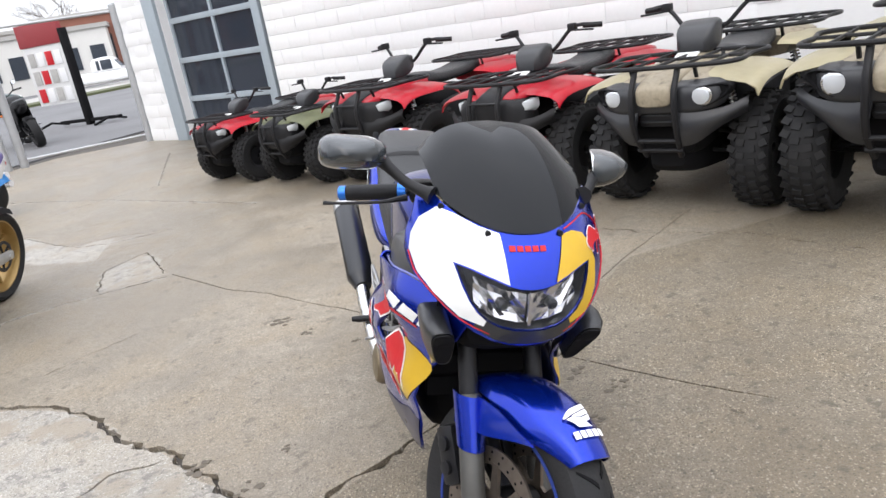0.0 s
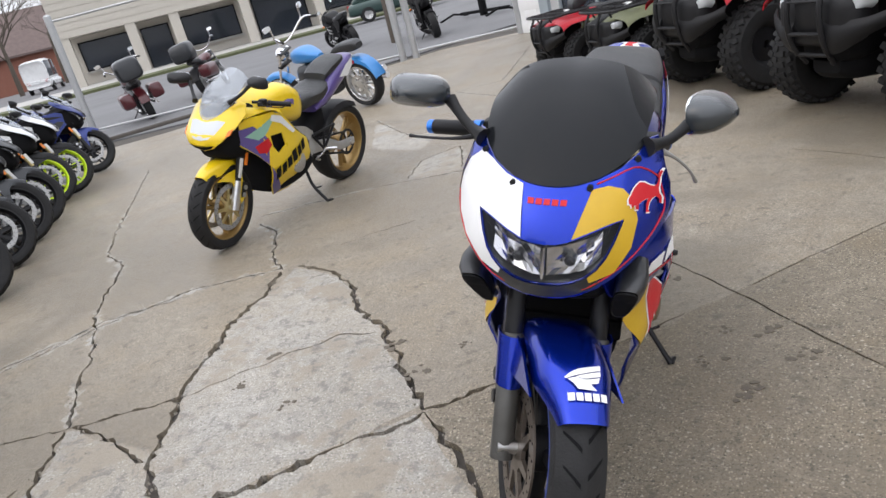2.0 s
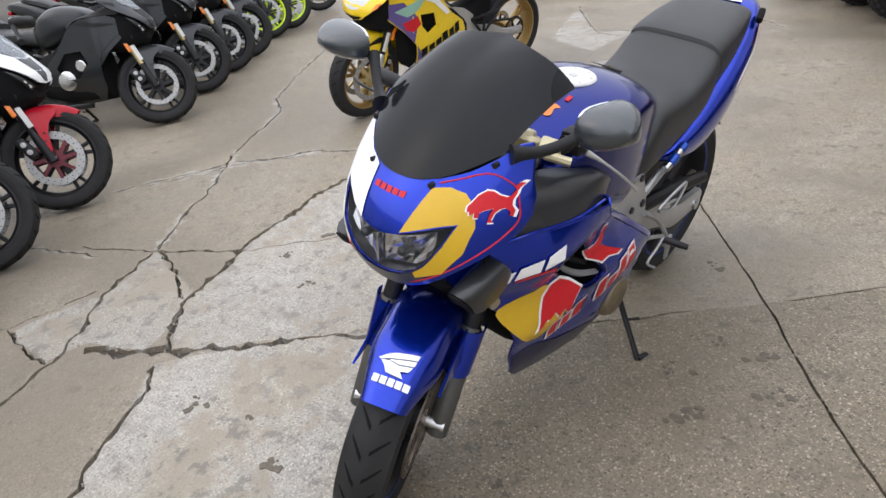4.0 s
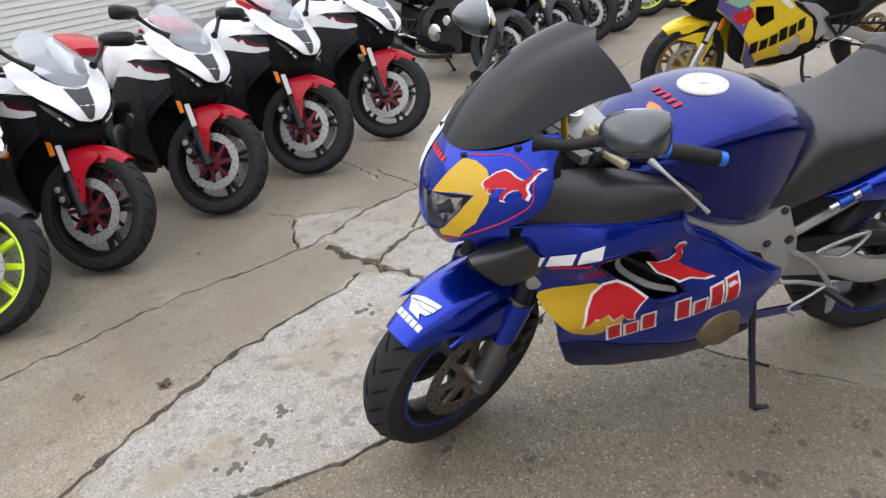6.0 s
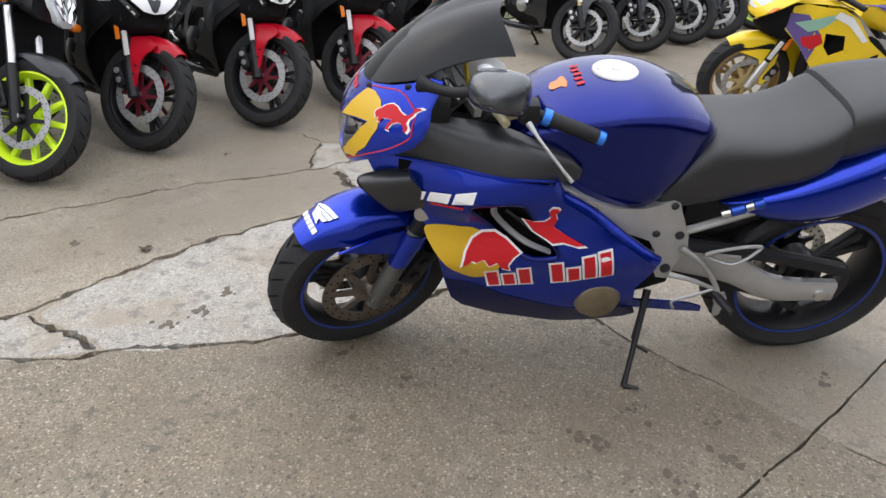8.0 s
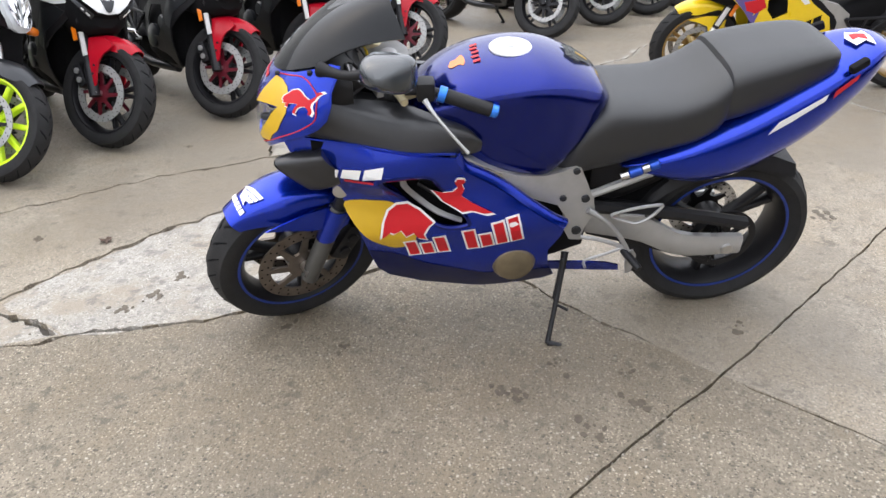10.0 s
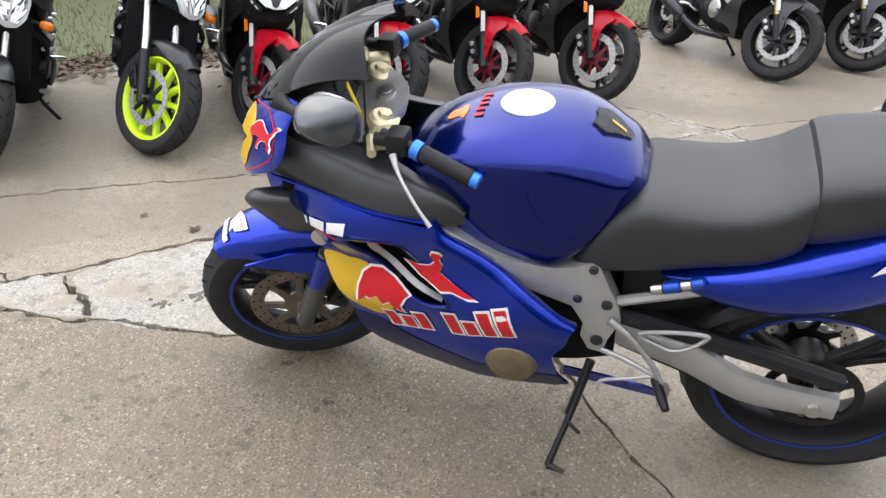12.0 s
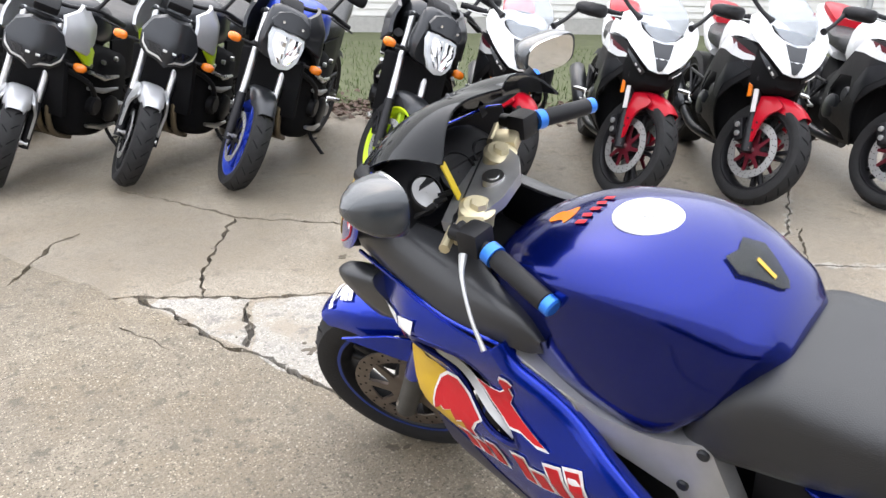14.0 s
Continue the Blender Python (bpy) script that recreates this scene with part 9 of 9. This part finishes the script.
def bare_tree(x, y, h, seed):
    rnd = random.Random(seed)
    t = thing("bare_tree", "leafless tree with grey branches far across the street", "tree", "bare trees across the street")
    bm = bmesh.new()
    tube(bm, [(x, y, 0), (x + 0.1, y, h * 0.25), (x + 0.05, y, h * 0.5)], [0.22, 0.17, 0.11], 8)
    part("trunk", bm, BARK, t)
    bm = bmesh.new()

    def grow(p, d, length, r, depth):
        q = p + d * length
        tube(bm, [p, (p + q) / 2 + Vector((rnd.gauss(0, 0.04), rnd.gauss(0, 0.04), 0)) * length, q], [r, r * 0.8, r * 0.6], 5)
        if depth:
            for _ in range(3):
                e = (d + Vector((rnd.gauss(0, 0.5), rnd.gauss(0, 0.5), rnd.gauss(0.1, 0.3)))).normalized()
                grow(p + (q - p) * rnd.uniform(0.5, 1.0), e, length * 0.68, r * 0.55, depth - 1)

    for k in range(6):
        a = rnd.uniform(0, 6.28)
        grow(Vector((x + 0.07, y, h * rnd.uniform(0.22, 0.5))), Vector((math.cos(a), math.sin(a), rnd.uniform(0.7, 1.6))).normalized(), h * 0.22, 0.07, 4)
    part("crown", bm, BARK, t, "thin bare branches")


for i, (x, y, h) in enumerate(((-60, 33, 10), (-63, 39, 9), (-52, 15, 9), (-58, 8, 8), (-40, 58, 9), (-36, 72, 10), (-18, 74, 9), (-14, 80, 10))):
    bare_tree(x, y, h, i)

# display board on a stand by the street
sign = thing("display_board", "white and red display board on a black stand", "display board")
t = Matrix.Translation((-9.9, 19.0, 0)) @ Matrix.Rotation(radians(-25), 4, "Z")
for nm, c, d, m, lab in (("board", (0, 0, 1.35), (1.5, 0.06, 1.5), PLATE, "white board with notices"), ("header", (0, 0, 2.35), (1.6, 0.12, 0.55), mat("dark_red_panel", (0.28, 0.03, 0.035), 0.5), "dark red header panel"), ("post", (0.86, 0, 1.2), (0.16, 0.16, 2.4), DARK, "black upright"), ("base_rail", (0.9, 0, 0.12), (2.2, 0.10, 0.08), DARK, "black base rail")):
    bm = bmesh.new()
    box(bm, c, d, 0.01)
    part(nm, turned(bm, t), m, sign, lab)
for k in range(12):
    bm = bmesh.new()
    box(bm, (-0.5 + 0.33 * (k % 4), -0.04, 0.85 + 0.45 * (k // 4)), (0.24, 0.02, 0.34), 0.004)
    part("notice", turned(bm, t), (RED if k % 5 == 0 else DECAL if k % 2 else STONE), sign, "paper notice")
for dx, dy in ((-0.6, 0.5), (-0.6, -0.5), (1.6, 0.5), (1.6, -0.5)):
    bm = bmesh.new()
    tube(bm, [t @ Vector((dx, 0, 0.14)), t @ Vector((dx, dy, 0.02))], 0.03, 6)
    part("foot", bm, DARK, sign, "black splayed foot")


# cruiser beyond the yellow bike, and bikes on the street side
def cruiser(label, tank, fender, top=False, group=""):
    root = thing("cruiser_motorcycle", label, "motorcycle", group)
    S = steering((1.15, 0, 0.95), 12, 30)
    I = Matrix.Identity(4)
    wheel(root, "front_wheel", 1.62, 0.31, 0.11, STEEL, 12, S, 0.14, STEEL, STEEL, (1,), None, 40, 0)
    wheel(root, "rear_wheel", 0, 0.31, 0.16, STEEL, 12, I, 0.13, STEEL, STEEL, (1,), None, 40, 0)
    fork(root, 1.62, 0.31, S, 0.92, CHROME, CHROME, 30, 0.10, False, STEEL)
    front_fender(root, 1.62, 0.31, S, fender, 0.075, 20, 150, False, "painted front mudguard")
    bm = bmesh.new()
    loops = []
    for k in range(13):
        a = radians(20 + 150 * k / 12)
        loops.append([(0.36 * math.cos(a), y, 0.31 + (0.37 - d) * math.sin(a)) for y, d in ((-0.10, 0.07), (-0.09, 0.01), (0, 0), (0.09, 0.01), (0.10, 0.07))])
    grid = [[bm.verts.new(p) for p in l] for l in loops]
    for r1, r2 in zip(grid, grid[1:]):
        for j in range(4):
            bm.faces.new((r1[j], r1[j + 1], r2[j + 1], r2[j]))
    thicken(bm, 0.006)
    part("rear_mudguard", bm, fender, root, "painted rear mudguard")
    bm = bmesh.new()
    loft(bm, [(1.12, 0.72, 0.84, 0.06), (1.02, 0.70, 0.90, 0.13), (0.85, 0.69, 0.91, 0.15), (0.66, 0.69, 0.83, 0.10), (0.58, 0.70, 0.78, 0.05)], 0.55, 0.75, 0.75, 18)
    part("fuel_tank", bm, tank, root, "teardrop fuel tank")
    bm = bmesh.new()
    loft(bm, [(0.64, 0.66, 0.74, 0.09), (0.50, 0.64, 0.75, 0.16), (0.30, 0.66, 0.77, 0.16), (0.16, 0.72, 0.86, 0.12), (-0.10, 0.74, 0.87, 0.10), (-0.18, 0.76, 0.83, 0.06)], 0.6, 0.6, 0.6, 16)
    part("seat", bm, VINYL, root, "black leather seat")
    bm = bmesh.new()
    loft(bm, [(1.12, 0.30, 0.60, 0.08), (1.0, 0.22, 0.68, 0.14), (0.75, 0.20, 0.68, 0.16), (0.50, 0.22, 0.55, 0.14)], 0.5, 0.5, 0.5, 14)
    part("engine", bm, GUN, root, "grey engine")
    for z in (0.30, 0.40):
        bm = bmesh.new()
        tube(bm, spline([(0.95, -0.14, 0.45), (0.80, -0.20, z), (0.40, -0.21, z - 0.02), (-0.25, -0.21, z)], 14), 0.04, 12)
        part("exhaust_pipe", bm, CHROME, root, "chrome exhaust pipe")
    bm = bmesh.new()
    tube(bm, spline([(0.82, -0.42, 1.12), (0.98, -0.34, 1.17), (1.14, -0.12, 1.02), (1.14, 0.12, 1.02), (0.98, 0.34, 1.17), (0.82, 0.42, 1.12)], 24), 0.014, 10)
    bar = part("handlebar", turned(bm, S), CHROME, root, "wide chrome handlebar")
    bm = bmesh.new()
    tube(bm, [(1.24, 0, 0.86), (1.33, 0, 0.86), (1.36, 0, 0.86)], [0.06, 0.095, 0.085], 20)
    lamp = part("headlamp", turned(bm, S), CHROME, root, "round chrome headlamp")
    for s in (1, -1):
        mirror(root, (1.0, s * 0.33, 1.17), (0.98, s * 0.40, 1.33), CHROME, CHROME, (0.04, 0.13, 0.08), S)
        bm = bmesh.new()
        tube(bm, [(0.93, s * 0.37, 1.155), (0.81, s * 0.425, 1.12)], 0.018, 10)
        part("grip", turned(bm, S), BLACK, bar, "black grip")
    if top:
        for s in (1, -1):
            bm = bmesh.new()
            loft(bm, [(0.28, 0.36, 0.62, 0.10), (0.20, 0.34, 0.66, 0.13), (-0.30, 0.36, 0.66, 0.13), (-0.38, 0.40, 0.62, 0.10)], 0.5, 0.5, 0.5, 14)
            bmesh.ops.translate(bm, vec=(0, s * 0.30, 0), verts=bm.verts)
            part("pannier", bm, tank, root, "hard side case")
        bm = bmesh.new()
        loft(bm, [(-0.02, 0.86, 1.20, 0.18), (-0.10, 0.84, 1.28, 0.25), (-0.42, 0.84, 1.26, 0.25), (-0.50, 0.88, 1.16, 0.20)], 0.5, 0.5, 0.5, 16)
        part("top_case", bm, GUN, root, "dark top case")
    pegs_and_stand(root, 0.80, 0.28, 0.2, 0.75, (0.75, 0.30, 0.06), STEEL)
    return root


CYAN = mat("sky_blue_paint", (0.04, 0.22, 0.55), 0.3, 0.1, 0.6, 0.06)
MAROON = mat("maroon_paint", (0.075, 0.010, 0.014), 0.3, 0.1, 0.6, 0.06)


def parked(ob, x, y, heading, lean=9, k=1.0):
    ob.matrix_basis = Matrix.Translation((x, y, 0.004)) @ Matrix.Rotation(radians(heading), 4, "Z") @ Matrix.Rotation(radians(-lean), 4, "X") @ Matrix.Scale(k, 4)


parked(cruiser("sky blue cruiser motorcycle with chrome handlebar and black seat", CYAN, CYAN), -5.12, 7.74, 172)
parked(cruiser("maroon touring motorcycle with top case and side cases", MAROON, MAROON, True, "motorcycles parked on the street side"), -12.2, 9.6, 150)
parked(cruiser("maroon touring motorcycle with top case and side cases", MAROON, BLACK, True, "motorcycles parked on the street side"), -13.2, 12.0, 120)
far_dark = naked_bike("dark naked motorcycle parked by the street fence", SATIN, BLACK, "strips", BLACK, "motorcycles parked on the street side")
parked(far_dark, -8.4, 14.9, 130)
copy_thing(far_dark, Matrix.Translation((-12.0, 16.4, 0.004)) @ Matrix.Rotation(radians(150), 4, "Z") @ Matrix.Rotation(radians(-9), 4, "X"))


blue = blue_bike()
FACING = radians(-78.4)
FRONT = Vector((0.006, 1.461, 0))  # where the front tyre stands
LEANED = Matrix.Translation(FRONT) @ Matrix.Rotation(FACING, 4, "Z") @ Matrix.Translation((-1.352 * U, 0, 0)) @ Matrix.Rotation(radians(-12.0), 4, "X") @ Matrix.Scale(U, 4)
blue.matrix_basis = LEANED
